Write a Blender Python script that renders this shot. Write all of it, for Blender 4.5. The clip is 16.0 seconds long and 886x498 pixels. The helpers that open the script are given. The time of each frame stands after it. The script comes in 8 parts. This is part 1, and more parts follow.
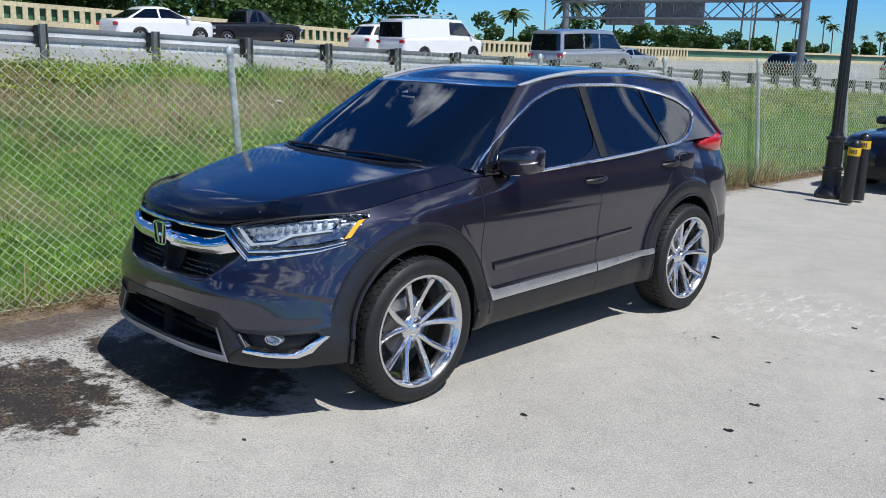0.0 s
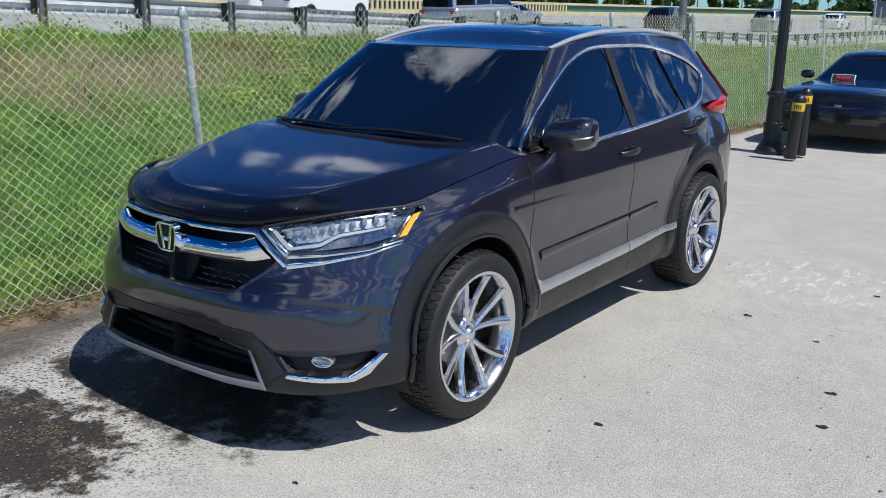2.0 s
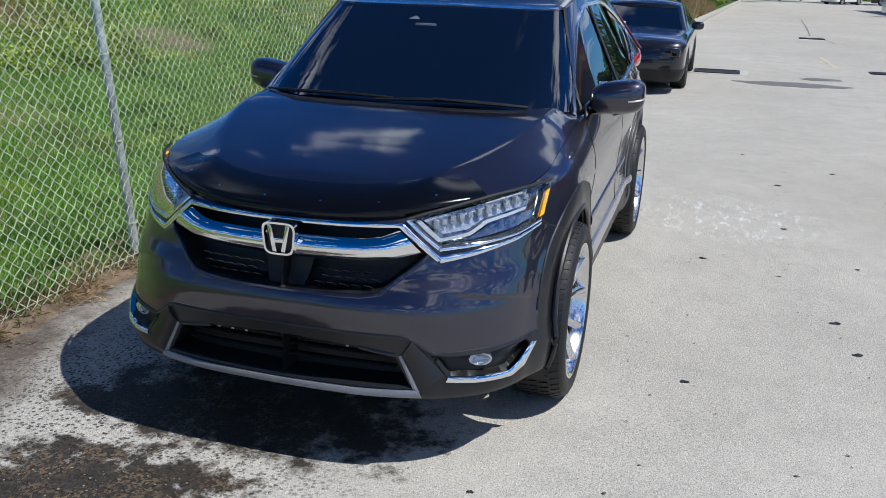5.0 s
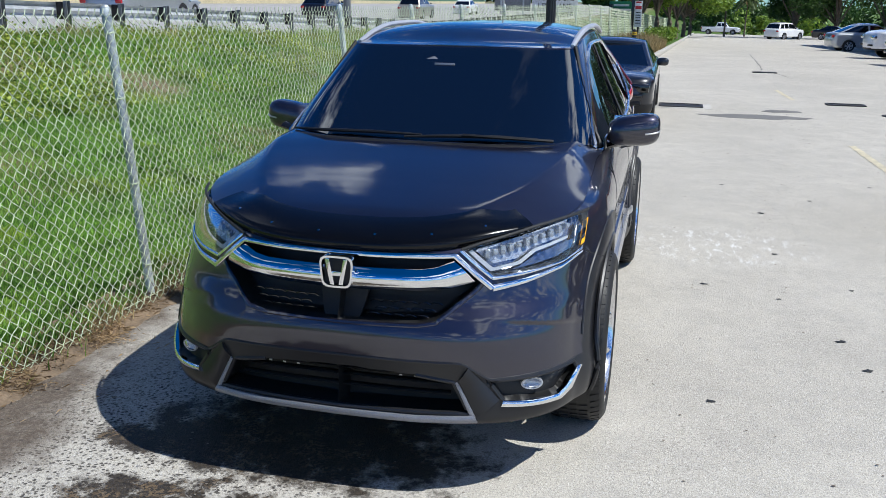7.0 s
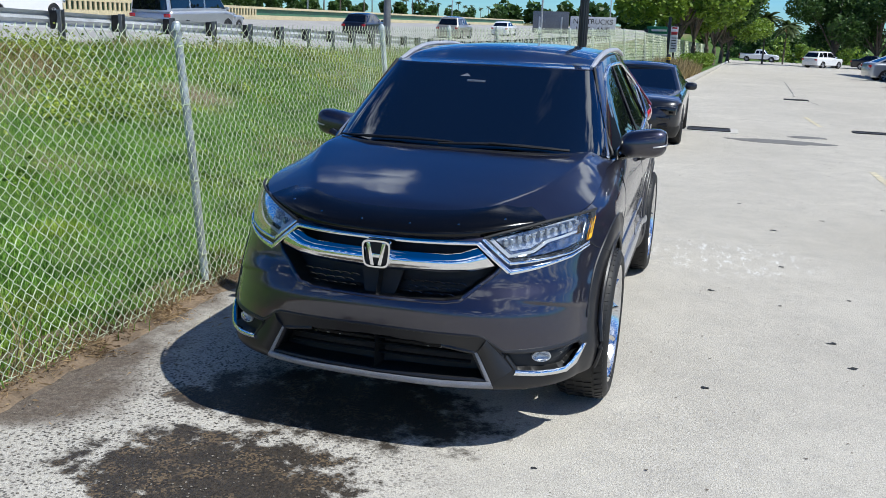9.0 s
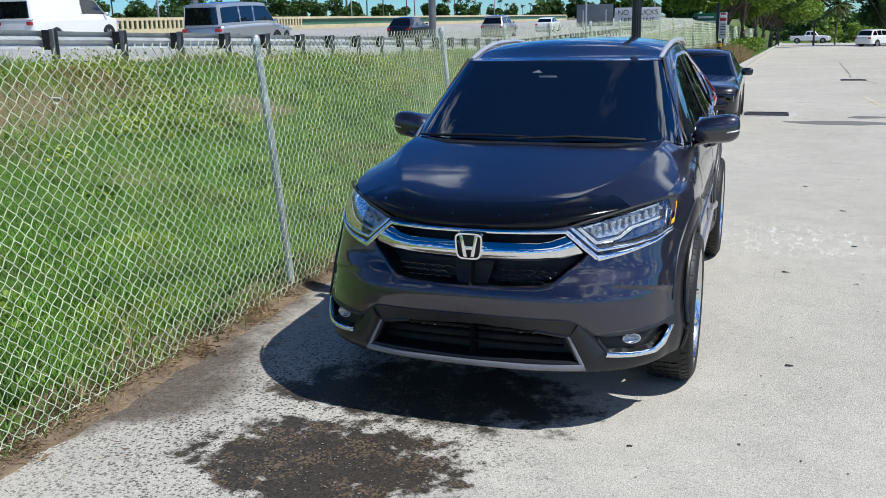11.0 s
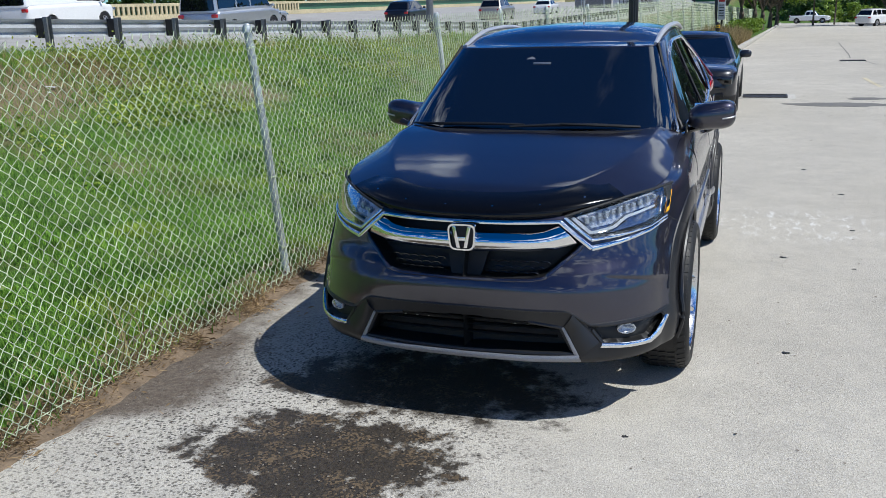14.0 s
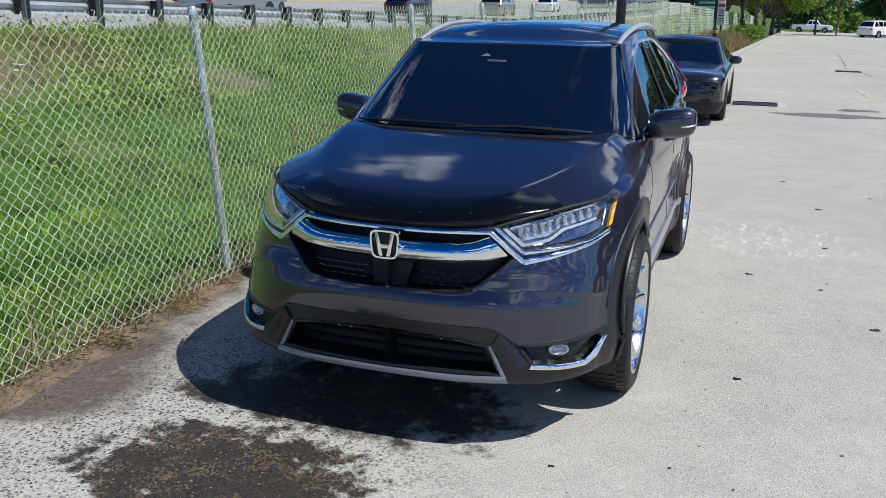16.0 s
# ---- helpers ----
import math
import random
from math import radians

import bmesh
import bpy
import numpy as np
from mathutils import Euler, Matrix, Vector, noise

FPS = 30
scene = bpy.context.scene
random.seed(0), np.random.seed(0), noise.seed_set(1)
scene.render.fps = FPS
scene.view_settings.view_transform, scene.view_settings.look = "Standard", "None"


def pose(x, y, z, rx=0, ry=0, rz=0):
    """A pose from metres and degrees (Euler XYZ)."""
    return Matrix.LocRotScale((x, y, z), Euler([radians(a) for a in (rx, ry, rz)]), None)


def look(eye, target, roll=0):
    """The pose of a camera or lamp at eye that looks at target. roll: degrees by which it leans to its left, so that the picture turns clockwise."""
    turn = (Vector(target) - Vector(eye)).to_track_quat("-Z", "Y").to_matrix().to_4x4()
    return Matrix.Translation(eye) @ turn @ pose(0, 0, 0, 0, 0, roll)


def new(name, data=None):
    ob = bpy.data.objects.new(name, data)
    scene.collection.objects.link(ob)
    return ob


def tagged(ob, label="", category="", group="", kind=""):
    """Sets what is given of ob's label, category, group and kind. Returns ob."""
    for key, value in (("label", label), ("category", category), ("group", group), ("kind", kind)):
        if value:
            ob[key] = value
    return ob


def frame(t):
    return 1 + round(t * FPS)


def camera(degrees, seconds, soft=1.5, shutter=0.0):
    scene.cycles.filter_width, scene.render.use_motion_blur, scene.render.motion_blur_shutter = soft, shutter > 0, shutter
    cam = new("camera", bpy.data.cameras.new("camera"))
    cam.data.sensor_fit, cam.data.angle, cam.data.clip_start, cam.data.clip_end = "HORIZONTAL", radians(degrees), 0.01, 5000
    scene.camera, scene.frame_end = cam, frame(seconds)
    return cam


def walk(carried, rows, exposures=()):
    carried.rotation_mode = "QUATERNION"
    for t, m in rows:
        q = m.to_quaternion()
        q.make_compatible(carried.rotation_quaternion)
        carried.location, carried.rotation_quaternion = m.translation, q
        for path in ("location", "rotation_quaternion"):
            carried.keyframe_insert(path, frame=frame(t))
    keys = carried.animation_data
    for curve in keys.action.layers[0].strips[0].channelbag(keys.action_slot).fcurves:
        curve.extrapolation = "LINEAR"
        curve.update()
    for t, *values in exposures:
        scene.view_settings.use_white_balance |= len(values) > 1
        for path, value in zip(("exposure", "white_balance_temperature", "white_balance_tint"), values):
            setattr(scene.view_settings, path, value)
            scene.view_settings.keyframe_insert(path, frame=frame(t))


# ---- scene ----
cam = camera(51.8, 16.0, soft=0.5)
PATH = [
    (0, (4.129, -3.143, 1.802), (2.769, -1.741, 1.372), 1.6),
    (0.5, (3.904, -3.079, 1.81), (2.566, -1.661, 1.363), 1.3),
    (1, (3.669, -3.094, 1.791), (2.396, -1.62, 1.338), 1.6),
    (1.5, (3.365, -3.19, 1.819), (2.166, -1.66, 1.349), 1.5),
    (2, (3.079, -3.177, 1.794), (1.933, -1.621, 1.283), 1.0),
    (2.5, (2.784, -3.184, 1.804), (1.727, -1.578, 1.252), 1.6),
    (3, (2.47, -3.323, 1.787), (1.535, -1.649, 1.218), 2.7),
    (3.5, (2.206, -3.444, 1.807), (1.395, -1.714, 1.218), 2.6),
    (4, (1.928, -3.466, 1.8), (1.218, -1.698, 1.19), 2.0),
    (4.5, (1.69, -3.578, 1.806), (1.068, -1.777, 1.198), 1.9),
    (4.7, (1.582, -3.647, 1.825), (0.998, -1.836, 1.21), 1.9),
    (6.8, (1.155, -3.839, 1.813), (0.689, -1.965, 1.295), 0.7),
    (7, (1.144, -3.925, 1.824), (0.68, -2.052, 1.298), 0.8),
    (7.5, (1.155, -4.07, 1.827), (0.703, -2.196, 1.296), 0.9),
    (8, (1.271, -4.197, 1.83), (0.784, -2.326, 1.318), 0.9),
    (8.5, (1.362, -4.343, 1.832), (0.816, -2.483, 1.338), 1.5),
    (9, (1.312, -4.468, 1.841), (0.778, -2.603, 1.354), 2.1),
    (9.5, (1.233, -4.608, 1.85), (0.686, -2.748, 1.358), 0.8),
    (10, (1.224, -4.692, 1.851), (0.634, -2.844, 1.362), 0.0),
    (10.2, (1.223, -4.709, 1.844), (0.608, -2.869, 1.359), -0.5),
    (12.3, (1.168, -4.677, 1.853), (0.508, -2.853, 1.362), -1.7),
    (12.5, (1.189, -4.691, 1.845), (0.528, -2.867, 1.359), -2.0),
    (13, (1.197, -4.691, 1.857), (0.54, -2.868, 1.361), -1.9),
    (13.5, (1.204, -4.68, 1.86), (0.558, -2.856, 1.356), -1.8),
    (14, (1.22, -4.648, 1.868), (0.58, -2.826, 1.347), -1.7),
    (14.5, (1.251, -4.538, 1.859), (0.616, -2.716, 1.333), -1.1),
    (15, (1.311, -4.403, 1.859), (0.672, -2.584, 1.327), 0.2),
    (15.5, (1.365, -4.316, 1.855), (0.715, -2.501, 1.323), 0.7),
    (16, (1.407, -4.265, 1.847), (0.779, -2.443, 1.314), 0.7),
]
walk(cam, [(t, look(eye, target, roll)) for t, eye, target, roll in PATH], [(0.0, -0.06, 5980.0, 9.0), (4.7, -0.11, 5960.0, 9.0), (6.8, 0.12, 5990.0, 8.0), (10.2, 0.10, 6030.0, 7.0), (12.3, 0.0, 6040.0, 7.0), (16.0, -0.06, 6000.0, 8.0)])

# ---- light ----
SUN_EL, SUN_AZ = 57.5, 92.0          # degrees: height, and compass from +y towards +x
world = bpy.data.worlds.new("sky")
scene.world = world
world.use_nodes = True
wn, wl = world.node_tree.nodes, world.node_tree.links
wn.clear()
w_out, w_bg, w_sky = wn.new("ShaderNodeOutputWorld"), wn.new("ShaderNodeBackground"), wn.new("ShaderNodeTexSky")
w_sky.sky_type, w_sky.sun_disc = "NISHITA", False
w_sky.sun_elevation, w_sky.sun_rotation = radians(SUN_EL), radians(SUN_AZ)
w_sky.air_density, w_sky.dust_density, w_sky.ozone_density = 0.9, 0.1, 2.0
w_bg.inputs["Strength"].default_value = 0.048
w_hs = wn.new("ShaderNodeHueSaturation")
w_hs.inputs["Saturation"].default_value = 1.45
w_tc = wn.new("ShaderNodeTexCoord")
# clouds lie on a flat layer overhead
w_s0, w_up, w_max, w_cxy, w_div = wn.new("ShaderNodeSeparateXYZ"), wn.new("ShaderNodeMath"), wn.new("ShaderNodeMath"), wn.new("ShaderNodeCombineXYZ"), wn.new("ShaderNodeVectorMath")
w_up.operation, w_max.operation, w_div.operation = "ADD", "MAXIMUM", "DIVIDE"
w_up.inputs[1].default_value, w_max.inputs[1].default_value = 0.16, 0.10
wl.new(w_tc.outputs["Generated"], w_s0.inputs[0])
wl.new(w_s0.outputs[2], w_up.inputs[0])
wl.new(w_up.outputs[0], w_max.inputs[0])
for k in range(3):
    wl.new(w_max.outputs[0], w_cxy.inputs[k])
wl.new(w_tc.outputs["Generated"], w_div.inputs[0])
wl.new(w_cxy.outputs[0], w_div.inputs[1])
w_cloud, w_ramp, w_mix = wn.new("ShaderNodeTexNoise"), wn.new("ShaderNodeValToRGB"), wn.new("ShaderNodeMix")
w_cloud.inputs["Scale"].default_value, w_cloud.inputs["Detail"].default_value, w_cloud.inputs["Roughness"].default_value = 3.3, 9.0, 0.60
w_ramp.color_ramp.elements[0].position, w_ramp.color_ramp.elements[1].position = 0.53, 0.60
w_mix.data_type = "RGBA"
w_mix.inputs[7].default_value = (25.0, 25.6, 26.8, 1)
wl.new(w_div.outputs[0], w_cloud.inputs["Vector"])
# more cloud inland, clear towards the coast and low down
w_ix, w_iy, w_low, w_cm = wn.new("ShaderNodeMapRange"), wn.new("ShaderNodeMath"), wn.new("ShaderNodeMapRange"), wn.new("ShaderNodeMath")
for k, w_v in ((1, -0.25), (2, 0.15), (3, -0.06), (4, 0.015)):
    w_ix.inputs[k].default_value = w_v
w_iy.operation, w_cm.operation = "ADD", "MULTIPLY"
wl.new(w_s0.outputs[0], w_ix.inputs[0])
wl.new(w_ix.outputs[0], w_iy.inputs[0])
wl.new(w_cloud.outputs["Fac"], w_iy.inputs[1])
wl.new(w_iy.outputs[0], w_ramp.inputs[0])
w_low.inputs[1].default_value, w_low.inputs[2].default_value = 0.05, 0.13
wl.new(w_s0.outputs[2], w_low.inputs[0])
wl.new(w_ramp.outputs[0], w_cm.inputs[0])
w_top, w_both = wn.new("ShaderNodeMapRange"), wn.new("ShaderNodeMath")
for k, w_v in ((1, 0.72), (2, 0.84), (3, 1.0), (4, 0.10)):
    w_top.inputs[k].default_value = w_v
w_both.operation = "MULTIPLY"
wl.new(w_s0.outputs[2], w_top.inputs[0])
wl.new(w_low.outputs[0], w_both.inputs[0])
wl.new(w_top.outputs[0], w_both.inputs[1])
wl.new(w_both.outputs[0], w_cm.inputs[1])
wl.new(w_cm.outputs[0], w_mix.inputs[0])
wl.new(w_sky.outputs[0], w_hs.inputs["Color"])
w_sep, w_hz, w_mul = wn.new("ShaderNodeSeparateXYZ"), wn.new("ShaderNodeValToRGB"), wn.new("ShaderNodeMix")
w_hz.color_ramp.elements[0].color, w_hz.color_ramp.elements[1].color = (1.0, 1.75, 2.75, 1), (1.0, 1.12, 1.28, 1)
w_hz.color_ramp.elements[1].position = 0.85
w_mul.data_type, w_mul.blend_type = "RGBA", "MULTIPLY"
w_mul.inputs[0].default_value = 1.0
wl.new(w_tc.outputs["Generated"], w_sep.inputs[0])
wl.new(w_sep.outputs[2], w_hz.inputs[0])
wl.new(w_hs.outputs[0], w_mul.inputs[6])
wl.new(w_hz.outputs[0], w_mul.inputs[7])
wl.new(w_mul.outputs[2], w_mix.inputs[6])
wl.new(w_mix.outputs[2], w_bg.inputs[0])
wl.new(w_bg.outputs[0], w_out.inputs[0])
sun_data = bpy.data.lights.new("sun", "SUN")
sun_data.energy, sun_data.angle, sun_data.color = 4.7, radians(0.55), (1.0, 0.955, 0.88)
sun = new("sun", sun_data)
SUN_DIR = Vector((math.cos(radians(SUN_EL)) * math.sin(radians(SUN_AZ)), math.cos(radians(SUN_EL)) * math.cos(radians(SUN_AZ)), math.sin(radians(SUN_EL))))
sun.matrix_world = look(SUN_DIR * 50, (0, 0, 0))


# ---- materials ----
def mat_base(name, color, rough=0.5, metal=0.0, spec=0.5, coat=0.0, coat_rough=0.03):
    m = bpy.data.materials.new(name)
    m.use_nodes = True
    b = m.node_tree.nodes["Principled BSDF"]
    b.inputs["Base Color"].default_value = (*color, 1)
    b.inputs["Roughness"].default_value = rough
    b.inputs["Metallic"].default_value = metal
    b.inputs["Specular IOR Level"].default_value = spec
    b.inputs["Coat Weight"].default_value = coat
    b.inputs["Coat Roughness"].default_value = coat_rough
    return m, m.node_tree.nodes, m.node_tree.links, b


def add(nodes, kind, **values):
    n = nodes.new(kind)
    for key, value in values.items():
        n.inputs[key].default_value = value
    return n


def coords(nodes, links, scale=(1, 1, 1), shift=(0, 0, 0)):
    """Object coordinates, in metres."""
    tc, mp = nodes.new("ShaderNodeTexCoord"), nodes.new("ShaderNodeMapping")
    mp.inputs["Scale"].default_value, mp.inputs["Location"].default_value = scale, shift
    links.new(tc.outputs["Object"], mp.inputs["Vector"])
    return mp.outputs["Vector"]


def noise_tex(nodes, links, vec, scale, detail=4.0, rough=0.55):
    n = add(nodes, "ShaderNodeTexNoise", Scale=scale, Detail=detail, Roughness=rough)
    links.new(vec, n.inputs["Vector"])
    return n.outputs["Fac"]


def ramp(nodes, links, fac, stops):
    r = nodes.new("ShaderNodeValToRGB")
    el = r.color_ramp.elements
    while len(el) < len(stops):
        el.new(0.5)
    for e, (p, c) in zip(el, stops):
        e.position = p
        e.color = (c, c, c, 1) if not isinstance(c, tuple) else (*c, 1)
    links.new(fac, r.inputs[0])
    return r.outputs[0]


def mixc(nodes, links, fac, a, b, blend="MIX"):
    m = nodes.new("ShaderNodeMix")
    m.data_type, m.blend_type = "RGBA", blend
    for sock, v in ((m.inputs[0], fac), (m.inputs[6], a), (m.inputs[7], b)):
        if isinstance(v, (int, float)):
            sock.default_value = v
        elif isinstance(v, tuple):
            sock.default_value = (*v, 1)
        else:
            links.new(v, sock)
    return m.outputs[2]


def math_n(nodes, links, op, a, b=None, clamp=False):
    m = nodes.new("ShaderNodeMath")
    m.operation, m.use_clamp = op, clamp
    for sock, v in zip(m.inputs, (a, b)):
        if v is None:
            continue
        if isinstance(v, (int, float)):
            sock.default_value = v
        else:
            links.new(v, sock)
    return m.outputs[0]


def bump(nodes, links, b, height, strength=0.3, distance=0.01):
    n = add(nodes, "ShaderNodeBump", Strength=strength, Distance=distance)
    links.new(height, n.inputs["Height"])
    links.new(n.outputs[0], b.inputs["Normal"])


def varied(name, color, rough=0.5, metal=0.0, amount=0.25, scale=8.0, fine=120.0, relief=0.15, coat=0.0, spec=0.5, depth=0.004):
    """A surface with blotches, fine grain and a little relief."""
    m, n, l, b = mat_base(name, color, rough, metal, spec, coat)
    v = coords(n, l)
    big, small = noise_tex(n, l, v, scale, 5), noise_tex(n, l, v, fine, 3)
    lo, hi = tuple(c * (1 - amount) for c in color), tuple(min(1, c * (1 + amount)) for c in color)
    c1 = mixc(n, l, ramp(n, l, big, [(0.3, 0.0), (0.7, 1.0)]), lo, hi)
    c2 = mixc(n, l, ramp(n, l, small, [(0.35, 0.75), (0.65, 1.0)]), (0, 0, 0), c1)
    l.new(c2, b.inputs["Base Color"])
    l.new(ramp(n, l, big, [(0.3, max(0, rough - 0.1)), (0.7, min(1, rough + 0.1))]), b.inputs["Roughness"])
    if relief:
        bump(n, l, b, small, relief, depth)
    return m


def car_paint(name, color, flake=0.5, rough=0.32, metal=0.55, ior=1.5):
    m, n, l, b = mat_base(name, color, rough, metal, 0.5, 1.0, 0.02)
    b.inputs["Coat IOR"].default_value = ior
    v = coords(n, l)
    grain, dust = noise_tex(n, l, v, 900, 1), noise_tex(n, l, v, 3.5, 6, 0.65)
    c = mixc(n, l, ramp(n, l, grain, [(0.3, 0.0), (0.7, 1.0)]), tuple(k * (1 - 0.35 * flake) for k in color), tuple(k * (1 + 0.5 * flake) for k in color))
    c = mixc(n, l, ramp(n, l, dust, [(0.5, 0.0), (0.85, 0.10)]), c, (0.16, 0.15, 0.14))
    l.new(c, b.inputs["Base Color"])
    l.new(ramp(n, l, dust, [(0.35, 0.04), (0.8, 0.11)]), b.inputs["Coat Roughness"])
    return m


M = {}
M["paint"] = car_paint("gunmetal_paint", (0.025, 0.024, 0.043), 0.5, 0.40, 0.85, 1.72)
M["cladding"] = varied("grey_plastic", (0.012, 0.012, 0.014), 0.42, 0.0, 0.15, 5, 500, 0.12, 0.1, depth=0.0006)
M["black"] = varied("black_plastic", (0.004, 0.004, 0.0045), 0.55, 0, 0.3, 10, 400, 0.1, depth=0.0006)
M["gloss_black"] = mat_base("gloss_black", (0.008, 0.008, 0.009), 0.12, 0, 0.5, 0.6)[0]
M["smoked"] = mat_base("smoked_acrylic", (0.003, 0.003, 0.0035), 0.16, 0, 0.35)[0]
M["seal"] = varied("rubber_seal", (0.014, 0.014, 0.014), 0.6, 0, 0.2, 12, 300, 0.1, depth=0.0005)
M["chrome"] = mat_base("chrome", (0.86, 0.87, 0.88), 0.05, 1.0)[0]
M["satin"] = varied("satin_silver", (0.62, 0.62, 0.63), 0.33, 0.8, 0.08, 6, 300, 0.05, depth=0.0004)
M["lip_grey"] = varied("grey_lip", (0.30, 0.30, 0.32), 0.4, 0.4, 0.1, 6, 300, 0.05, depth=0.0004)
M["lamp_dark"] = varied("lamp_chrome", (0.34, 0.35, 0.37), 0.16, 0.9, 0.35, 60, 300, 0.05, depth=0.0005)
M["rail_silver"] = varied("rail_silver", (0.66, 0.66, 0.67), 0.38, 0.5, 0.06, 6, 300, 0.04, depth=0.0004)
M["wheel_metal"] = varied("polished_aluminium", (0.84, 0.84, 0.85), 0.20, 1.0, 0.04, 9, 300, 0.03, depth=0.0003)
M["brake"] = varied("brake_iron", (0.30, 0.29, 0.28), 0.4, 0.8, 0.2, 20, 200, 0.1, depth=0.0005)
M["tyre"] = varied("tyre_rubber", (0.010, 0.010, 0.010), 0.62, 0, 0.35, 14, 160, 0.25, depth=0.0015)
M["glass_dark"] = mat_base("tinted_glass", (0.0035, 0.0045, 0.009), 0.012, 0, 0.5)[0]
M["glass_dark"].node_tree.nodes["Principled BSDF"].inputs["IOR"].default_value = 2.1
M["glass_side"] = mat_base("privacy_glass", (0.004, 0.005, 0.008), 0.012, 0, 0.5)[0]
M["glass_side"].node_tree.nodes["Principled BSDF"].inputs["IOR"].default_value = 1.72
M["trim_chrome"] = mat_base("satin_chrome", (0.86, 0.87, 0.88), 0.22, 1.0)[0]
M["red_lens"] = mat_base("red_lens", (0.42, 0.012, 0.016), 0.12, 0, 0.5, 0.8)[0]
M["red_strip"] = mat_base("dark_red_lens", (0.11, 0.008, 0.012), 0.2, 0, 0.5, 0.6)[0]
M["amber"] = mat_base("amber_lens", (0.95, 0.47, 0.02), 0.2, 0, 0.5, 0.6)[0]
M["lamp_silver"] = varied("lamp_silver", (0.64, 0.65, 0.67), 0.28, 0.5, 0.15, 40, 300, 0.05, depth=0.0005)
M["white_plastic"] = mat_base("white_plastic", (0.55, 0.55, 0.55), 0.4)[0]


def lens_material():
    m = bpy.data.materials.new("clear_lens")
    m.use_nodes = True
    n, l = m.node_tree.nodes, m.node_tree.links
    n.clear()
    out, mx, tr, gl, fr = n.new("ShaderNodeOutputMaterial"), n.new("ShaderNodeMixShader"), n.new("ShaderNodeBsdfTransparent"), n.new("ShaderNodeBsdfGlossy"), n.new("ShaderNodeFresnel")
    tr.inputs[0].default_value = (0.93, 0.95, 0.97, 1)
    gl.inputs["Roughness"].default_value = 0.03
    fr.inputs[0].default_value = 1.16
    l.new(fr.outputs[0], mx.inputs[0])
    l.new(tr.outputs[0], mx.inputs[1])
    l.new(gl.outputs[0], mx.inputs[2])
    l.new(mx.outputs[0], out.inputs[0])
    return m


M["lens"] = lens_material()


def leaf_material(name, dark, light, rough=0.55, patch=1.7, lime=None):
    m, n, l, b = mat_base(name, light, rough)
    geo = n.new("ShaderNodeNewGeometry")
    v = coords(n, l)
    tone = mixc(n, l, geo.outputs["Random Per Island"], dark, light)
    tone = mixc(n, l, ramp(n, l, noise_tex(n, l, v, 0.8, 4), [(0.35, 0.0), (0.7, 0.35)]), tone, tuple(min(1, c * 1.5) for c in light))
    if lime:
        spots = ramp(n, l, noise_tex(n, l, coords(n, l, (1, 1, 1), (2, 9, 0)), 0.75, 4, 0.6), [(0.54, 0.0), (0.68, 0.8)])
        tone = mixc(n, l, spots, tone, lime)
    deep = ramp(n, l, noise_tex(n, l, coords(n, l, (1, 1, 1), (7, 3, 0)), patch, 5, 0.65), [(0.36, 0.75), (0.52, 0.0)])
    tone = mixc(n, l, deep, tone, tuple(c * 0.55 for c in dark))
    l.new(tone, b.inputs["Base Color"])
    tl = n.new("ShaderNodeBsdfTranslucent")
    l.new(tone, tl.inputs[0])
    mx, out = n.new("ShaderNodeMixShader"), n["Material Output"]
    mx.inputs[0].default_value = 0.3
    l.new(b.outputs[0], mx.inputs[1])
    l.new(tl.outputs[0], mx.inputs[2])
    l.new(mx.outputs[0], out.inputs[0])
    return m


M["grass_blade"] = leaf_material("grass_blade", (0.065, 0.18, 0.022), (0.27, 0.48, 0.06), lime=(0.46, 0.54, 0.07))
M["grass_dry"] = leaf_material("dry_grass", (0.22, 0.16, 0.07), (0.48, 0.38, 0.18), 0.7)
M["foliage"] = leaf_material("foliage", (0.022, 0.06, 0.012), (0.085, 0.165, 0.028))
M["foliage_bright"] = leaf_material("foliage_bright", (0.07, 0.15, 0.016), (0.27, 0.38, 0.04))
M["weed_lime"] = leaf_material("lime_weed", (0.14, 0.22, 0.025), (0.44, 0.50, 0.075))
M["palm_leaf"] = leaf_material("palm_leaf", (0.03, 0.06, 0.015), (0.10, 0.14, 0.04))
M["litter"] = leaf_material("dead_leaf_litter", (0.13, 0.080, 0.040), (0.46, 0.33, 0.18), 0.8)
M["bark"] = varied("bark", (0.16, 0.125, 0.095), 0.85, 0, 0.35, 4, 40, 0.5, depth=0.02)
M["galv"] = varied("galvanised_steel", (0.52, 0.54, 0.55), 0.45, 0.45, 0.2, 9, 90, 0.12, depth=0.001)
M["galv_post"] = varied("weathered_galvanised_tube", (0.52, 0.56, 0.57), 0.5, 0.35, 0.3, 12, 70, 0.2, depth=0.001)
M["wire"] = varied("fence_wire", (0.57, 0.63, 0.43), 0.5, 0.0, 0.3, 6, 60, 0.0)
M["rail_beam"] = varied("guardrail_steel", (0.55, 0.57, 0.58), 0.42, 0.35, 0.18, 2, 40, 0.08, depth=0.001)
M["rail_post"] = varied("guardrail_post", (0.20, 0.21, 0.21), 0.6, 0.3, 0.3, 5, 60, 0.2, depth=0.001)
M["lamp_black"] = varied("black_enamel", (0.012, 0.012, 0.014), 0.38, 0, 0.3, 6, 80, 0.15, 0.2, depth=0.001)
M["concrete"] = varied("concrete", (0.50, 0.48, 0.44), 0.85, 0, 0.18, 1.5, 60, 0.3, depth=0.004)
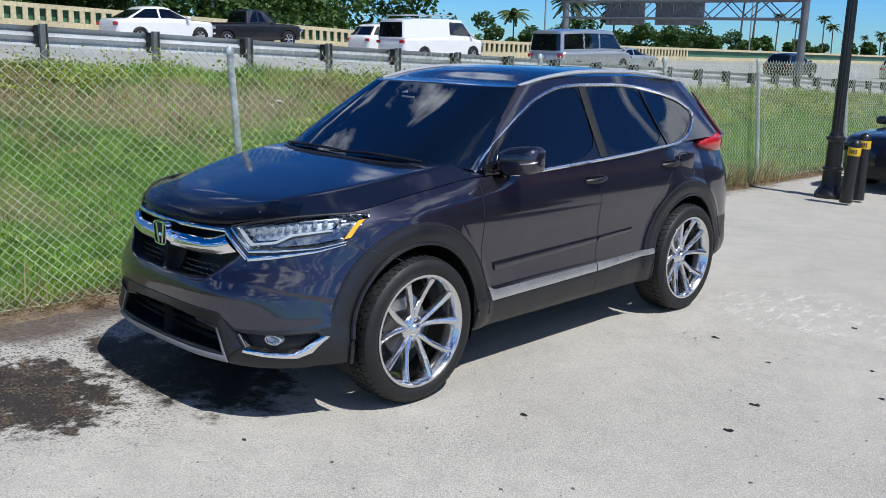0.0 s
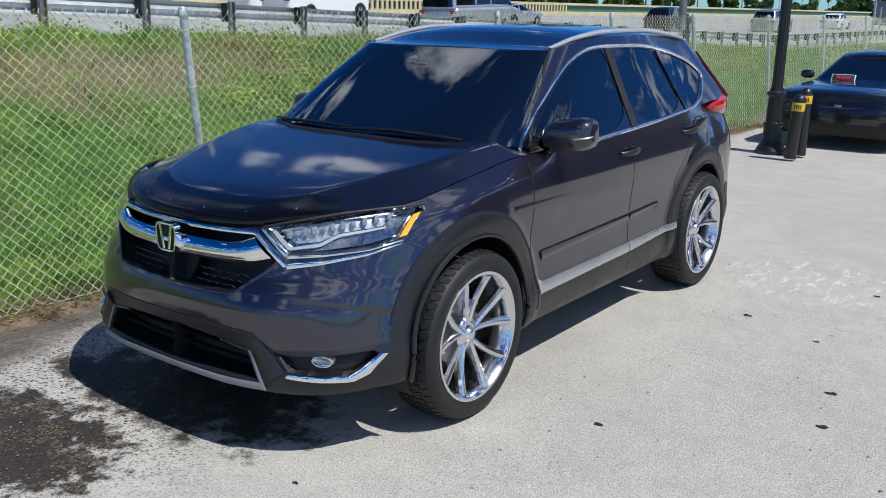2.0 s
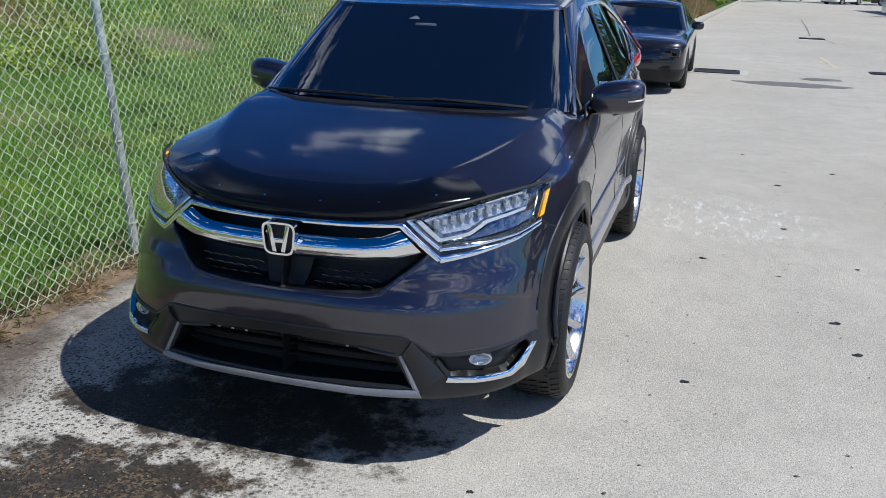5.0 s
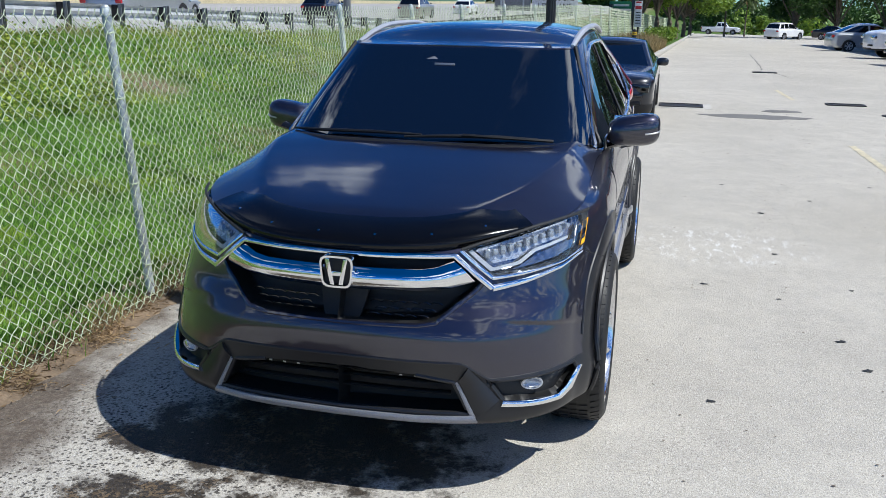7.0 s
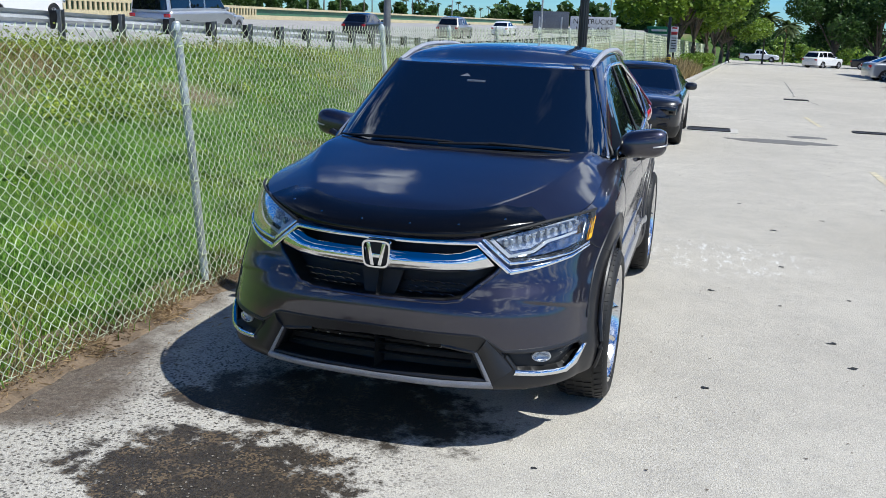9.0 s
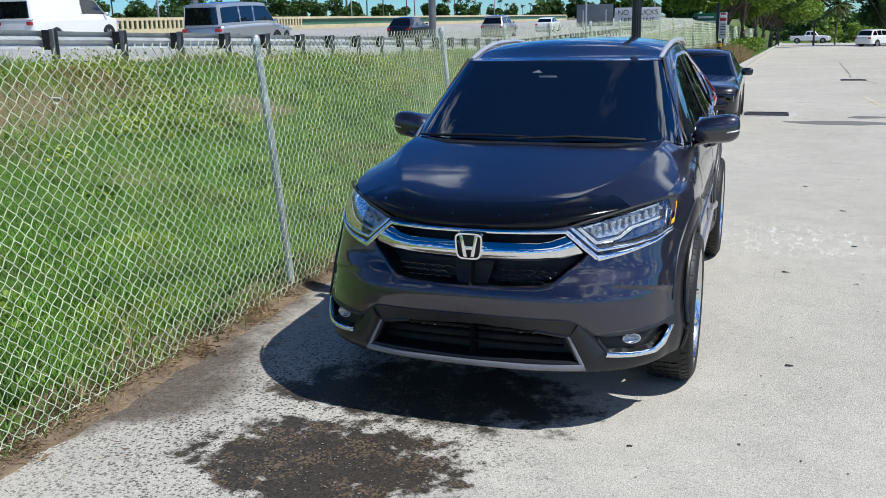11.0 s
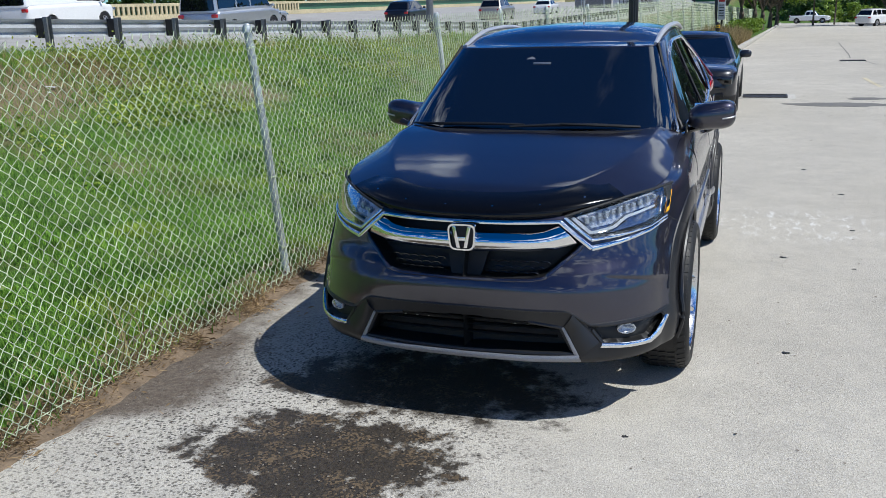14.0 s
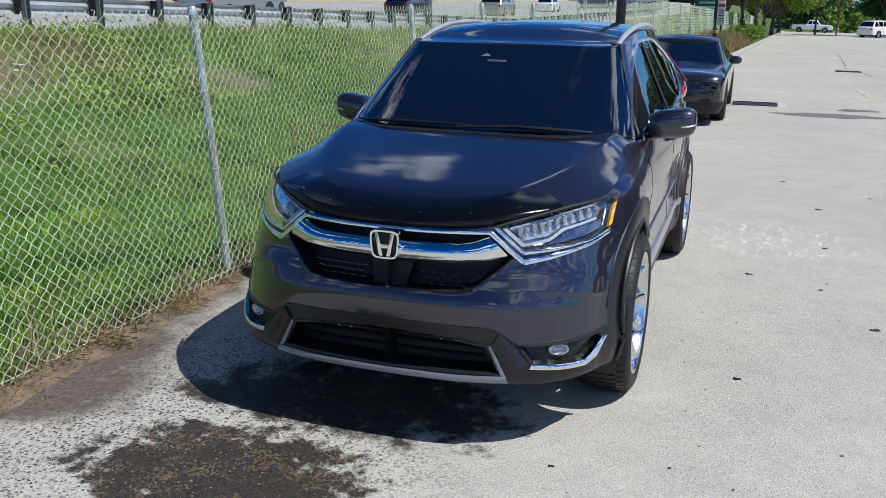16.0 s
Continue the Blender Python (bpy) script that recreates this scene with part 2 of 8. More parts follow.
M["yellow_paint"] = varied("yellow_paint", (0.62, 0.55, 0.38), 0.7, 0, 0.3, 9, 90, 0.2, depth=0.001)
M["yellow_band"] = varied("yellow_band", (0.75, 0.48, 0.02), 0.45, 0, 0.15, 9, 90, 0.05, depth=0.001)
M["iron"] = varied("cast_iron", (0.055, 0.052, 0.05), 0.6, 0.5, 0.3, 6, 90, 0.3, depth=0.002)
M["barrier"] = varied("beige_barrier", (0.62, 0.53, 0.33), 0.8, 0, 0.12, 0.5, 8, 0.1)
M["green_panel"] = varied("green_panel", (0.06, 0.17, 0.10), 0.6, 0, 0.2, 0.5, 8, 0.1)
M["sign_grey"] = varied("sign_back", (0.25, 0.255, 0.26), 0.5, 0.5, 0.12, 1, 10, 0.05)
M["steel_dark"] = varied("weathered_steel", (0.20, 0.215, 0.225), 0.55, 0.4, 0.2, 1, 20, 0.05)
M["sign_white"] = varied("sign_white", (0.72, 0.73, 0.74), 0.5, 0, 0.05, 2, 10, 0.02)
M["sign_green"] = varied("sign_green", (0.01, 0.16, 0.075), 0.5, 0, 0.08, 2, 10, 0.02)
M["ink"] = mat_base("black_ink", (0.02, 0.02, 0.02), 0.6)[0]
M["grit_stone"] = varied("grit_stone", (0.24, 0.21, 0.17), 0.9, 0, 0.4, 90, 400, 0.1)
M["red"] = varied("red_sheet", (0.50, 0.025, 0.03), 0.5, 0, 0.1, 3, 30, 0.02)


def asphalt_lot():
    m, n, l, b = mat_base("sunbleached_asphalt", (0.45, 0.43, 0.40), 0.9, 0, 0.3)
    v = coords(n, l)
    patch, mid, grit = noise_tex(n, l, v, 0.35, 6, 0.6), noise_tex(n, l, v, 3.2, 6, 0.65), noise_tex(n, l, v, 110, 3, 0.7)
    vor = add(n, "ShaderNodeTexVoronoi", Scale=170.0)
    l.new(v, vor.inputs["Vector"])
    c = mixc(n, l, ramp(n, l, patch, [(0.35, 0.0), (0.68, 1.0)]), (0.475, 0.442, 0.380), (0.60, 0.560, 0.482))
    c = mixc(n, l, ramp(n, l, mid, [(0.3, 0.5), (0.6, 0.0)]), c, (0.38, 0.352, 0.31))
    c = mixc(n, l, ramp(n, l, grit, [(0.36, 0.6), (0.52, 0.0)]), c, (0.20, 0.185, 0.165))
    c = mixc(n, l, ramp(n, l, vor.outputs["Color"], [(0.62, 0.0), (0.95, 0.5)]), c, (0.74, 0.715, 0.67))
    c = mixc(n, l, ramp(n, l, noise_tex(n, l, v, 11, 6, 0.75), [(0.50, 0.0), (0.72, 0.45)]), c, (0.33, 0.31, 0.285))
    # worn stretches where the binder has gone and dark pits show between the stones
    worn = ramp(n, l, noise_tex(n, l, v, 1.1, 5, 0.6), [(0.42, 0.0), (0.70, 0.55)])
    holes = ramp(n, l, noise_tex(n, l, v, 52, 3, 0.8), [(0.54, 0.0), (0.62, 0.65)])
    sep = n.new("ShaderNodeSeparateXYZ")
    l.new(v, sep.inputs[0])

    def blot(cx, cy, rx, ry, soft=0.32, rag=1.05, scale=6.5):
        dx = math_n(n, l, "MULTIPLY", math_n(n, l, "SUBTRACT", sep.outputs[0], cx), 1 / rx)
        dy = math_n(n, l, "MULTIPLY", math_n(n, l, "SUBTRACT", sep.outputs[1], cy), 1 / ry)
        d = math_n(n, l, "ADD", math_n(n, l, "MULTIPLY", dx, dx), math_n(n, l, "MULTIPLY", dy, dy))
        rg = math_n(n, l, "MULTIPLY", math_n(n, l, "SUBTRACT", noise_tex(n, l, v, scale, 8, 0.72), 0.5), rag * 4)
        return ramp(n, l, math_n(n, l, "SUBTRACT", 1.0, math_n(n, l, "ADD", d, rg)), [(0.0, 0.0), (soft, 1.0)])
    # coarse, open paving in front of the car: dark gaps between pale stones
    coarse = blot(-0.9, -1.1, 1.5, 1.7, 1.0, 0.35, 1.3)
    c = mixc(n, l, math_n(n, l, "MULTIPLY", holes, math_n(n, l, "MAXIMUM", worn, coarse)), c, (0.085, 0.077, 0.07))
    # slight even darkening, put in partly to deepen the shaded ground by the bumper
    c = mixc(n, l, math_n(n, l, "MULTIPLY", coarse, 0.10), c, (0.20, 0.182, 0.16))
    gap = add(n, "ShaderNodeTexVoronoi", Scale=58.0)
    l.new(v, gap.inputs["Vector"])
    pick = ramp(n, l, gap.outputs["Color"], [(0.42, 0.0), (0.47, 1.0)])
    pit = math_n(n, l, "MULTIPLY", ramp(n, l, gap.outputs["Distance"], [(0.38, 1.0), (0.50, 0.0)]), pick)
    c = mixc(n, l, math_n(n, l, "MULTIPLY", math_n(n, l, "MULTIPLY", pit, coarse), 0.95), c, (0.05, 0.045, 0.04))
    chip = add(n, "ShaderNodeTexVoronoi", Scale=95.0)
    l.new(v, chip.inputs["Vector"])
    c = mixc(n, l, math_n(n, l, "MULTIPLY", ramp(n, l, chip.outputs["Color"], [(0.58, 0.0), (0.78, 0.40)]), coarse), c, (0.66, 0.63, 0.57))
    # a wet, oily patch and drips with ragged edges in front of the car
    # the last, widest blot also paints the car's cast shadow darker
    oil_and_shade = math_n(n, l, "MAXIMUM", blot(-0.50, -1.46, 0.64, 0.42), math_n(n, l, "MAXIMUM", blot(-0.72, -0.78, 0.50, 0.17, 0.4, 1.1, 7), blot(-0.26, -0.60, 0.85, 0.44, 0.5, 1.0, 5)))
    # brown grime that thins out from the fence
    reach = math_n(n, l, "ADD", math_n(n, l, "MULTIPLY", math_n(n, l, "MINIMUM", sep.outputs[1], 0.1), -0.33), -1.66)
    past = math_n(n, l, "MAXIMUM", math_n(n, l, "SUBTRACT", -1.15, sep.outputs[1]), 0.0)
    reach = math_n(n, l, "SUBTRACT", reach, math_n(n, l, "MULTIPLY", past, 1.7))
    far = math_n(n, l, "ADD", math_n(n, l, "SUBTRACT", reach, sep.outputs[0]), math_n(n, l, "MULTIPLY", math_n(n, l, "SUBTRACT", noise_tex(n, l, v, 3.0, 8, 0.72), 0.5), 0.9))
    grime = ramp(n, l, math_n(n, l, "ADD", far, 0.2), [(0.0, 0.0), (0.13, 0.45), (0.30, 0.97)])
    c = mixc(n, l, math_n(n, l, "MULTIPLY", grime, ramp(n, l, chip.outputs["Color"], [(0.1, 0.85), (0.6, 1.0)])), c, mixc(n, l, ramp(n, l, noise_tex(n, l, v, 30, 5, 0.7), [(0.35, 0.0), (0.65, 1.0)]), (0.075, 0.058, 0.045), (0.145, 0.113, 0.086)))
    c = mixc(n, l, math_n(n, l, "MULTIPLY", oil_and_shade, 0.96), c, (0.024, 0.018, 0.013))
    crumbs = math_n(n, l, "MULTIPLY", ramp(n, l, noise_tex(n, l, v, 5.0, 3, 0.6), [(0.45, 0.15), (0.58, 1.0)]), ramp(n, l, chip.outputs["Color"], [(0.50, 0.0), (0.70, 0.8)]))
    c = mixc(n, l, math_n(n, l, "MULTIPLY", oil_and_shade, crumbs), c, (0.17, 0.12, 0.07))
    # chalky scuffs beside the car
    wave = noise_tex(n, l, coords(n, l, (6, 1.6, 1)), 2.5, 6, 0.8)
    scuff = math_n(n, l, "MULTIPLY", blot(1.55, 3.3, 0.75, 0.75, 0.6, 0.5, 2), ramp(n, l, wave, [(0.53, 0.0), (0.62, 0.75)]))
    c = mixc(n, l, scuff, c, (0.72, 0.71, 0.68))
    l.new(c, b.inputs["Base Color"])
    l.new(ramp(n, l, oil_and_shade, [(0.0, 0.9), (1.0, 0.62)]), b.inputs["Roughness"])
    bump(n, l, b, math_n(n, l, "SUBTRACT", math_n(n, l, "ADD", grit, vor.outputs["Distance"]), holes), 0.55, 0.005)
    return m


M["lot"] = asphalt_lot()
M["berm"] = varied("dry_soil", (0.20, 0.145, 0.095), 0.95, 0, 0.4, 7, 60, 0.6, depth=0.01)


def soil_grass():
    m, n, l, b = mat_base("turf_and_soil", (0.1, 0.15, 0.04), 0.95, 0, 0.2)
    v = coords(n, l)
    a, d, f = noise_tex(n, l, v, 0.45, 6, 0.62), noise_tex(n, l, v, 3.5, 6, 0.7), noise_tex(n, l, v, 40, 4, 0.7)
    c = mixc(n, l, ramp(n, l, d, [(0.35, 0.0), (0.65, 1.0)]), (0.05, 0.115, 0.018), (0.12, 0.22, 0.035))
    sx = n.new("ShaderNodeSeparateXYZ")
    l.new(v, sx.inputs[0])
    bank = ramp(n, l, math_n(n, l, "MULTIPLY", sx.outputs[0], -0.1), [(0.60, 0.0), (0.88, 0.16)])
    c = mixc(n, l, ramp(n, l, math_n(n, l, "ADD", a, bank), [(0.54, 0.0), (0.66, 0.85)]), c, (0.25, 0.19, 0.11))
    # a bare, trodden patch of soil half way up the bank
    bx = math_n(n, l, "MULTIPLY", math_n(n, l, "ADD", sx.outputs[0], 7.8), 0.75)
    by = math_n(n, l, "MULTIPLY", math_n(n, l, "SUBTRACT", sx.outputs[1], 4.2), 0.42)
    bd = math_n(n, l, "ADD", math_n(n, l, "MULTIPLY", bx, bx), math_n(n, l, "MULTIPLY", by, by))
    bare = ramp(n, l, math_n(n, l, "SUBTRACT", 1.2, math_n(n, l, "ADD", bd, d)), [(0.0, 0.0), (0.5, 0.9)])
    c = mixc(n, l, bare, c, (0.26, 0.195, 0.12))
    # a second one farther along
    ex = math_n(n, l, "MULTIPLY", math_n(n, l, "ADD", sx.outputs[0], 6.9), 1.2)
    ey = math_n(n, l, "MULTIPLY", math_n(n, l, "SUBTRACT", sx.outputs[1], 8.9), 0.7)
    ed = math_n(n, l, "ADD", math_n(n, l, "MULTIPLY", ex, ex), math_n(n, l, "MULTIPLY", ey, ey))
    c = mixc(n, l, ramp(n, l, math_n(n, l, "SUBTRACT", 1.2, math_n(n, l, "ADD", ed, d)), [(0.0, 0.0), (0.5, 0.9)]), c, (0.24, 0.18, 0.12))
    c = mixc(n, l, ramp(n, l, f, [(0.4, 0.5), (0.6, 0.0)]), c, (0.03, 0.035, 0.012))
    l.new(c, b.inputs["Base Color"])
    bump(n, l, b, f, 0.6, 0.03)
    return m


M["turf"] = soil_grass()
M["road"] = varied("highway_concrete", (0.40, 0.385, 0.36), 0.85, 0, 0.15, 0.6, 30, 0.2)
M["patch"] = varied("dark_asphalt_patch", (0.19, 0.185, 0.175), 0.9, 0, 0.2, 2, 90, 0.4)


# ---- mesh tools ----
def finish(me, mat, smooth=True, angle=38):
    mats = mat if isinstance(mat, (list, tuple)) else [mat]
    for k in mats:
        me.materials.append(k)
    if smooth:
        me.shade_smooth()
        me.set_sharp_from_angle(angle=radians(angle))
    return me


def mesh_part(name, verts, faces, mat, parent=None, label="", smooth=True, angle=38, slots=None):
    me = bpy.data.meshes.new(name)
    me.from_pydata([tuple(map(float, v)) for v in verts], [], [tuple(map(int, f)) for f in faces])
    me.validate()
    finish(me, mat, smooth, angle)
    if slots is not None and len(slots) == len(me.polygons):
        me.polygons.foreach_set("material_index", np.asarray(slots, dtype=np.int32))
    ob = new(name, me)
    ob.parent = parent
    if label:
        ob["label"] = label
    return ob


def part(name, bm, mat, parent=None, label="", smooth=True, angle=38):
    """Links a bmesh as one mesh object under a thing or a part."""
    me = bpy.data.meshes.new(name)
    bmesh.ops.recalc_face_normals(bm, faces=bm.faces[:])
    bm.to_mesh(me)
    bm.free()
    finish(me, mat, smooth, angle)
    ob = new(name, me)
    ob.parent = parent
    if label:
        ob["label"] = label
    return ob


def thing(name, label, category, m=None, group="", kind=""):
    ob = new(name)
    ob.empty_display_size = 0.2
    if m is not None:
        ob.matrix_basis = m
    return tagged(ob, label, category, group, kind)


def add_box(bm, cx, cy, cz, sx, sy, sz, bev=0.0, m=None, seg=2):
    r = bmesh.ops.create_cube(bm, size=1.0)
    vs = r["verts"]
    bmesh.ops.scale(bm, vec=(sx, sy, sz), verts=vs)
    if bev > 0:
        es = list({e for v in vs for e in v.link_edges})
        rb = bmesh.ops.bevel(bm, geom=es, offset=bev, segments=seg, profile=0.6, affect="EDGES", clamp_overlap=True)
        vs = list({v for f in rb["faces"] for v in f.verts} | {v for v in vs if v.is_valid})
    bmesh.ops.translate(bm, vec=(cx, cy, cz), verts=vs)
    if m is not None:
        bmesh.ops.transform(bm, matrix=m, verts=vs)
    return vs


def box_bm(*args, **kw):
    bm = bmesh.new()
    add_box(bm, *args, **kw)
    return bm


def tube_data(points, radius, seg=8, closed=False, flat=None):
    """Vertices and faces of a tube along points; radius may be a list. flat: (across, up) factors."""
    pts = [Vector(p) for p in points]
    n = len(pts)
    rad = radius if isinstance(radius, (list, tuple, np.ndarray)) else [radius] * n
    verts, faces, up = [], [], Vector((0, 0, 1))
    for i, p in enumerate(pts):
        a = pts[i - 1] if i > 0 or closed else p
        b = pts[(i + 1) % n] if i < n - 1 or closed else p
        d = (b - a).normalized()
        side = d.cross(up)
        if side.length < 1e-3:
            side = d.cross(Vector((0, 1, 0)))
        side.normalize()
        nu = side.cross(d).normalized()
        for k in range(seg):
            t = 2 * math.pi * k / seg
            fx, fy = flat if flat else (1, 1)
            verts.append(p + side * (math.cos(t) * rad[i] * fx) + nu * (math.sin(t) * rad[i] * fy))
    rows = n if closed else n - 1
    for i in range(rows):
        for k in range(seg):
            a, b = i * seg + k, i * seg + (k + 1) % seg
            c, d2 = ((i + 1) % n) * seg + (k + 1) % seg, ((i + 1) % n) * seg + k
            faces.append((a, b, c, d2))
    if not closed:
        faces.append(tuple(range(seg))[::-1])
        faces.append(tuple(range((n - 1) * seg, n * seg)))
    return verts, faces


def tube(name, points, radius, mat, parent=None, label="", seg=8, closed=False, flat=None):
    v, f = tube_data(points, radius, seg, closed, flat)
    return mesh_part(name, v, f, mat, parent, label)


def lathe_data(profile, seg=32, axis="z", caps=True):
    """Spins (radius, height) pairs about an axis."""
    verts, faces = [], []
    for r, h in profile:
        for k in range(seg):
            t = 2 * math.pi * k / seg
            c, s = r * math.cos(t), r * math.sin(t)
            verts.append((c, s, h) if axis == "z" else (h, c, s))
    for i in range(len(profile) - 1):
        for k in range(seg):
            faces.append((i * seg + k, i * seg + (k + 1) % seg, (i + 1) * seg + (k + 1) % seg, (i + 1) * seg + k))
    if caps:
        faces.append(tuple(range(seg))[::-1])
        faces.append(tuple(range((len(profile) - 1) * seg, len(profile) * seg)))
    return verts, faces


def join_data(chunks):
    verts, faces = [], []
    for v, f in chunks:
        o = len(verts)
        verts.extend(v)
        faces.extend([tuple(i + o for i in q) for q in f])
    return verts, faces


def pch(xs, ys):
    """A smooth monotone curve through a few knots."""
    xs, ys = np.array(xs, float), np.array(ys, float)
    h, d = np.diff(xs), np.diff(ys) / np.diff(xs)
    m = np.zeros_like(xs)
    m[0], m[-1] = d[0], d[-1]
    for i in range(1, len(xs) - 1):
        if d[i - 1] * d[i] > 0:
            w1, w2 = 2 * h[i] + h[i - 1], h[i] + 2 * h[i - 1]
            m[i] = (w1 + w2) / (w1 / d[i - 1] + w2 / d[i])

    def fn(x):
        x = np.clip(np.asarray(x, float), xs[0], xs[-1])
        i = np.clip(np.searchsorted(xs, x) - 1, 0, len(xs) - 2)
        t = (x - xs[i]) / h[i]
        return ((2 * t**3 - 3 * t**2 + 1) * ys[i] + (t**3 - 2 * t**2 + t) * h[i] * m[i] + (-2 * t**3 + 3 * t**2) * ys[i + 1] + (t**3 - t**2) * h[i] * m[i + 1])
    return fn


def sstep(a, b, x):
    t = np.clip((np.asarray(x, float) - a) / (b - a), 0, 1)
    return t * t * (3 - 2 * t)


def grid_faces(ni, nj, offset=0):
    i, j = np.meshgrid(np.arange(ni - 1), np.arange(nj - 1), indexing="ij")
    a = offset + i * nj + j
    return np.stack([a, a + 1, a + nj + 1, a + nj], -1).reshape(-1, 4)


# ---- ground, lot, highway ----
def lot_z(y):
    """The lot is level round the cars and falls gently beyond."""
    return -0.022 * np.maximum(np.asarray(y, float) - 26.0, 0)


RAIL_X = -10.6


def rail_z(y):
    return np.maximum(1.40 - 0.03 * np.asarray(y, float), 0.10)


def fence_x(y):
    return max(-1.845, -2.03 + 0.030 * (y - 1.0))


def berm_z(x, y):
    """Soil and litter heaped along the foot of the fence."""
    return 0.0 if y > 17 else float(np.interp(x - fence_x(y), [-0.75, -0.35, -0.12, -0.03, 0.02, 0.05, 0.08, 0.11], [0.0, 0.05, 0.06, 0.05, 0.03, 0.015, 0.005, 0.0]))


def ground_z(x, y):
    """Lot level near the fence, a bank up to the highway, level again behind it."""
    x, y = np.asarray(x, float), np.asarray(y, float)
    bank = (rail_z(y) + 0.042 * np.clip(-11.2 - x, 0, 40) - 0.25 * (x < -11)) * sstep(-4.2, -9.9, x) - 0.06 * sstep(-2.1, -3.0, x) * (1 - sstep(-4.5, -7.0, x))
    return np.where(x < -2.2, bank, -0.03 * (x > -2.1)) + np.maximum(lot_z(y), -3.6) * sstep(-9.0, -3.0, x)


def make_ground():
    xs = np.array([-2500, -900, -300, -120, -70, -48, -41, -30, -20, -14, *np.linspace(-11.5, -3.6, 40), -3.2, -2.8, -2.4, -2.2, -2.0, -1.8, 10, 40, 120, 300, 900, 2500])
    ys = np.array([-2500, -600, -150, -50, -25, *np.linspace(-15, 60, 76), 75, 100, 150, 300, 900, 2500])
    X, Y = np.meshgrid(xs, ys, indexing="ij")
    Z = ground_z(X, Y)
    near = (X > -11) & (X < -2.5) & (np.abs(Y) < 50)
    bumps = np.array([noise.noise((x * 0.9, y * 0.9, 3)) for x, y in zip(X.ravel(), Y.ravel())]).reshape(X.shape)
    Z = Z + np.where(near, 0.07 * bumps, 0)
    Z = Z - 0.05 * (X > -1.9)
    v = np.stack([X, Y, Z], -1).reshape(-1, 3)
    ob = mesh_part("ground", v, grid_faces(len(xs), len(ys))[:, ::-1], M["turf"])
    return tagged(ob, "grass and soil ground rising in a bank to the highway", "ground", kind="structure")


make_ground()


def slab(name, x0, x1, ys, z_of, mat, label, category, thick=0.12, xs=None):
    """A strip of paving with thickness that follows z_of(y)."""
    xs = xs or [x0, x1]
    ys = list(ys)
    v, f = [], []
    for dz in (0, -thick):
        for x in xs:
            for y in ys:
                v.append((x if not callable(x) else x(y), y, float(z_of(y)) + dz))
    ni, nj = len(xs), len(ys)
    f = [tuple(q[::-1]) for q in grid_faces(ni, nj)] + [tuple(q) for q in grid_faces(ni, nj, ni * nj)]
    n0 = ni * nj
    for j in range(nj - 1):
        f.append((j, j + 1, n0 + j + 1, n0 + j))
        a = (ni - 1) * nj + j
        f.append((a + 1, a, n0 + a, n0 + a + 1))
    ob = mesh_part(name, v, f, mat, smooth=False)
    return tagged(ob, label, category, kind="structure")


rng = random.Random(4)
lot_edge = {round(y, 2): fence_x(y) + 0.02 + 0.07 * noise.noise((0.0, y * 2.1, 0.0)) for y in np.arange(-30, 16, 0.15)}
LOT_YS = sorted(lot_edge)
slab("pavement", 0, 0, LOT_YS + [16.0, 26.0, 60.0, 100.0, 150.0], lot_z, M["lot"], "sun-bleached grey asphalt parking lot with oil stains", "pavement", 0.10,
     xs=[lambda y: lot_edge.get(round(y, 2), fence_x(16) + 0.1 + (y - 16) * 0.03), 3.0, 12.0, 45.0])
HY = [-60, -30, -15, -5, 5, 15, 25, 35, 42, 45.7, 60, 100, 200, 400]
def road_z(x, y):
    """The carriageway rises a little away from the guardrail."""
    return float(rail_z(y)) + 0.03 + 0.042 * (-11.2 - x)


def highway():
    xs = [-38.5, -30.0, -20.0, -11.2]
    v = [(x, y, road_z(x, y) - d) for d in (0.0, 0.4) for x in xs for y in HY]
    n = len(xs) * len(HY)
    f = [tuple(q[::-1]) for q in grid_faces(len(xs), len(HY))] + [tuple(q) for q in grid_faces(len(xs), len(HY), n)]
    ob = mesh_part("road", v, f, M["road"], smooth=False)
    tagged(ob, "pale concrete highway carriageway behind the guardrail", "road", kind="structure")
    for x in (-15.0, -18.7, -22.4, -26.1, -29.8):
        for k in range(12):
            y = -5 + 9 * k
            v = [(x + a, y + b, road_z(x, y + b) + h) for h in (0.012, -0.02) for a, b in ((-0.07, 0), (0.07, 0), (0.07, 3), (-0.07, 3))]
            ob = mesh_part("lane_mark", v, [(0, 1, 2, 3), (0, 4, 5, 1), (2, 6, 7, 3)], M["sign_white"], smooth=False)
            tagged(ob, "white lane dash painted on the highway", "road marking", "lane dashes", "structure")


highway()
slab("shoulder", -11.2, -10.15, HY, lambda y: rail_z(y) + 0.03, M["concrete"], "pale concrete shoulder strip under the guardrail", "road", 0.35)


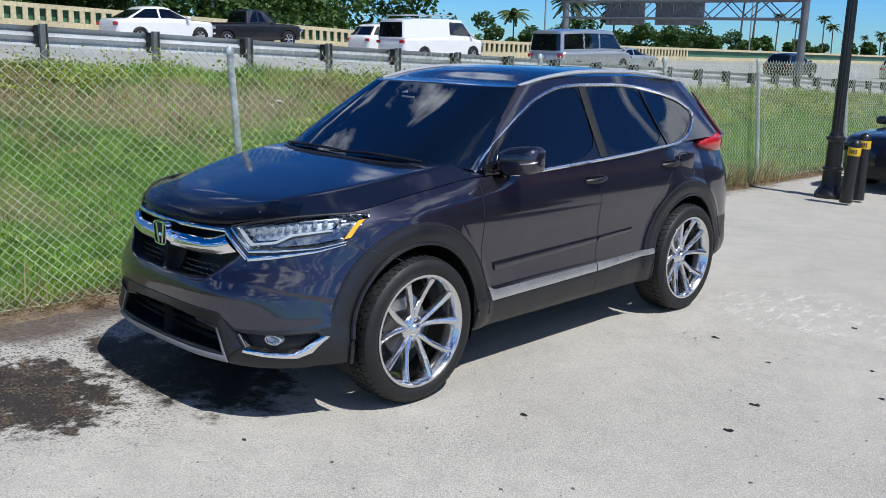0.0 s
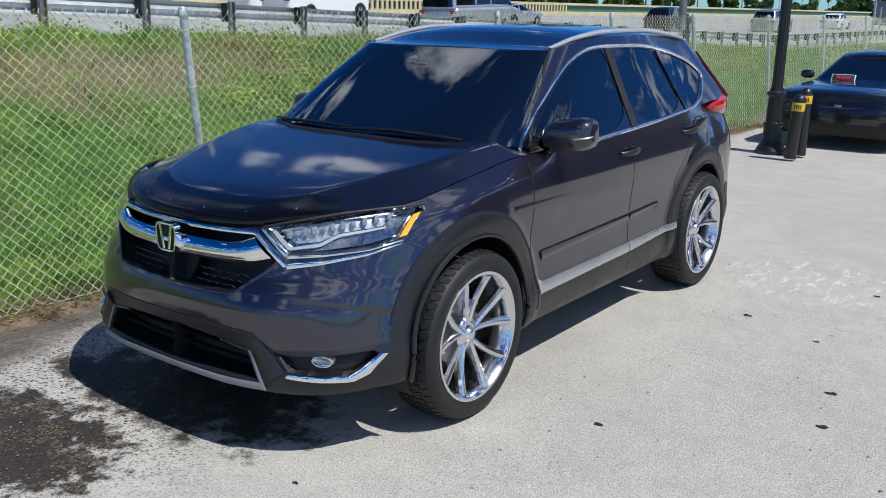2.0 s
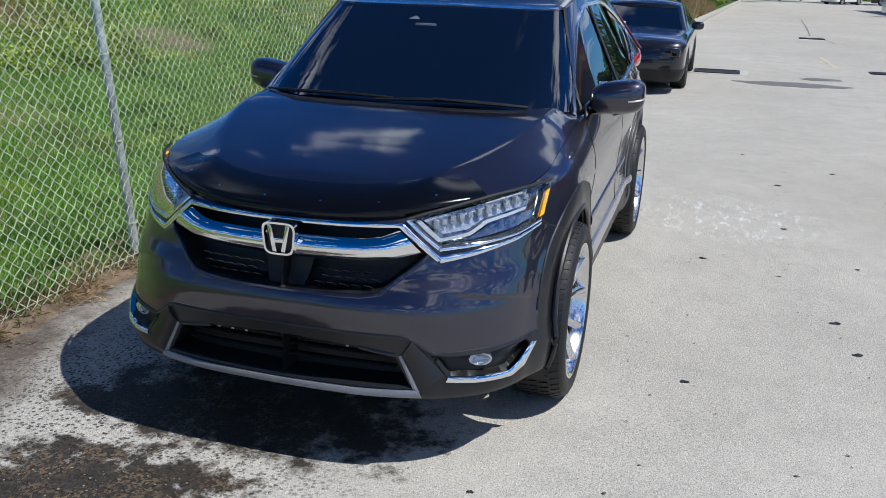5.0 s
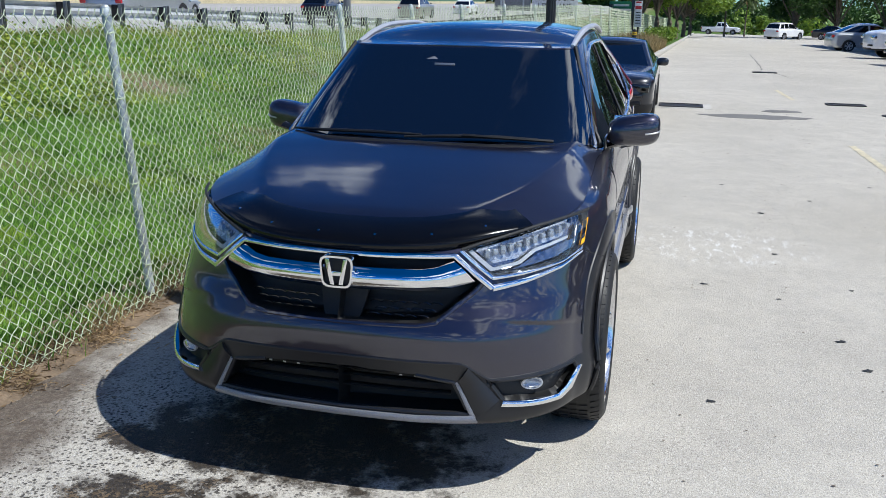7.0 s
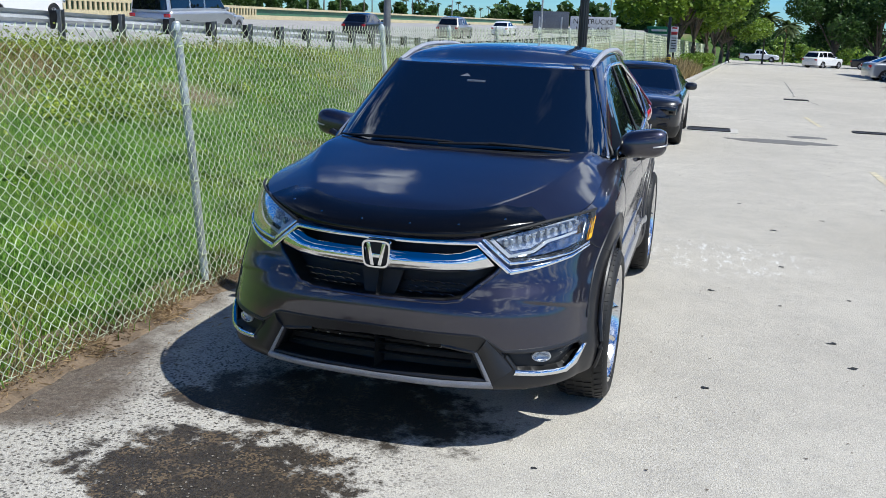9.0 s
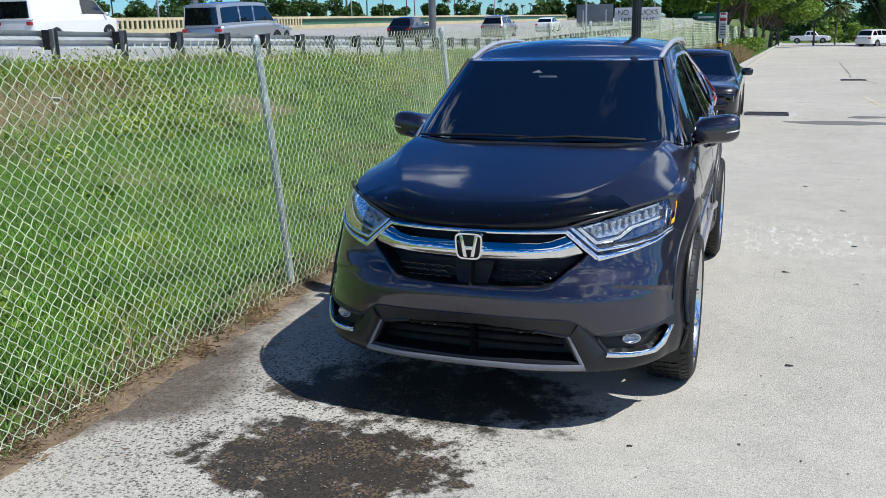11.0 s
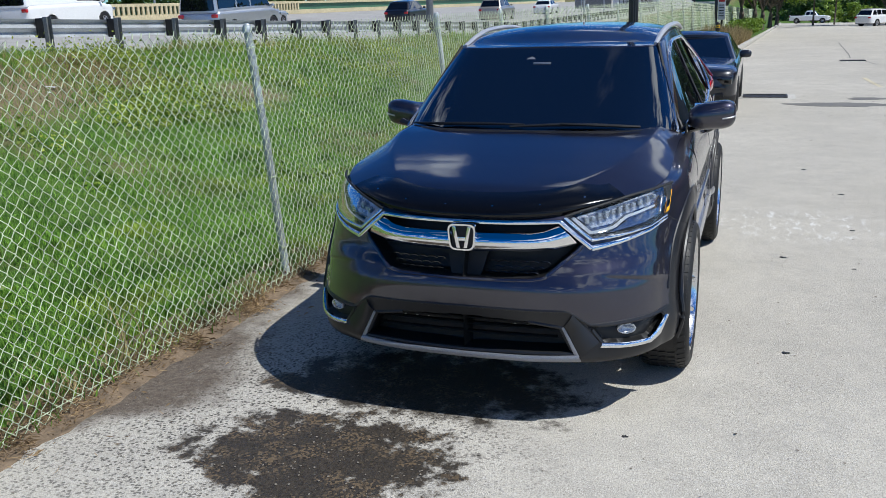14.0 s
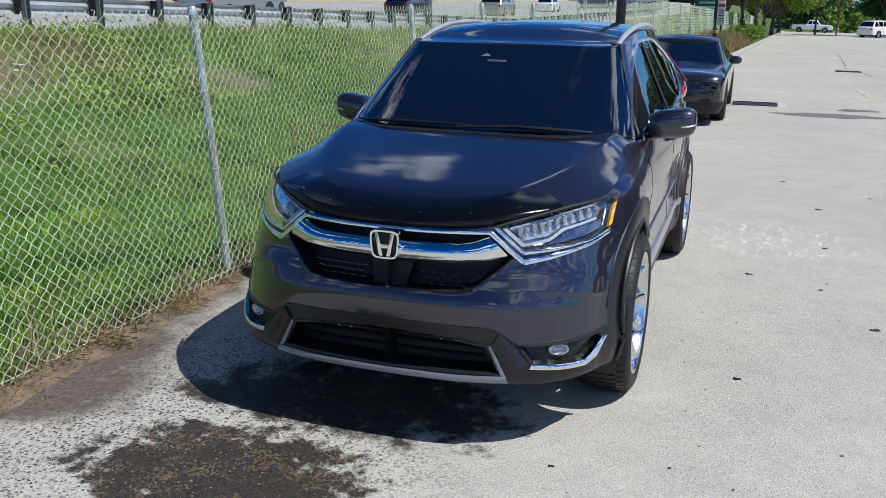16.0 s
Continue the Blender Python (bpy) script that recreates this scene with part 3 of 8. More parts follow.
# ---- guardrail along the highway ----
def guardrail():
    top = thing("guardrail", "galvanised steel highway guardrail on dark posts", "guardrail")
    prof = [(0.0, 0.155), (0.028, 0.14), (0.075, 0.11), (0.08, 0.075), (0.02, 0.03), (0.0, 0.0), (0.02, -0.03), (0.08, -0.075), (0.075, -0.11), (0.028, -0.14), (0.0, -0.155)]
    ys = [1.905 * k + 1.03 for k in range(-8, 60)]
    for seg in range(0, len(ys) - 1, 2):
        yy = ys[seg:seg + 3]
        v, f = [], []
        for side in (0.0, 0.006):
            for y in (yy[0] - 0.12, *yy[1:-1], yy[-1] + 0.12):
                for d, h in prof:
                    v.append((RAIL_X - 0.16 - 0.011 * y - d + side, y, float(rail_z(y)) + 0.50 + h + 0.002 * (seg % 4)))
        ni, nj = len(yy), len(prof)
        f = [tuple(q) for q in grid_faces(ni, nj)] + [tuple(q[::-1]) for q in grid_faces(ni, nj, ni * nj)]
        mesh_part("rail", v, f, M["rail_beam"], top, smooth=True, angle=50)
    bm = bmesh.new()
    add_box(bm, 0, 0, 0.26, 0.012, 0.120, 0.86, 0.003)
    add_box(bm, 0.04, -0.055, 0.26, 0.08, 0.010, 0.86, 0.003)
    add_box(bm, 0.04, 0.055, 0.26, 0.08, 0.010, 0.86, 0.003)
    me = bpy.data.meshes.new("post")
    bm.to_mesh(me)
    bm.free()
    finish(me, M["rail_post"], False)
    bm = bmesh.new()
    add_box(bm, -0.085, 0, 0.50, 0.15, 0.15, 0.34, 0.008)
    me2 = bpy.data.meshes.new("blockout")
    bm.to_mesh(me2)
    bm.free()
    finish(me2, M["black"], False)
    for y in ys:
        p = new("post", me)
        p.parent = top
        p.location = (RAIL_X + 0.01 - 0.011 * y, y, float(rail_z(y)))
        p.rotation_euler = (radians(rng.uniform(-1, 1)), 0, radians(rng.uniform(-2, 2)))
        b = new("blockout", me2)
        b.parent = p
        b.location = (0, 0, 0)


guardrail()


# ---- chain-link fence ----
FENCE_H, LEAN_OUT = 1.73, 0.088


def fence():
    top = thing("chain_link_fence", "galvanised chain-link fence with leaning tube posts", "fence")

    def mesh_stretch(y0, y1, pitch, r):
        rows = int(round((FENCE_H - 0.03) / (pitch * 0.95)))
        verts, faces = [], []
        n = int((y1 - y0) / pitch)
        for k in range(n + 1):
            pts = []
            for j in range(rows + 1):
                z = 0.03 + j * (FENCE_H - 0.03) / rows
                base = float(lot_z(y0 + pitch * k))
                y = y0 + pitch * (k + (0.5 if (j + k) % 2 else -0.5)) + 0.003 * math.sin(k * 1.7 + j)
                sag = 0.02 * math.sin(y * 2.1 + z) * (1 - abs(z / FENCE_H - 0.5))
                w = 0.0045 if (j % 2) else -0.0045
                half = 0.06 * FENCE_H / rows
                for dz_ in ((-half, half) if 0 < j < rows else (0.0,)):
                    pts.append((fence_x(y) + 0.018 - LEAN_OUT * z + sag + w, y + 0.012 * math.sin(z * 3 + y * 0.7), z + base + dz_))
            # a twisted knuckle at the top
            last = pts[-1]
            pts.append((last[0], last[1] + 0.008, last[2] + 0.025))
            o = len(verts)
            for p in pts:
                for a in (0, 1.2566, 2.5133, 3.7699, 5.0265):
                    verts.append((p[0] + r * math.cos(a), p[1] + r * math.sin(a), p[2] + 0.3 * r * math.sin(a)))
            for j in range(len(pts) - 1):
                for a in range(5):
                    b = (a + 1) % 5
                    faces.append((o + j * 5 + a, o + j * 5 + b, o + j * 5 + 5 + b, o + j * 5 + 5 + a))
        return verts, faces
    ob = mesh_part("wire_mesh", *mesh_stretch(-4.2, 9.6, 0.0365, 0.0025), M["wire"], top, "woven diamond wire mesh")
    ob["kind"] = "stuff"
    ob = mesh_part("wire_mesh", *mesh_stretch(-16.0, -4.2, 0.07, 0.0035), M["wire"], top)
    ob["kind"] = "stuff"
    ob = mesh_part("wire_mesh", *mesh_stretch(9.6, 24, 0.045, 0.0029), M["wire"], top)
    ob["kind"] = "stuff"
    ob = mesh_part("wire_mesh", *mesh_stretch(24, 80, 0.10, 0.005), M["wire"], top)
    ob["kind"] = "stuff"
    for y in [-14.9, -11.75, -8.6, -5.45, -2.3, 0.839, 4.62, 7.1, 9.5] + [12.5 + 3.0 * k for k in range(22)]:
        x, j = fence_x(y) - 0.020, -0.026 + rng.uniform(-0.006, 0.006)
        dz = float(lot_z(y))
        p = tube("post", [(x, y, -0.2 + dz), (x - LEAN_OUT * 1.0, y + j, 1.0 + dz), (x - LEAN_OUT * 1.76, y + 1.76 * j, 1.76 + dz)], 0.027, M["galv_post"], top, seg=16)
        v, f = lathe_data([(0.001, 0.040), (0.016, 0.037), (0.026, 0.025), (0.031, 0.008), (0.032, -0.02), (0.029, -0.022)], 14)
        c = mesh_part("post_cap", v, f, M["galv_post"], p)
        c.location = (x - LEAN_OUT * 1.75, y + 1.75 * j, 1.735 + dz)
        for k, z in enumerate((0.25, 0.75, 1.25, 1.62)):
            v, f = lathe_data([(0.0285, -0.006), (0.0315, -0.003), (0.0315, 0.003), (0.0285, 0.006)], 12, caps=False)
            c = mesh_part("tie", v, f, M["wire"], p)
            c.location = (x - LEAN_OUT * z, y + j * z, z + dz)
            c.rotation_euler = (radians(12), radians(-5), 0)
    tube("tension_wire", [(fence_x(y) - LEAN_OUT * 0.06, y, 0.06 + 0.01 * math.sin(y * 3)) for y in np.arange(-16, 30, 0.5)], 0.003, M["wire"], top, seg=5)


def berm():
    ys = np.arange(-16.0, 16.5, 0.07)
    us = [0.13, 0.11, 0.09, 0.07, 0.05, 0.03, 0.01, -0.01, -0.05, -0.12, -0.25, -0.40, -0.60, -0.80]
    v = []
    for y in ys:
        wob = 0.05 * noise.noise((y * 1.3, 2.0, 0.0)) + 0.04 * noise.noise((y * 6.0, 6.0, 0.0))
        for u in us:
            x = fence_x(y) + u + (wob if u > 0 else 0)
            edge = -0.02 if u in (us[0], us[-1]) else 0.004
            v.append((x, y, berm_z(fence_x(y) + u, y) * (0.8 + 0.5 * noise.noise((x * 7, y * 7, 1.0))) + 0.012 * noise.noise((x * 22, y * 22, 4.0)) + edge))
    ob = mesh_part("soil_berm", v, grid_faces(len(ys), len(us)), M["berm"])
    tagged(ob, "low bank of brown soil under the fence", "ground", kind="structure")


fence()
berm()


# ---- the sport utility vehicle ----
TYRE_R, HUB_F, HUB_R = 0.383, 0.0, 2.66
P_NOSE = pch([0.22, 0.27, 0.33, 0.45, 0.55, 0.62, 0.69, 0.76, 0.87, 0.94, 1.02], [-0.84, -0.89, -0.925, -0.915, -0.93, -0.935, -0.915, -0.885, -0.875, -0.855, -0.80])
P_SIDE = pch([0.22, 0.27, 0.33, 0.42, 0.52, 0.62, 0.76, 0.90, 0.96, 1.03, 1.10, 1.16, 1.26], [0.845, 0.872, 0.900, 0.915, 0.902, 0.898, 0.904, 0.916, 0.912, 0.895, 0.872, 0.850, 0.815])
P_ROUND = pch([0.25, 0.45, 0.70, 0.95, 1.05], [3.4, 3.3, 2.85, 2.35, 2.3])
P_START = pch([0.25, 0.5, 1.0], [-0.12, -0.08, 0.10])
P_TAIL = pch([0.25, 0.35, 0.55, 0.75, 0.90, 1.05, 1.25], [3.52, 3.62, 3.66, 3.63, 3.57, 3.55, 3.47])
P_TOP = pch([-0.9, -0.80, -0.68, -0.50, -0.33, -0.1, 0.12, 0.45, 0.8, 1.2, 2.0, 2.55, 3.0, 3.45, 3.7], [0.93, 0.945, 0.972, 1.000, 1.026, 1.060, 1.086, 1.118, 1.132, 1.146, 1.183, 1.212, 1.232, 1.235, 1.20])


def side_w(y, z):
    """Half width of the body."""
    taper = 0.05 * sstep(2.3, 3.3, y) * (0.5 + sstep(0.8, 1.2, z)) + 0.02 * sstep(0.3, -0.3, y) * sstep(0.8, 1.05, z)
    return P_SIDE(z) - taper


def arch_r(y, z):
    return np.minimum(np.hypot(y - HUB_F, z - TYRE_R - 0.01), np.hypot(y - HUB_R, z - TYRE_R - 0.01))


def cheek(x, z):
    """A soft ledge across the bumper's corners, under the lamps."""
    x, z = np.abs(np.asarray(x, float)), np.asarray(z, float)
    ledge = -0.004 * np.exp(-(((z - 0.655 - 0.06 * sstep(0.35, 0.8, x)) / 0.075) ** 2)) * sstep(0.25, 0.55, x) * sstep(0.90, 0.78, x)
    # a hollow inside a crease that climbs from the fog lamp and bends inwards
    rim = 0.862 - 0.30 * np.clip((z - 0.60) / 0.10, 0, 2) ** 2
    hollow = 0.014 * sstep(0.012, -0.020, x - rim) * sstep(0.52, 0.74, x) * sstep(0.44, 0.49, z) * sstep(0.72, 0.66, z)
    return ledge + hollow


def nose_y(x, z):
    """The front of the body at a place in front view."""
    x, z = np.abs(np.asarray(x, float)), np.asarray(z, float)
    ys, n, yc = P_START(z), P_ROUND(z), P_NOSE(z)
    w = side_w(ys, z)
    return ys - (ys - yc) * np.maximum(1 - (x / w) ** n, 1e-6) ** (1 / n) + cheek(x, z)


def in_poly(px, pz, poly):
    inside = np.zeros(np.shape(px), bool)
    for (x0, z0), (x1, z1) in zip(poly, poly[1:] + poly[:1]):
        hit = ((z0 > pz) != (z1 > pz)) & (px < (x1 - x0) * (pz - z0) / (z1 - z0 + 1e-12) + x0)
        inside ^= hit
    return inside


def poly_dist(px, pz, poly):
    best = np.full(np.shape(px), 9.0)
    for (x0, z0), (x1, z1) in zip(poly, poly[1:] + poly[:1]):
        dx, dz = x1 - x0, z1 - z0
        t = np.clip(((px - x0) * dx + (pz - z0) * dz) / (dx * dx + dz * dz + 1e-12), 0, 1)
        best = np.minimum(best, np.hypot(px - x0 - t * dx, pz - z0 - t * dz))
    return best


GRILLE = [(0.0, 0.925), (0.41, 0.925), (0.53, 0.835), (0.50, 0.800), (0.37, 0.690), (0.30, 0.678), (0.0, 0.672)]
INTAKE = [(0.0, 0.500), (0.30, 0.487), (0.44, 0.466), (0.502, 0.346), (0.0, 0.336)]
FOG = [(0.560, 0.473), (0.618, 0.395), (0.72, 0.386), (0.810, 0.386), (0.836, 0.405), (0.866, 0.452), (0.845, 0.480), (0.70, 0.474)]
LAMP = [(0.436, 0.942), (0.546, 0.846), (0.66, 0.853), (0.78, 0.866), (0.838, 0.890), (0.842, 1.000), (0.76, 1.004), (0.68, 0.994), (0.588, 0.976), (0.50, 0.958)]


def clad_top(x):
    """Upper edge of the dark lower fascia, from the middle out to the corner."""
    return np.interp(np.abs(x), [0.0, 0.455, 0.48, 0.565, 0.84, 0.90], [0.545, 0.543, 0.536, 0.476, 0.484, 0.508])


def body_shell():
    nf, ns, nr, nv = 150, 300, 70, 104
    ph = np.linspace(0, math.pi / 2, nf)
    v = np.linspace(0, 1, nv)

    def top_of(y):
        return P_TOP(y)
    yy = np.concatenate([0.05 - 0.92 * np.cos(ph), np.linspace(0.06, 2.9, ns), 2.9 + 0.62 * np.sin(np.linspace(0.01, math.pi / 2, nr))])
    zt = top_of(yy)
    zb = np.where(yy > 3.0, 0.34, 0.316 - 0.03 * sstep(0.1, 0.5, yy))
    zb[:nf] = 0.296 + 0.02 * np.sin(ph) ** 2
    Z = zb[:, None] + (zt - zb)[:, None] * v[None, :]
    ysZ, nZ, ycZ = P_START(Z), P_ROUND(Z), P_NOSE(Z)
    X, Y = np.zeros_like(Z), np.zeros_like(Z)
    a = slice(0, nf)
    ca, sa = np.cos(ph)[:, None], np.sin(ph)[:, None]
    r = (sa ** nZ[a] + ca ** nZ[a]) ** (-1 / nZ[a])
    X[a], Y[a] = side_w(ysZ[a], Z[a]) * r * sa, ysZ[a] - (ysZ[a] - ycZ[a]) * r * ca
    Y[a] = Y[a] + cheek(X[a], Z[a])
    b = slice(nf, nf + ns)
    tau = np.linspace(0.004, 1, ns)[:, None]
    Y[b] = ysZ[b] + (2.9 - ysZ[b]) * tau
    X[b] = side_w(Y[b], Z[b])
    c = slice(nf + ns, nf + ns + nr)
    pr = np.linspace(0.02, math.pi / 2, nr)[:, None]
    rr = (np.sin(pr) ** 3.6 + np.cos(pr) ** 3.6) ** (-1 / 3.6)
    X[c] = side_w(2.9, Z[c]) * rr * np.cos(pr)
    Y[c] = 2.9 + (P_TAIL(Z[c]) - 2.9) * rr * np.sin(pr)
    # flared arches
    ar = arch_r(Y, Z)
    out = 0.020 * sstep(0.60, 0.49, ar) * (X > 0.6)
    X = X + out
    # shoulder rolls over at the top, into the hood
    roll = 0.055 * np.clip((v - 0.86) / 0.14, 0, 1) ** 2.2
    front = sstep(0.9, 0.3, Y) * (0.30 + 0.70 * sstep(-0.40, 0.0, Y))
    X = X - roll[None, :] * front * sstep(0.2, 0.7, X / 0.9)
    Y = Y + roll[None, :] * front * 1.1 * sstep(-0.2, -0.6, Y)
    # openings pressed into the front
    f_mask = Y < -0.18
    depth = np.zeros_like(X)
    slot = np.zeros(X.shape, int)
    for k, (poly, d) in enumerate(((GRILLE, 0.12), (INTAKE, 0.12), (FOG, 0.075), (LAMP, 0.05)), 1):
        inside = in_poly(X, Z, poly) & f_mask
        slot[inside] = k
        depth = np.where(inside, d * sstep(0.0, 0.010, poly_dist(X, Z, poly)), depth)
    Yr = Y + depth * 0.9
    Xr = X - depth * 0.5 * sstep(0.45, 0.85, X)
    return X, Y, Z, Xr, Yr, slot, (nf, ns, nr, nv)


def body_x(y, z):
    """Outer half width of the body side at a place in side view."""
    if y < float(P_START(z)):
        lo_, hi_ = 0.3, float(side_w(float(P_START(z)), z)) - 1e-4
        for _ in range(30):
            mid = 0.5 * (lo_ + hi_)
            lo_, hi_ = (mid, hi_) if float(nose_y(mid, z)) < y else (lo_, mid)
        return 0.5 * (lo_ + hi_) + 0.020 * float(sstep(0.60, 0.49, arch_r(y, z)))
    return float(side_w(y, z)) + 0.020 * float(sstep(0.60, 0.49, arch_r(y, z)))


def shut_lines(suv):
    """Dark gaps between panels, clean cladding edges and rolled rims of the openings."""
    for sgn in (1, -1):
        lines = [[(-0.10 - 0.31 * float(sstep(0.74, 0.90, z)), z) for z in np.linspace(0.755, 0.893, 10)],
                 [(0.485, z) for z in np.linspace(0.47, 1.10, 18)],
                 [(1.575, z) for z in np.linspace(0.30, 1.15, 20)],
                 [(2.20 + 0.32 * float(sstep(0.75, 1.15, z)), z) for z in np.linspace(0.70, 1.20, 16)]]
        for ln in lines:
            tube("shut_line", [(sgn * (body_x(y, z) - 0.0012), y, z) for y, z in ln], 0.0032, M["seal"], suv, "", 6)
        for yc, a0, a1 in ((HUB_F, -0.05, math.pi - 0.32), (HUB_R, 0.12, math.pi + 0.02)):
            pts = []
            for k in range(61):
                a = a0 + (a1 - a0) * k / 60
                y, z = yc + 0.545 * math.cos(a), TYRE_R + 0.01 + 0.545 * math.sin(a)
                if y > -0.9:
                    pts.append((sgn * (body_x(y, z) - 0.002), y, z))
            tube("cladding_edge", pts, 0.0075, M["cladding"], suv, "", 8)
        tube("cladding_edge", [(sgn * (body_x(y, 0.455) - 0.002), y, 0.455) for y in np.linspace(0.49, 2.22, 30)], 0.006, M["cladding"], suv, "", 8)
        # rolled edge of the dark lower fascia
        edge = [front_at(x, float(clad_top(x)), -0.003) for x in np.concatenate([np.linspace(0.0, 0.46, 14), np.linspace(0.48, 0.86, 26)])]
        tube("cladding_edge", [(sgn * p.x, p.y, p.z) for p in edge], 0.0075, M["cladding"], suv, "", 8)
        for poly, mat in ((GRILLE[1:] , M["paint"]), (INTAKE[1:], M["cladding"]), (FOG[5:] + FOG[:2], M["cladding"])):
            pts = []
            for (x0, z0), (x1, z1) in zip(poly, poly[1:]):
                n = max(2, int(math.hypot(x1 - x0, z1 - z0) / 0.02))
                pts += [(x0 + (x1 - x0) * k / n, z0 + (z1 - z0) * k / n) for k in range(n)]
            pts.append(poly[-1])
            tube("opening_rim", [((lambda p: (sgn * p.x, p.y, p.z))(front_at(x, z, -0.006))) for x, z in pts], 0.0105, mat, suv, "", 8)


def hood_z(t, y):
    """A flat middle with a crest on each side and a fall to the fenders."""
    crown = pch([-0.9, -0.845, -0.81, -0.72, -0.6, -0.3, 0.0, 0.2, 0.42, 0.72], [0.0, 0.0, 0.016, 0.042, 0.062, 0.074, 0.079, 0.085, 0.078, 0.0])(y)
    c = 0.66 + 0.21 * sstep(-0.55, 0.25, y)
    a = np.abs(t)
    flat, fall = 1 - 0.10 * (a / c) ** 2, 0.93 * (1 - a) / (1 - c)
    k = 0.07
    h = np.clip(0.5 + 0.5 * (fall - flat) / k, 0, 1)
    crest = fall * (1 - h) + flat * h - k * h * (1 - h)
    soft = sstep(-0.80, -0.45, y)
    return crown * (crest * soft + (1 - a ** 2.4) * (1 - soft))


def build_suv():
    suv = thing("suv", "dark gunmetal sport utility vehicle on polished ten-spoke wheels", "car")
    X, Y, Z, Xr, Yr, slot, (nf, ns, nr, nv) = body_shell()
    cx, cy, cz = (0.25 * (A[:-1, :-1] + A[1:, :-1] + A[:-1, 1:] + A[1:, 1:]) for A in (X, Y, Z))
    fs = np.maximum.reduce([slot[:-1, :-1], slot[1:, :-1], slot[:-1, 1:], slot[1:, 1:]])
    ar = arch_r(cy, cz)
    hole = (ar < 0.443) & (cx > 0.55)
    clad = ((ar < 0.545) & (cx > 0.55) & (cz < 0.95)) | ((cy > 0.3) & (cy < 2.4) & (cz < 0.455)) | ((cy < 0.3) & (cz < clad_top(cx))) | ((cy > 2.9) & (cz < 0.62))
    lamp_in, black_in = fs == 4, (fs > 0) & (fs < 4)
    region = np.full(cx.shape, "front_bumper", dtype=object)
    seam_b = -0.10 - 0.31 * sstep(0.74, 0.90, cz)
    region[(cy > seam_b)] = "fender"
    region[(cy > 0.485) & (cy <= 1.575)] = "front_door"
    rear_edge = 2.20 + 0.32 * sstep(0.75, 1.15, cz)
    region[(cy > 1.575)] = "rear_door"
    region[(cy > rear_edge)] = "quarter_panel"
    region[(cy > 3.18) & (cz < 0.92)] = "rear_bumper"
    region[(cy > 3.30) & (cz >= 0.92)] = "tailgate"
    region[clad] = "cladding"
    region[lamp_in] = "lamp_well"
    region[black_in] = "recess"
    region[hole] = "none"
    quads = grid_faces(nf + ns + nr, nv).reshape(nf + ns + nr - 1, nv - 1, 4)
    look_of = {"cladding": M["cladding"], "lamp_well": M["lamp_dark"], "recess": M["black"]}
    whole = {"front_bumper", "rear_bumper", "tailgate"}
    P = np.stack([Xr, Yr, Z], -1).reshape(-1, 3)
    nrm = np.zeros_like(P)
    gx, gy = np.gradient(np.stack([X, Y, Z], -1), axis=0), np.gradient(np.stack([X, Y, Z], -1), axis=1)
    nn = np.cross(gx, gy)
    nn /= np.linalg.norm(nn, axis=-1, keepdims=True) + 1e-9
    nrm = nn.reshape(-1, 3)
    mirror = np.array([-1, 1, 1])
    for name in ("front_bumper", "fender", "front_door", "rear_door", "quarter_panel", "rear_bumper", "tailgate", "cladding", "lamp_well", "recess"):
        q = quads[region == name]
        if not len(q):
            continue
        used, inv = np.unique(q, return_inverse=True)
        pts, loc = P[used].copy(), inv.reshape(q.shape)
        mat = look_of.get(name, M["paint"])
        L = (pts, loc[:, ::-1])
        R = (pts * mirror, loc)
        if name in whole or name in ("recess", "cladding"):
            vv = np.concatenate([L[0], R[0]])
            ff = np.concatenate([L[1], R[1] + len(pts)])
            mesh_part(name, vv, ff, mat, suv, angle=60)
        else:
            for side in (L, R):
                mesh_part(name, side[0], side[1], mat, suv, angle=60)
    shut_lines(suv)
    # hood
    B = np.stack([X[:, -1], Y[:, -1], Z[:, -1]], -1)
    k_end = int(np.argmin(np.abs(Y[:nf + ns, -1] - 0.70)))
    rows = B[:k_end + 1]
    tt = np.linspace(-1, 1, 81)
    hx = rows[:, 0][:, None] * tt[None, :]
    hy = np.repeat(rows[:, 1][:, None], 81, 1) + 0.0 * hx
    hz = rows[:, 2][:, None] + hood_z(tt[None, :], hy)
    hv = np.stack([hx, hy, hz + 0.004], -1).reshape(-1, 3)
    mesh_part("hood", hv, grid_faces(len(rows), 81), M["paint"], suv, "glossy dark hood with faint side ridges", angle=60)
    # hood lip deflector: a band that lies just over the leading edge
    o_y = np.argsort(rows[:, 1])

    def hood_at(x, y):
        xb, zb_ = float(np.interp(y, rows[o_y, 1], rows[o_y, 0])), float(np.interp(y, rows[o_y, 1], rows[o_y, 2]))
        return zb_ + float(hood_z(min(1.0, abs(x) / max(xb, 1e-3)), y))
    ii = [i for i in range(nf) if B[i, 0] < 0.668]
    dv, n_d = [], 0
    for sgn in (-1, 1):
        for i in (reversed(ii) if sgn < 0 else ii[1:]):
            x, y, z = B[i]
            fade = 1 - 0.45 * float(sstep(0.50, 0.668, x))
            dv.append((sgn * x, y + 0.010, z - 0.010))
            dv.append((sgn * (x + 0.001), y - 0.010, z - 0.006))
            dv.append((sgn * (x + 0.002), y - 0.017, z + 0.012 * fade))
            for k in range(8):
                t = k / 7
                q = (x * (1 - 0.13 * t), y + 0.150 * t * fade)
                dv.append((sgn * q[0], q[1] - 0.014 * (1 - t), hood_at(*q) + (0.026 - 0.020 * t ** 1.5) * (0.5 + 0.5 * fade)))
            n_d += 1
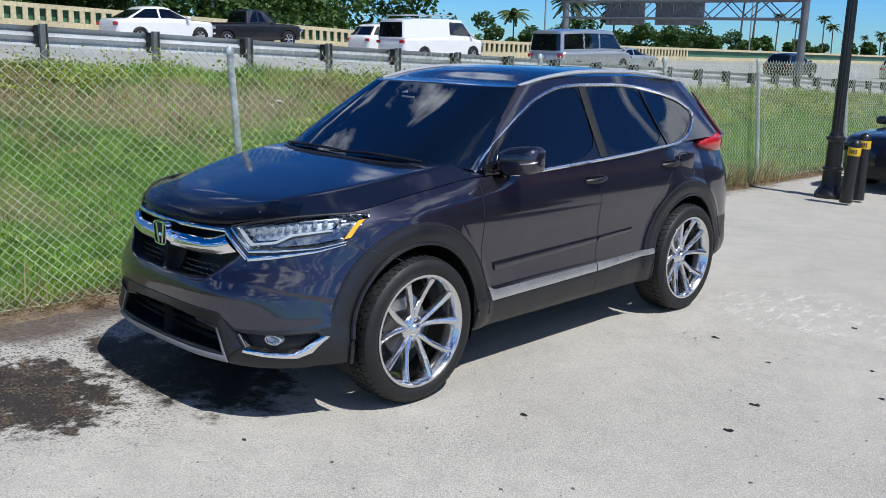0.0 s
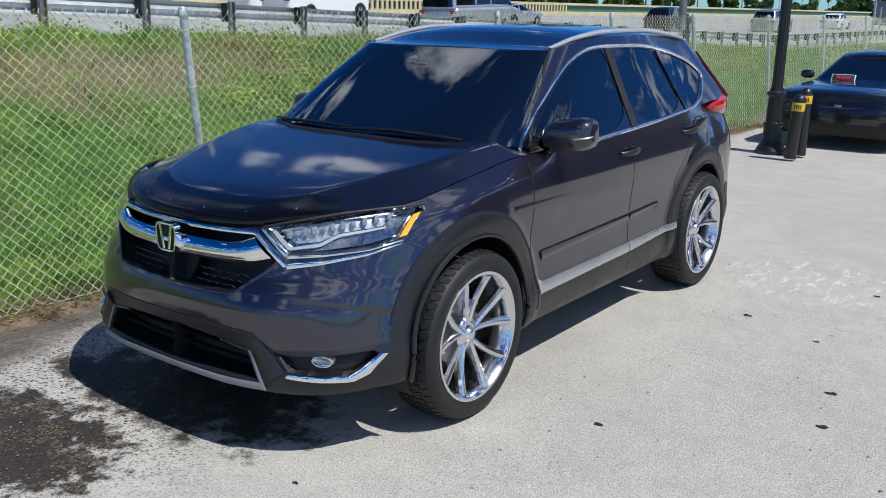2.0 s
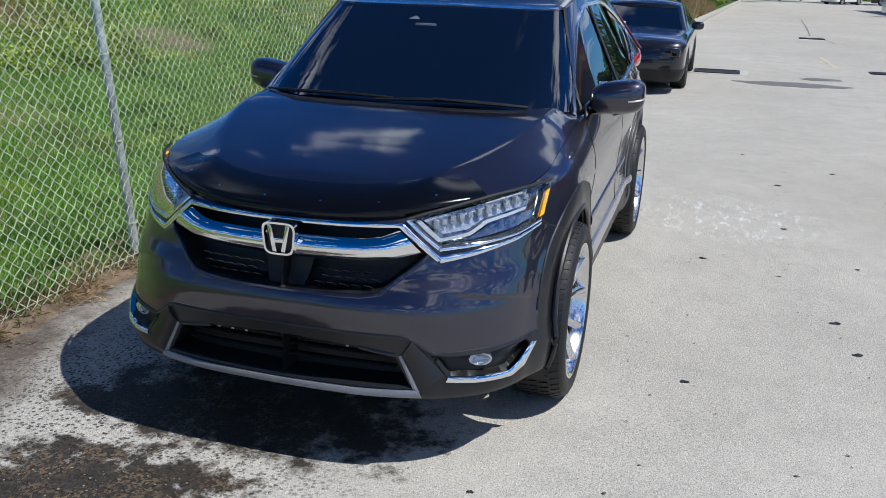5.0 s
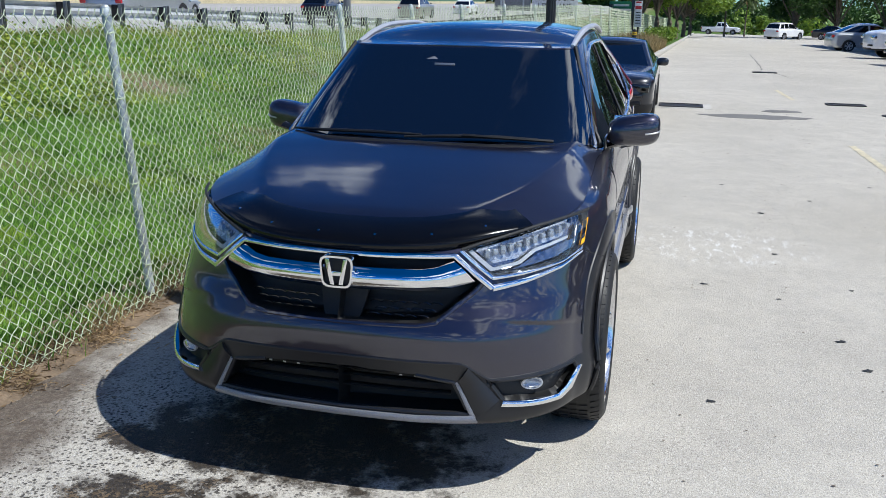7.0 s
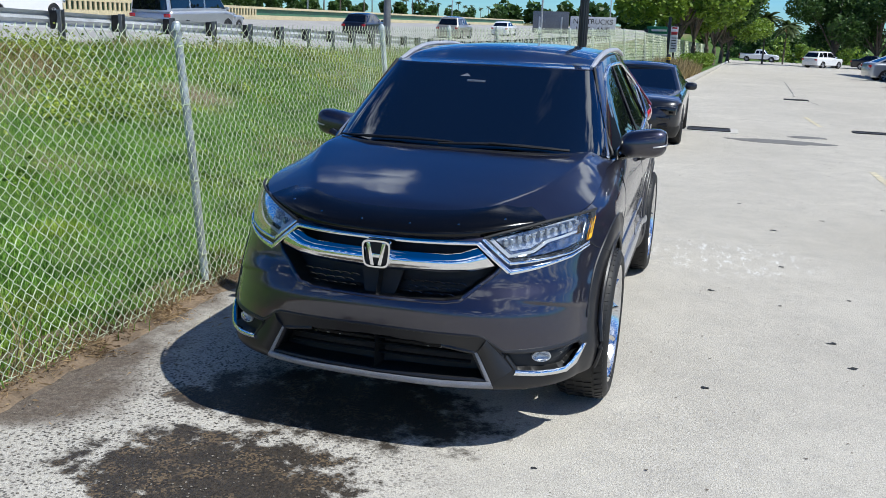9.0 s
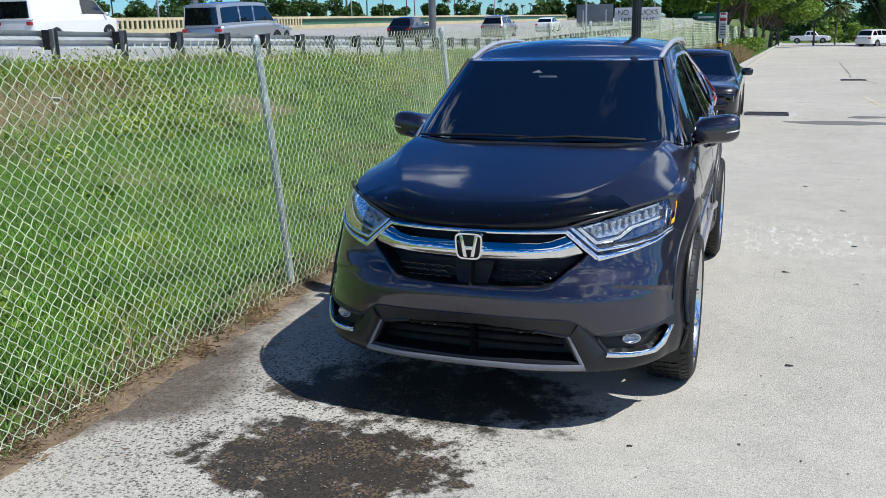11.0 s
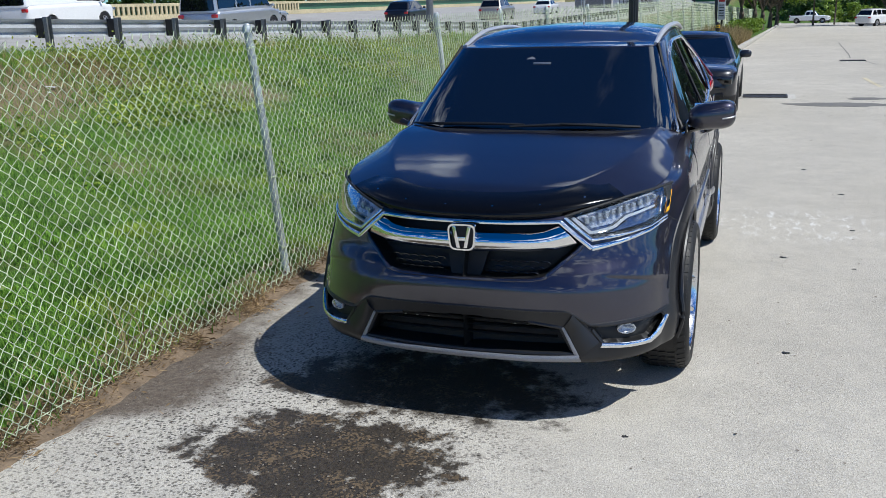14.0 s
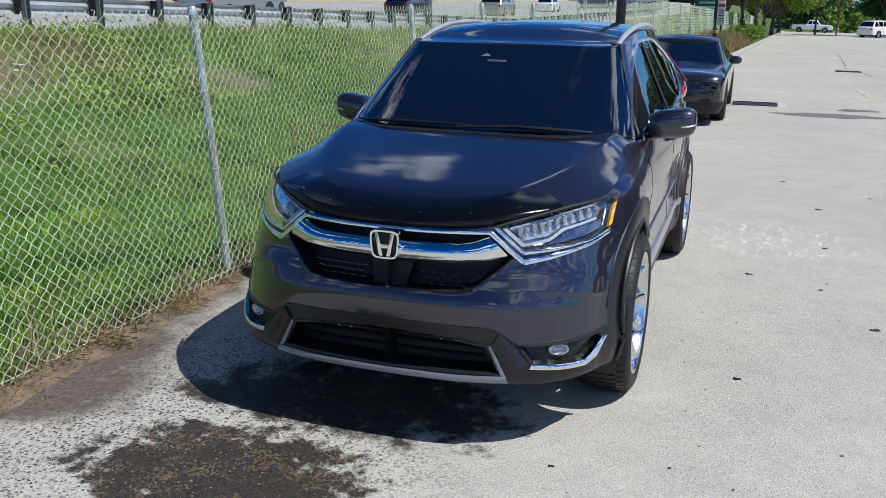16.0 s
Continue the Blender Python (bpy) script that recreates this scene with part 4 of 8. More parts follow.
    mesh_part("hood_deflector", dv, grid_faces(n_d, 11), M["smoked"], suv, "smoked plastic bug deflector on the hood lip", angle=55)
    for sgn in (-1, 1):
        for xx in (0.12, 0.33, 0.52):
            i = int(np.argmin(np.abs(B[:nf, 0] - xx)))
            v, f = lathe_data([(0.0, 0.004), (0.004, 0.0035), (0.0055, 0.0)], 8)
            s = mesh_part("deflector_screw", v, f, M["chrome"], suv)
            s.location = (sgn * B[i, 0] * 0.96, B[i, 1] + 0.028, hood_at(B[i, 0] * 0.96, B[i, 1] + 0.028) + 0.027)
            s.rotation_euler = (radians(55), 0, 0)
    front_details(suv)
    greenhouse(suv)
    side_details(suv)
    for x, y in ((0.90, HUB_F), (0.90, HUB_R), (-0.90, HUB_F), (-0.90, HUB_R)):
        make_wheel(suv, x, y)
    # dark underbody and wheel wells
    bm = bmesh.new()
    add_box(bm, 0, 1.35, 0.42, 1.36, 4.0, 0.28, 0.05)
    add_box(bm, 0, 1.35, 0.85, 1.30, 1.75, 0.5, 0.05)
    part("underbody", bm, M["black"], suv)
    for sgn in (-1, 1):
        for yc in (HUB_F, HUB_R):
            v, f = [], []
            n = 40
            for xx in (0.60, 0.895):
                for k in range(n):
                    a = -0.35 + (math.pi + 0.7) * k / (n - 1)
                    v.append((sgn * xx, yc + 0.452 * math.cos(a), TYRE_R + 0.01 + 0.452 * math.sin(a)))
            mesh_part("wheel_liner", v, grid_faces(2, n), M["black"], suv)
    return suv


def front_at(x, z, off=0.0):
    """A place on the nose, off metres out along its normal."""
    e = 0.004
    y = float(nose_y(x, z))
    dydx = (float(nose_y(abs(x) + e, z)) - float(nose_y(abs(x) - e, z))) / (2 * e) * (1 if x >= 0 else -1)
    dydz = (float(nose_y(x, z + e)) - float(nose_y(x, z - e))) / (2 * e)
    n = Vector((dydx, -1, dydz)).normalized()
    return Vector((x, y, z)) + n * off


def poly_at(pts, t):
    """A place along a polyline, t from 0 to 1."""
    pts = [Vector((*p, 0)) for p in pts]
    ln = [0.0]
    for a, b in zip(pts, pts[1:]):
        ln.append(ln[-1] + (b - a).length)
    d = t * ln[-1]
    for i in range(len(pts) - 1):
        if d <= ln[i + 1] + 1e-9:
            k = (d - ln[i]) / max(1e-9, ln[i + 1] - ln[i])
            q = pts[i].lerp(pts[i + 1], k)
            return q.x, q.y
    return pts[-1].x, pts[-1].y


def nose_strip(name, low, high, mat, parent, off=0.01, thick=0.02, bulge=0.006, n=40, m=6, label="", both=True):
    """A solid trim between two lines in front view, laid on the nose."""
    obs = []
    for sgn in ((1, -1) if both else (1,)):
        v = []
        for layer in (0, 1):
            for i in range(n + 1):
                lx, lz = poly_at(low, i / n)
                hx, hz = poly_at(high, i / n)
                for j in range(m + 1):
                    t = j / m
                    x, z = lx + (hx - lx) * t, lz + (hz - lz) * t
                    o = off + bulge * (1 - (2 * t - 1) ** 2) if layer == 0 else off - thick
                    p = front_at(x, z, o)
                    v.append((sgn * p.x, p.y, p.z))
        a = grid_faces(n + 1, m + 1)
        b = grid_faces(n + 1, m + 1, (n + 1) * (m + 1))[:, ::-1]
        f = [tuple(q) for q in a] + [tuple(q) for q in b]
        N = (n + 1) * (m + 1)
        for i in range(n):
            for j, fl in ((0, 1), (m, 0)):
                p, q = i * (m + 1) + j, (i + 1) * (m + 1) + j
                f.append((p, q, N + q, N + p) if fl else (q, p, N + p, N + q))
        for j in range(m):
            for i, fl in ((0, 0), (n, 1)):
                p, q = i * (m + 1) + j, i * (m + 1) + j + 1
                f.append((p, q, N + q, N + p) if fl else (q, p, N + p, N + q))
        if sgn < 0:
            f = [q[::-1] for q in f]
        obs.append(mesh_part(name, v, f, mat, parent, label, angle=40))
    return obs


def front_details(suv):
    # chrome grille: thin upper line, broad wing bar, arms round the lamps
    nose_strip("grille_line", [(0.0, 0.912), (0.412, 0.914), (0.545, 0.800)], [(0.0, 0.928), (0.420, 0.930), (0.562, 0.808)], M["chrome"], suv, 0.010, 0.02, 0.004, 60, 4)
    nose_strip("grille_bar", [(0.0, 0.790), (0.30, 0.799), (0.40, 0.808), (0.492, 0.832)], [(0.0, 0.874), (0.30, 0.876), (0.355, 0.884), (0.413, 0.906)], M["chrome"], suv, 0.002, 0.03, 0.022, 50, 10, "broad chrome grille bar")
    nose_strip("lamp_trim", [(0.556, 0.794), (0.66, 0.812), (0.78, 0.842), (0.838, 0.872)], [(0.552, 0.818), (0.66, 0.831), (0.78, 0.855), (0.839, 0.880)], M["chrome"], suv, 0.005, 0.02, 0.003, 40, 4)
    nose_strip("lamp_gap", [(0.553, 0.819), (0.66, 0.832), (0.78, 0.856), (0.838, 0.881)], [(0.551, 0.833), (0.66, 0.842), (0.78, 0.861), (0.838, 0.885)], M["gloss_black"], suv, 0.002, 0.02, 0.0, 40, 2)
    nose_strip("lamp_edge", [(0.550, 0.834), (0.66, 0.843), (0.78, 0.860), (0.838, 0.884)], [(0.549, 0.847), (0.66, 0.854), (0.78, 0.867), (0.838, 0.892)], M["chrome"], suv, 0.004, 0.02, 0.002, 40, 3)
    nose_strip("lamp_edge", [(0.430, 0.936), (0.545, 0.838)], [(0.438, 0.943), (0.552, 0.848)], M["chrome"], suv, 0.004, 0.02, 0.002, 20, 3)
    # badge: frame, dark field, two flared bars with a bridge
    y0 = float(nose_y(0, 0.86)) - 0.048
    bm = bmesh.new()
    ring = []
    for r_ in (1.0, 0.88):
        loop = []
        for k in range(40):
            t = 2 * math.pi * k / 40
            c, s = math.cos(t), math.sin(t)
            q = (abs(c) ** 5 + abs(s) ** 5) ** (-1 / 5)
            w = 0.062 + 0.006 * s
            loop.append(bm.verts.new((w * r_ * q * c, y0, 0.862 + 0.060 * r_ * q * s)))
        ring.append(loop)
    for k in range(40):
        bm.faces.new((ring[0][k], ring[0][(k + 1) % 40], ring[1][(k + 1) % 40], ring[1][k]))
    ext = bmesh.ops.extrude_face_region(bm, geom=bm.faces[:])
    bmesh.ops.translate(bm, vec=(0, 0.03, 0), verts=[g for g in ext["geom"] if isinstance(g, bmesh.types.BMVert)])
    badge = part("emblem", bm, M["chrome"], suv, "chrome badge in the grille")
    part("emblem_field", box_bm(0, y0 + 0.022, 0.862, 0.104, 0.02, 0.104, 0.008), M["black"], badge)
    for sgn in (-1, 1):
        bm = box_bm(0, 0, 0, 0.017, 0.016, 0.100, 0.003)
        for v in bm.verts:
            v.co.x += sgn * (0.026 + 0.20 * v.co.z)
        bmesh.ops.translate(bm, vec=(0, y0 + 0.008, 0.862), verts=bm.verts[:])
        part("emblem_bar", bm, M["chrome"], badge)
    part("emblem_bridge", box_bm(0, y0 + 0.012, 0.853, 0.046, 0.010, 0.018, 0.003), M["chrome"], badge)
    # lower grille: sensor panel and mesh cells
    nose_strip("sensor_panel", [(-0.062, 0.676), (0.062, 0.676)], [(-0.098, 0.785), (0.098, 0.785)], M["black"], suv, -0.050, 0.012, 0.004, 16, 8, both=False)
    for sgn in (-1, 1):
        ch = []
        for r_ in range(3):
            for c_ in range(6):
                x = 0.125 + c_ * 0.046 + (0.023 if r_ % 2 else 0)
                z = 0.692 + r_ * 0.022
                if not in_poly(np.array(x + 0.03), np.array(z - 0.006), GRILLE):
                    continue
                y = float(nose_y(x, z)) + 0.050
                pts = [(sgn * (x - 0.022), y, z), (sgn * (x - 0.011), y - 0.006, z + 0.009), (sgn * (x + 0.011), y - 0.006, z + 0.009), (sgn * (x + 0.022), y, z)]
                ch.append(tube_data(pts, 0.0026, 5))
        mesh_part("grille_mesh", *join_data(ch), M["gloss_black"], suv, "black honeycomb grille mesh")
    for z in (0.405, 0.445, 0.475):
        pts = [(x, float(nose_y(x, z)) + 0.055, z) for x in np.linspace(-0.42, 0.42, 25)]
        tube("intake_slat", pts, 0.010, M["black"], suv, seg=8, flat=(1.6, 0.7))
    for k in range(14):
        part("radiator_fin", box_bm(-0.39 + 0.06 * k, -0.80, 0.43, 0.014, 0.012, 0.018, 0.003), M["satin"], suv)
    # silver skid lip with thin upturned ends
    nose_strip("skid_lip", [(0.0, 0.302), (0.30, 0.306), (0.530, 0.316)], [(0.0, 0.328), (0.30, 0.332), (0.518, 0.342)], M["lip_grey"], suv, 0.010, 0.03, 0.006, 40, 4, "silver lower bumper lip")
    nose_strip("skid_end", [(0.503, 0.340), (0.445, 0.464)], [(0.524, 0.335), (0.455, 0.470)], M["lip_grey"], suv, 0.006, 0.02, 0.002, 16, 3)
    # raised wings that frame the intake
    nose_strip("bumper_wing", [(0.455, 0.472), (0.527, 0.335)], [(0.492, 0.528), (0.605, 0.400)], M["cladding"], suv, 0.004, 0.03, 0.010, 30, 8)
    # fog lamps deep in their slots
    nose_strip("fog_trim", [(0.610, 0.374), (0.72, 0.364), (0.812, 0.360), (0.846, 0.384), (0.874, 0.452)], [(0.617, 0.396), (0.72, 0.387), (0.802, 0.386), (0.828, 0.408), (0.858, 0.458)], M["chrome"], suv, 0.006, 0.02, 0.006, 60, 5, "chrome trim under the fog lamp")
    nose_strip("fog_panel", [(0.562, 0.470), (0.62, 0.396), (0.81, 0.387), (0.862, 0.452)], [(0.564, 0.472), (0.70, 0.473), (0.80, 0.477), (0.845, 0.479)], M["black"], suv, -0.040, 0.012, 0.0, 40, 6)
    for sgn in (-1, 1):
        v, f = lathe_data([(0.002, -0.006), (0.016, -0.004), (0.030, 0.004), (0.033, 0.008), (0.037, 0.008), (0.040, -0.03)], 28)
        p = front_at(0.727, 0.446, -0.030)
        fl = mesh_part("fog_lamp", v, f, M["lamp_silver"], suv, "oval clear fog lamp")
        fl.matrix_basis = Matrix.Translation((sgn * p.x, p.y, p.z)) @ Euler((radians(90), 0, sgn * radians(24))).to_matrix().to_4x4() @ Matrix.Diagonal((1.15, 0.66, 1, 1))
        v, f = lathe_data([(0.001, 0.016), (0.016, 0.014), (0.030, 0.008), (0.036, 0.0)], 28)
        mesh_part("fog_lens", v, f, M["lens"], fl)
    # head lamps: clear cover, running light, lens row, amber end
    hi = [(0.434, 0.943), (0.50, 0.962), (0.588, 0.982), (0.68, 1.002), (0.76, 1.012), (0.842, 1.016)]
    lo = [(0.549, 0.847), (0.62, 0.851), (0.72, 0.860), (0.79, 0.870), (0.840, 0.893)]
    covers = nose_strip("headlamp", lo, hi, M["lens"], suv, 0.002, 0.004, 0.004, 40, 8, "clear swept-back head lamp with amber end")
    for sgn, cov in zip((1, -1), covers):
        def trim(name, low, high, mat, off, thick, n=20):
            v = []
            N = (n + 1) * 4
            for layer in (0, 1):
                for i in range(n + 1):
                    lx, lz = poly_at(low, i / n)
                    hx, hz = poly_at(high, i / n)
                    for j in range(4):
                        p = front_at(lx + (hx - lx) * j / 3, lz + (hz - lz) * j / 3, off - layer * thick)
                        v.append((sgn * p.x, p.y, p.z))
            f = [tuple(q) for q in grid_faces(n + 1, 4)] + [tuple(q[::-1]) for q in grid_faces(n + 1, 4, N)]
            for i in range(n):
                f += [(i * 4, (i + 1) * 4, N + (i + 1) * 4, N + i * 4), ((i + 1) * 4 + 3, i * 4 + 3, N + i * 4 + 3, N + (i + 1) * 4 + 3)]
            if sgn < 0:
                f = [q[::-1] for q in f]
            return mesh_part(name, v, f, mat, cov, angle=50)
        edge = [front_at(*poly_at(hi, k / 24), 0.004) for k in range(25)]
        tube("lamp_seal", [(sgn * p.x, p.y, p.z) for p in edge], 0.006, M["seal"], cov, "", 6)
        trim("running_light", [(0.462, 0.938), (0.545, 0.866), (0.645, 0.882), (0.690, 0.918), (0.795, 0.940)], [(0.474, 0.944), (0.552, 0.878), (0.640, 0.894), (0.686, 0.929), (0.795, 0.948)], M["white_plastic"], -0.010, 0.012, 44)
        trim("reflector", [(0.49, 0.944), (0.56, 0.896), (0.64, 0.906), (0.685, 0.936), (0.79, 0.954)], [(0.50, 0.954), (0.57, 0.970), (0.66, 0.988), (0.72, 0.998), (0.80, 1.005)], M["lamp_silver"], -0.034, 0.006, 34)
        trim("bezel", [(0.62, 0.866), (0.70, 0.876), (0.77, 0.886), (0.82, 0.905)], [(0.65, 0.879), (0.70, 0.910), (0.77, 0.926), (0.82, 0.932)], M["lamp_dark"], -0.018, 0.01, 24)
        trim("side_marker", [(0.831, 0.900), (0.842, 0.906)], [(0.835, 0.982), (0.845, 0.988)], M["amber"], 0.005, 0.01, 10)
        for k in range(11):
            x = 0.530 + 0.026 * k
            z = 0.928 + 0.0058 * k
            p = front_at(x, z, -0.020)
            bm = box_bm(0, 0, 0, 0.019, 0.022, 0.030 - 0.012 * (k % 3 == 1), 0.004)
            bmesh.ops.transform(bm, matrix=Matrix.Translation((sgn * p.x, p.y, p.z)) @ Euler((0, 0, sgn * radians(20 + 3 * k + 8 * (k % 2)))).to_matrix().to_4x4(), verts=bm.verts[:])
            part("lamp_module", bm, M["lamp_silver"], cov)


# glasshouse: walls from the belt line to the roof edge
G_ROOF = pch([0.90, 1.10, 1.35, 1.7, 2.2, 2.7, 3.0, 3.3], [1.585, 1.595, 1.628, 1.650, 1.652, 1.632, 1.605, 1.56])


def house_base(y):
    """Height of the foot of the glass: high at the cowl, down to the belt line behind."""
    return np.maximum(P_TOP(y), 1.118) - 0.012 + 0.068 * sstep(0.82, 0.34, y)


def house_xyz(u, v, nf, ns, nr):
    """u: index along half the loop from the windscreen's middle to the rear; v: 0 belt, 1 roof edge."""
    n_e = 3.6 + 2.6 * v
    y_front, y_start, y_back = 0.215 + 0.735 * v, 1.25 + 0.25 * v, 3.52 - 0.36 * v
    w = 0.866 - 0.231 * v - 0.012 * v * (1 - v)
    ph = np.linspace(0, math.pi / 2, nf)[:, None]
    r = (np.sin(ph) ** n_e + np.cos(ph) ** n_e) ** (-1 / n_e)
    Xf, Yf = w * r * np.sin(ph), y_start - (y_start - y_front) * r * np.cos(ph)
    t = np.linspace(0.01, 1, ns)[:, None]
    y_r = 2.92 - 0.12 * v
    Ys = y_start + (y_r - y_start) * t
    Xs = w - (0.03 + 0.02 * v) * sstep(1.9, 2.8, Ys) + 0 * Ys
    pr = np.linspace(0.02, math.pi / 2, nr)[:, None]
    rr = (np.sin(pr) ** 4.2 + np.cos(pr) ** 4.2) ** (-1 / 4.2)
    Xr = Xs[-1:] * rr * np.cos(pr)
    Yr = y_r + (y_back - y_r) * rr * np.sin(pr)
    X, Y = np.concatenate([Xf, Xs, Xr]), np.concatenate([Yf, Ys, Yr])
    zb = house_base(Y[:, :1])
    zt = G_ROOF(Y[:, -1:])
    Z = zb + (zt - zb) * v
    return X, Y, Z


WIN_FRONT = [(0.55, 1.138), (0.60, 1.125), (1.615, 1.163), (1.605, 1.583), (1.43, 1.575), (1.30, 1.548), (1.15, 1.495), (0.92, 1.378)]
WIN_REAR = [(1.70, 1.167), (2.42, 1.200), (2.30, 1.560), (2.05, 1.582), (1.69, 1.586)]
WIN_QUARTER = [(2.445, 1.203), (2.56, 1.215), (2.72, 1.255), (2.93, 1.392), (2.80, 1.470), (2.58, 1.522), (2.325, 1.556)]
SIDE_OUT = [(0.50, 1.150), (0.575, 1.112), (0.62, 1.112), (1.6, 1.149), (2.45, 1.192), (2.58, 1.203), (2.75, 1.247), (2.955, 1.393), (2.81, 1.482), (2.58, 1.537), (2.30, 1.578), (2.05, 1.597), (1.60, 1.600), (1.42, 1.590), (1.29, 1.562), (1.13, 1.508), (0.90, 1.392)]


def rounded(poly, times=2):
    """Cuts the corners of a closed outline."""
    for _ in range(times):
        poly = [q for (a, b), (c, d) in zip(poly, poly[1:] + poly[:1]) for q in ((0.8 * a + 0.2 * c, 0.8 * b + 0.2 * d), (0.2 * a + 0.8 * c, 0.2 * b + 0.8 * d))]
    return poly


def greenhouse(suv):
    nf, ns, nr, nv = 150, 230, 70, 70
    v = np.linspace(0, 1, nv)[None, :]
    X, Y, Z = house_xyz(None, v, nf, ns, nr)
    P = np.stack([X, Y, Z], -1)
    cx, cy, cz = (0.25 * (A[:-1, :-1] + A[1:, :-1] + A[:-1, 1:] + A[1:, 1:]) for A in (X, Y, Z))
    quads = grid_faces(nf + ns + nr, nv).reshape(nf + ns + nr - 1, nv - 1, 4)
    side = cx > 0.5
    reg = np.full(cx.shape, "pillar_frame", dtype=object)
    vv = np.broadcast_to(0.5 * (v[:, 1:] + v[:, :-1]), cx.shape)
    screen = (np.arange(cx.shape[0])[:, None] < nf) & (cx < 0.812 - 0.200 * vv) & (vv < 0.985)
    reg[screen] = "windscreen"
    reg[(cy > 2.9) & (cx < 0.56) & (vv > 0.12) & (vv < 0.8)] = "rear_window"
    for name, poly in (("front_window", WIN_FRONT), ("rear_side_window", WIN_REAR), ("quarter_window", WIN_QUARTER)):
        reg[side & in_poly(cy, cz, rounded(poly))] = name
    inner = side & in_poly(cy, cz, rounded(SIDE_OUT)) & (reg == "pillar_frame")
    reg[inner] = "window_surround"
    P2 = P.reshape(-1, 3)
    mats = {"pillar_frame": M["paint"], "window_surround": M["gloss_black"]}
    for name in ("pillar_frame", "window_surround", "windscreen", "rear_window", "front_window", "rear_side_window", "quarter_window"):
        q = quads[reg == name]
        used, inv = np.unique(q, return_inverse=True)
        pts, loc = P2[used], inv.reshape(q.shape)
        if name.endswith("window") or name == "windscreen":
            pts = pts - np.stack([0.004 * np.sign(pts[:, 0]) * (pts[:, 0] > 0.5), 0 * pts[:, 0], 0 * pts[:, 0]], -1)
        mat = mats.get(name, M["glass_dark"] if name == "windscreen" else M["glass_side"])
        if name in ("windscreen", "rear_window", "pillar_frame"):
            vv2, ff = np.concatenate([pts, pts * [-1, 1, 1]]), np.concatenate([loc[:, ::-1], loc + len(pts)])
            ob = mesh_part(name, vv2, ff, mat, suv, "dark tinted windscreen" if name == "windscreen" else "", angle=60)
        else:
            mesh_part(name, pts, loc[:, ::-1], mat, suv, angle=60)
            mesh_part(name, pts * [-1, 1, 1], loc, mat, suv, angle=60)
    # roof
    edge = P[:, -1]
    order = edge[edge[:, 1].argsort()]
    tt = np.linspace(-1, 1, 61)
    rx = order[:, 0][:, None] * tt
    ry = np.repeat(order[:, 1][:, None], 61, 1)
    crown = 0.045 * sstep(0.95, 1.5, order[:, 1]) * sstep(3.2, 2.6, order[:, 1])
    rz = order[:, 2][:, None] + (0.004 + crown[:, None]) * (1 - np.abs(tt)[None, :] ** 2.6)
    mesh_part("roof", np.stack([rx, ry, rz], -1).reshape(-1, 3), grid_faces(len(order), 61), M["paint"], suv, angle=60)

    def on_side(y, z, out=0.0):
        """The half width of the glasshouse at a place in side view."""
        zb, zt = float(house_base(y)), float(G_ROOF(y))
        k = min(max((z - zb) / (zt - zb), 0), 1)
        Xc, Yc, Zc = house_xyz(None, np.array([[k]]), nf, ns, nr)
        return float(np.interp(y, Yc[nf // 2:, 0], Xc[nf // 2:, 0])) + out
    # bright trim round the side glass
    ring = []
    smooth_out = rounded(SIDE_OUT, 3)
    for (y0, z0), (y1, z1) in zip(smooth_out, smooth_out[1:] + smooth_out[:1]):
        n_k = max(1, int(math.hypot(y1 - y0, z1 - z0) / 0.03))
        ring += [(y0 + (y1 - y0) * k / n_k, z0 + (z1 - z0) * k / n_k) for k in range(n_k)]
    for sgn in (1, -1):
        pts = [(sgn * on_side(y, z, 0.004), y, z) for y, z in ring]
        tube("window_trim", pts, 0.0105, M["trim_chrome"], suv, "chrome side window trim", 6, True)
        for low, high, w in (((1.655, 1.165), (1.648, 1.586), 0.040), ((2.432, 1.200), (2.313, 1.560), 0.012)):
            seg = []
            for k in range(9):
                y, z = low[0] + (high[0] - low[0]) * k / 8, low[1] + (high[1] - low[1]) * k / 8
                seg.append((sgn * on_side(y, z, 0.002), y, z))
            tube("pillar_trim", seg, w, M["seal"], suv, "", 8, False, (1.0, 0.1))
        # roof bars
        rail = [(sgn * (0.600 + 0.012 * math.sin(math.pi * k / 24)), 1.09 + 1.78 * k / 24, float(G_ROOF(1.09 + 1.78 * k / 24)) + 0.002 + 0.027 * math.sin(math.pi * k / 24) ** 0.9) for k in range(25)]
        tube("roof_rail", rail, [0.010 + 0.009 * math.sin(math.pi * k / 24) ** 0.5 for k in range(25)], M["rail_silver"], suv, "silver roof rail", 10, False, (1.1, 0.8))
        # screen edge moulding
        scr = []
        for k in range(21):
            vv_ = k / 20
            Xc, Yc, Zc = house_xyz(None, np.array([[vv_]]), nf, ns, nr)
            i = int(np.argmin(np.abs(Xc[:nf, 0] - (0.814 - 0.200 * vv_))))
            scr.append((sgn * (Xc[i, 0] + 0.003), Yc[i, 0] - 0.003, Zc[i, 0]))
        tube("screen_moulding", scr, 0.010, M["seal"], suv, "", 6)
    # cowl, wipers, mirror bracket behind the screen
    cw = []
    for x in np.linspace(-0.72, 0.72, 41):
        Xc, Yc, Zc = house_xyz(None, np.array([[0.03]]), nf, ns, nr)
        y = float(np.interp(abs(x), Xc[:nf, 0], Yc[:nf, 0]))
        cw.append((x, y - 0.030, float(house_base(y)) + 0.012))
    tube("cowl", [(a, b, c - 0.012) for a, b, c in cw], 0.028, M["black"], suv, "", 8, False, (1.0, 0.3))

